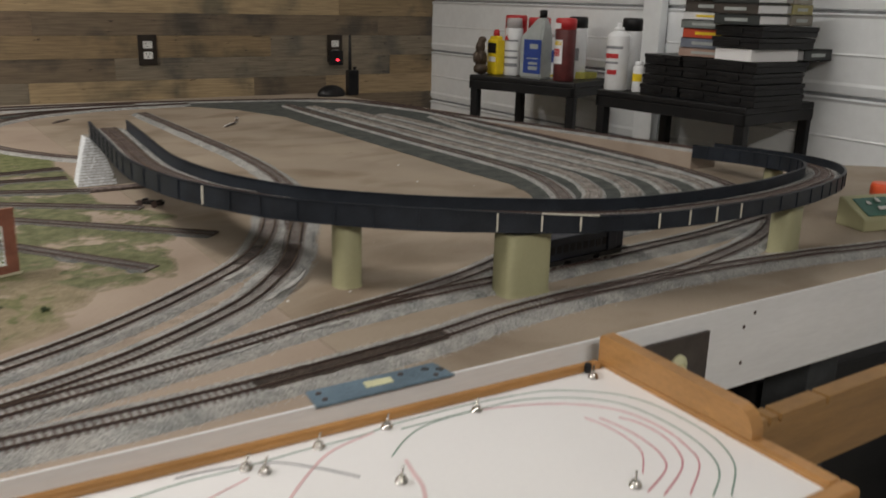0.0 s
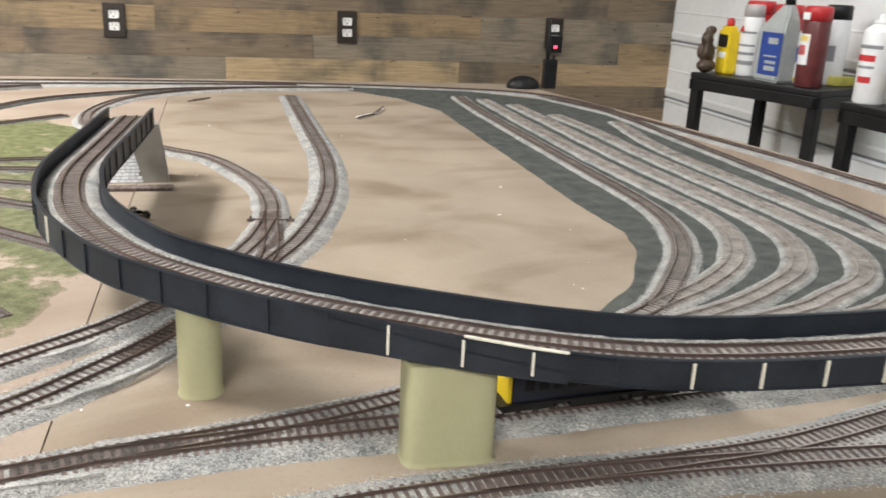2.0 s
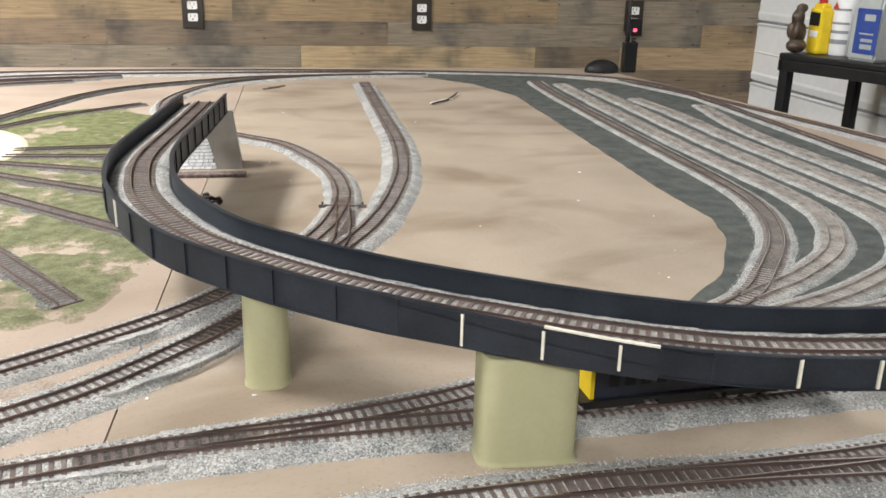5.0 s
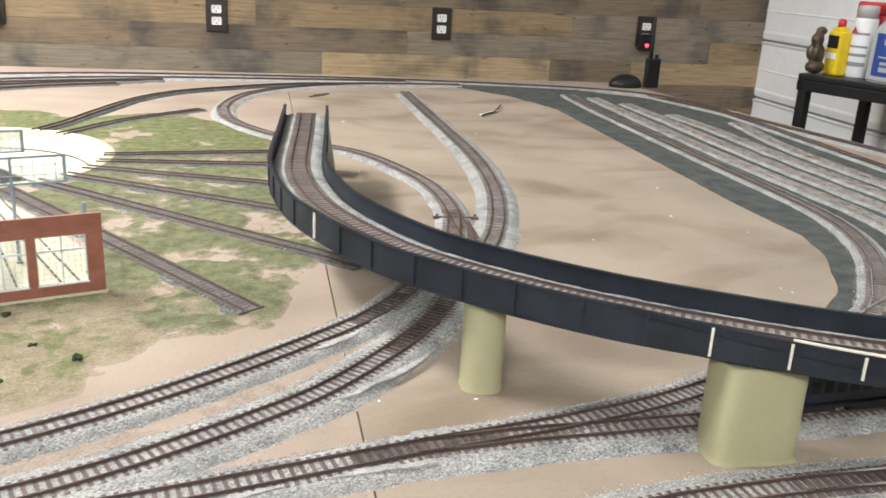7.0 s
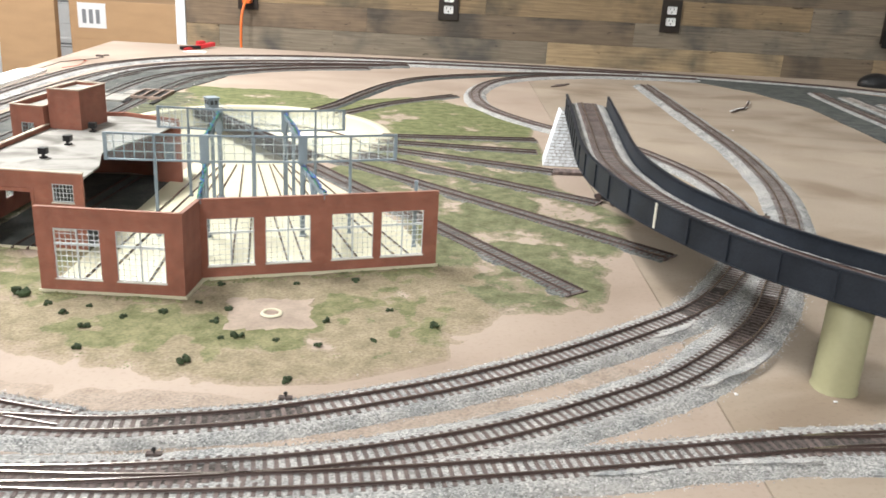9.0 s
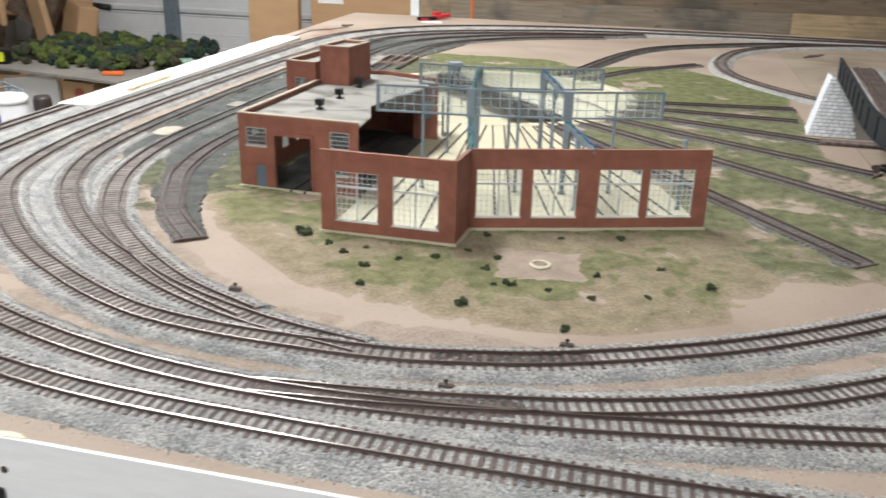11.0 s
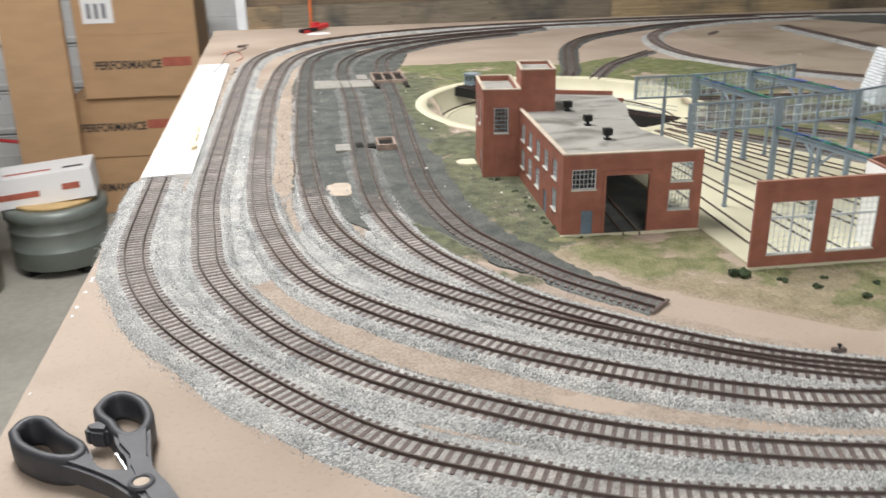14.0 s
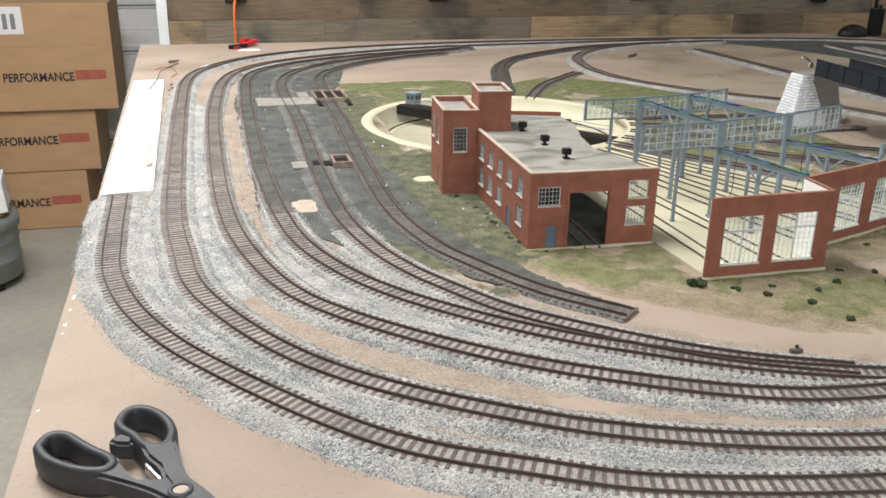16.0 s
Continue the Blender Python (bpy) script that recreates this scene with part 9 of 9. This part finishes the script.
part("print_bar", boxes("print_bar", [(-0.17, -0.0915, 0.045, -0.03, -0.0895, 0.067), (0.05, -0.0915, 0.055, 0.11, -0.0895, 0.078)], M_CARDRED), pz, "red print", pose(0, 0, 0, 0, -4, 8))
part("print_bar", boxes("print_bar", [(-0.14, -0.05, 0.1245, 0.02, -0.035, 0.1265)], M_CARDRED), pz, "red print", pose(0, 0, 0, 0, -4, 8))
part("print_bar", boxes("print_bar", [(0.06, -0.05, 0.1245, 0.13, -0.03, 0.1265)], M_CARDINK), pz, "black print", pose(0, 0, 0, 0, -4, 8))
redbar = thing("hand_truck_bar", "red painted steel bar leaning between the bin and boxes", "bar")
part("bar", tube("bar", [(-1.52, 4.62, FLOOR), (-1.50, 4.62, -0.57), (-1.24, 4.62, -0.605), (-1.22, 4.62, FLOOR)], 0.012, M_RED, 10), redbar)

# driftwood, scrap cardboard and a bicycle handle behind the trees
drift = thing("scrap_cardboard_pile", "pile of torn brown cardboard and rough bark pieces", "scrap pile", (-2.62, 4.75, FLOOR))
rr = random.Random(3)
M_BARK = material("grey_brown_bark", (0.16, 0.115, 0.08), 0.9, var=0.4, scale=25, fine=200, bump=0.6)
for k in range(16):
    w, d, h = rr.uniform(0.10, 0.26), rr.uniform(0.03, 0.10), rr.uniform(0.25, 0.60)
    part("piece", boxes("piece", [(-w / 2, -d / 2, 0, w / 2, d / 2, h)], M_BARK if k % 2 else M_CARD, 0.012), drift, m=pose(rr.uniform(-0.40, 0.30), rr.uniform(-0.25, 0.2), 0.03 + 0.32 * (k // 6), rr.uniform(-12, 12), rr.uniform(-28, 28), rr.uniform(-40, 40)))
part("heap_base", boxes("heap_base", [(-0.45, -0.22, 0, 0.32, 0.25, 0.36)], M_CARD, 0.02), drift)
bike = thing("bicycle_handlebar", "old bicycle handlebar with black grip behind the trees", "handlebar", (-2.25, 4.72, FLOOR))
part("stem", tube("stem", [(0, 0, 0), (0, 0, 0.66), (0.02, 0, 0.70)], 0.014, M_RUST, 10), bike)
part("bar", tube("bar", [(-0.16, 0.03, 0.66), (-0.12, 0.02, 0.74), (-0.04, 0, 0.72), (0.02, 0, 0.70), (0.02, -0.01, 0.74), (0.08, -0.02, 0.755), (0.14, -0.02, 0.75)], 0.011, M_CHROME, 10), bike)
part("grip", tube("grip", [(0.06, -0.02, 0.755), (0.15, -0.02, 0.748)], 0.016, M_BLACK, 12), bike, "black rubber grip")
# unseen ceiling housings over the lamps; those of the two fills are made up
for L in LAMPS:
    fx = thing("shop_light", "long white housing added on the ceiling over an unseen lamp", "ceiling light", (L[0], L[1], CEILING), "ceiling shop lights")
    part("housing", boxes("housing", [(-L[2] / 2, -L[3] / 2, -0.045, L[2] / 2, L[3] / 2, -0.001)], M_WHITE, 0.004), fx)


# dark storage crates under the table
def crate(x, y, w, d, h, turn):
    c = thing("storage_crate", "dark plastic storage crate in the shade under the table", "crate", (x, y, FLOOR), "crates under the table")
    c.rotation_euler[2] = radians(turn)
    part("crate_body", boxes("crate_body", [(-w / 2, -d / 2, 0, w / 2, d / 2, h - 0.03)], M_BLACK, 0.01), c)
    part("crate_lid", boxes("crate_lid", [(-w / 2 - 0.01, -d / 2 - 0.01, h - 0.0298, w / 2 + 0.01, d / 2 + 0.01, h)], M_SHEAR, 0.008), c, "dark grey lid")


crate(1.45, 1.38, 0.50, 0.36, 0.62, 4)
crate(2.02, 1.36, 0.46, 0.34, 0.70, -5)
crate(2.48, 1.22, 0.38, 0.30, 0.66, 8)
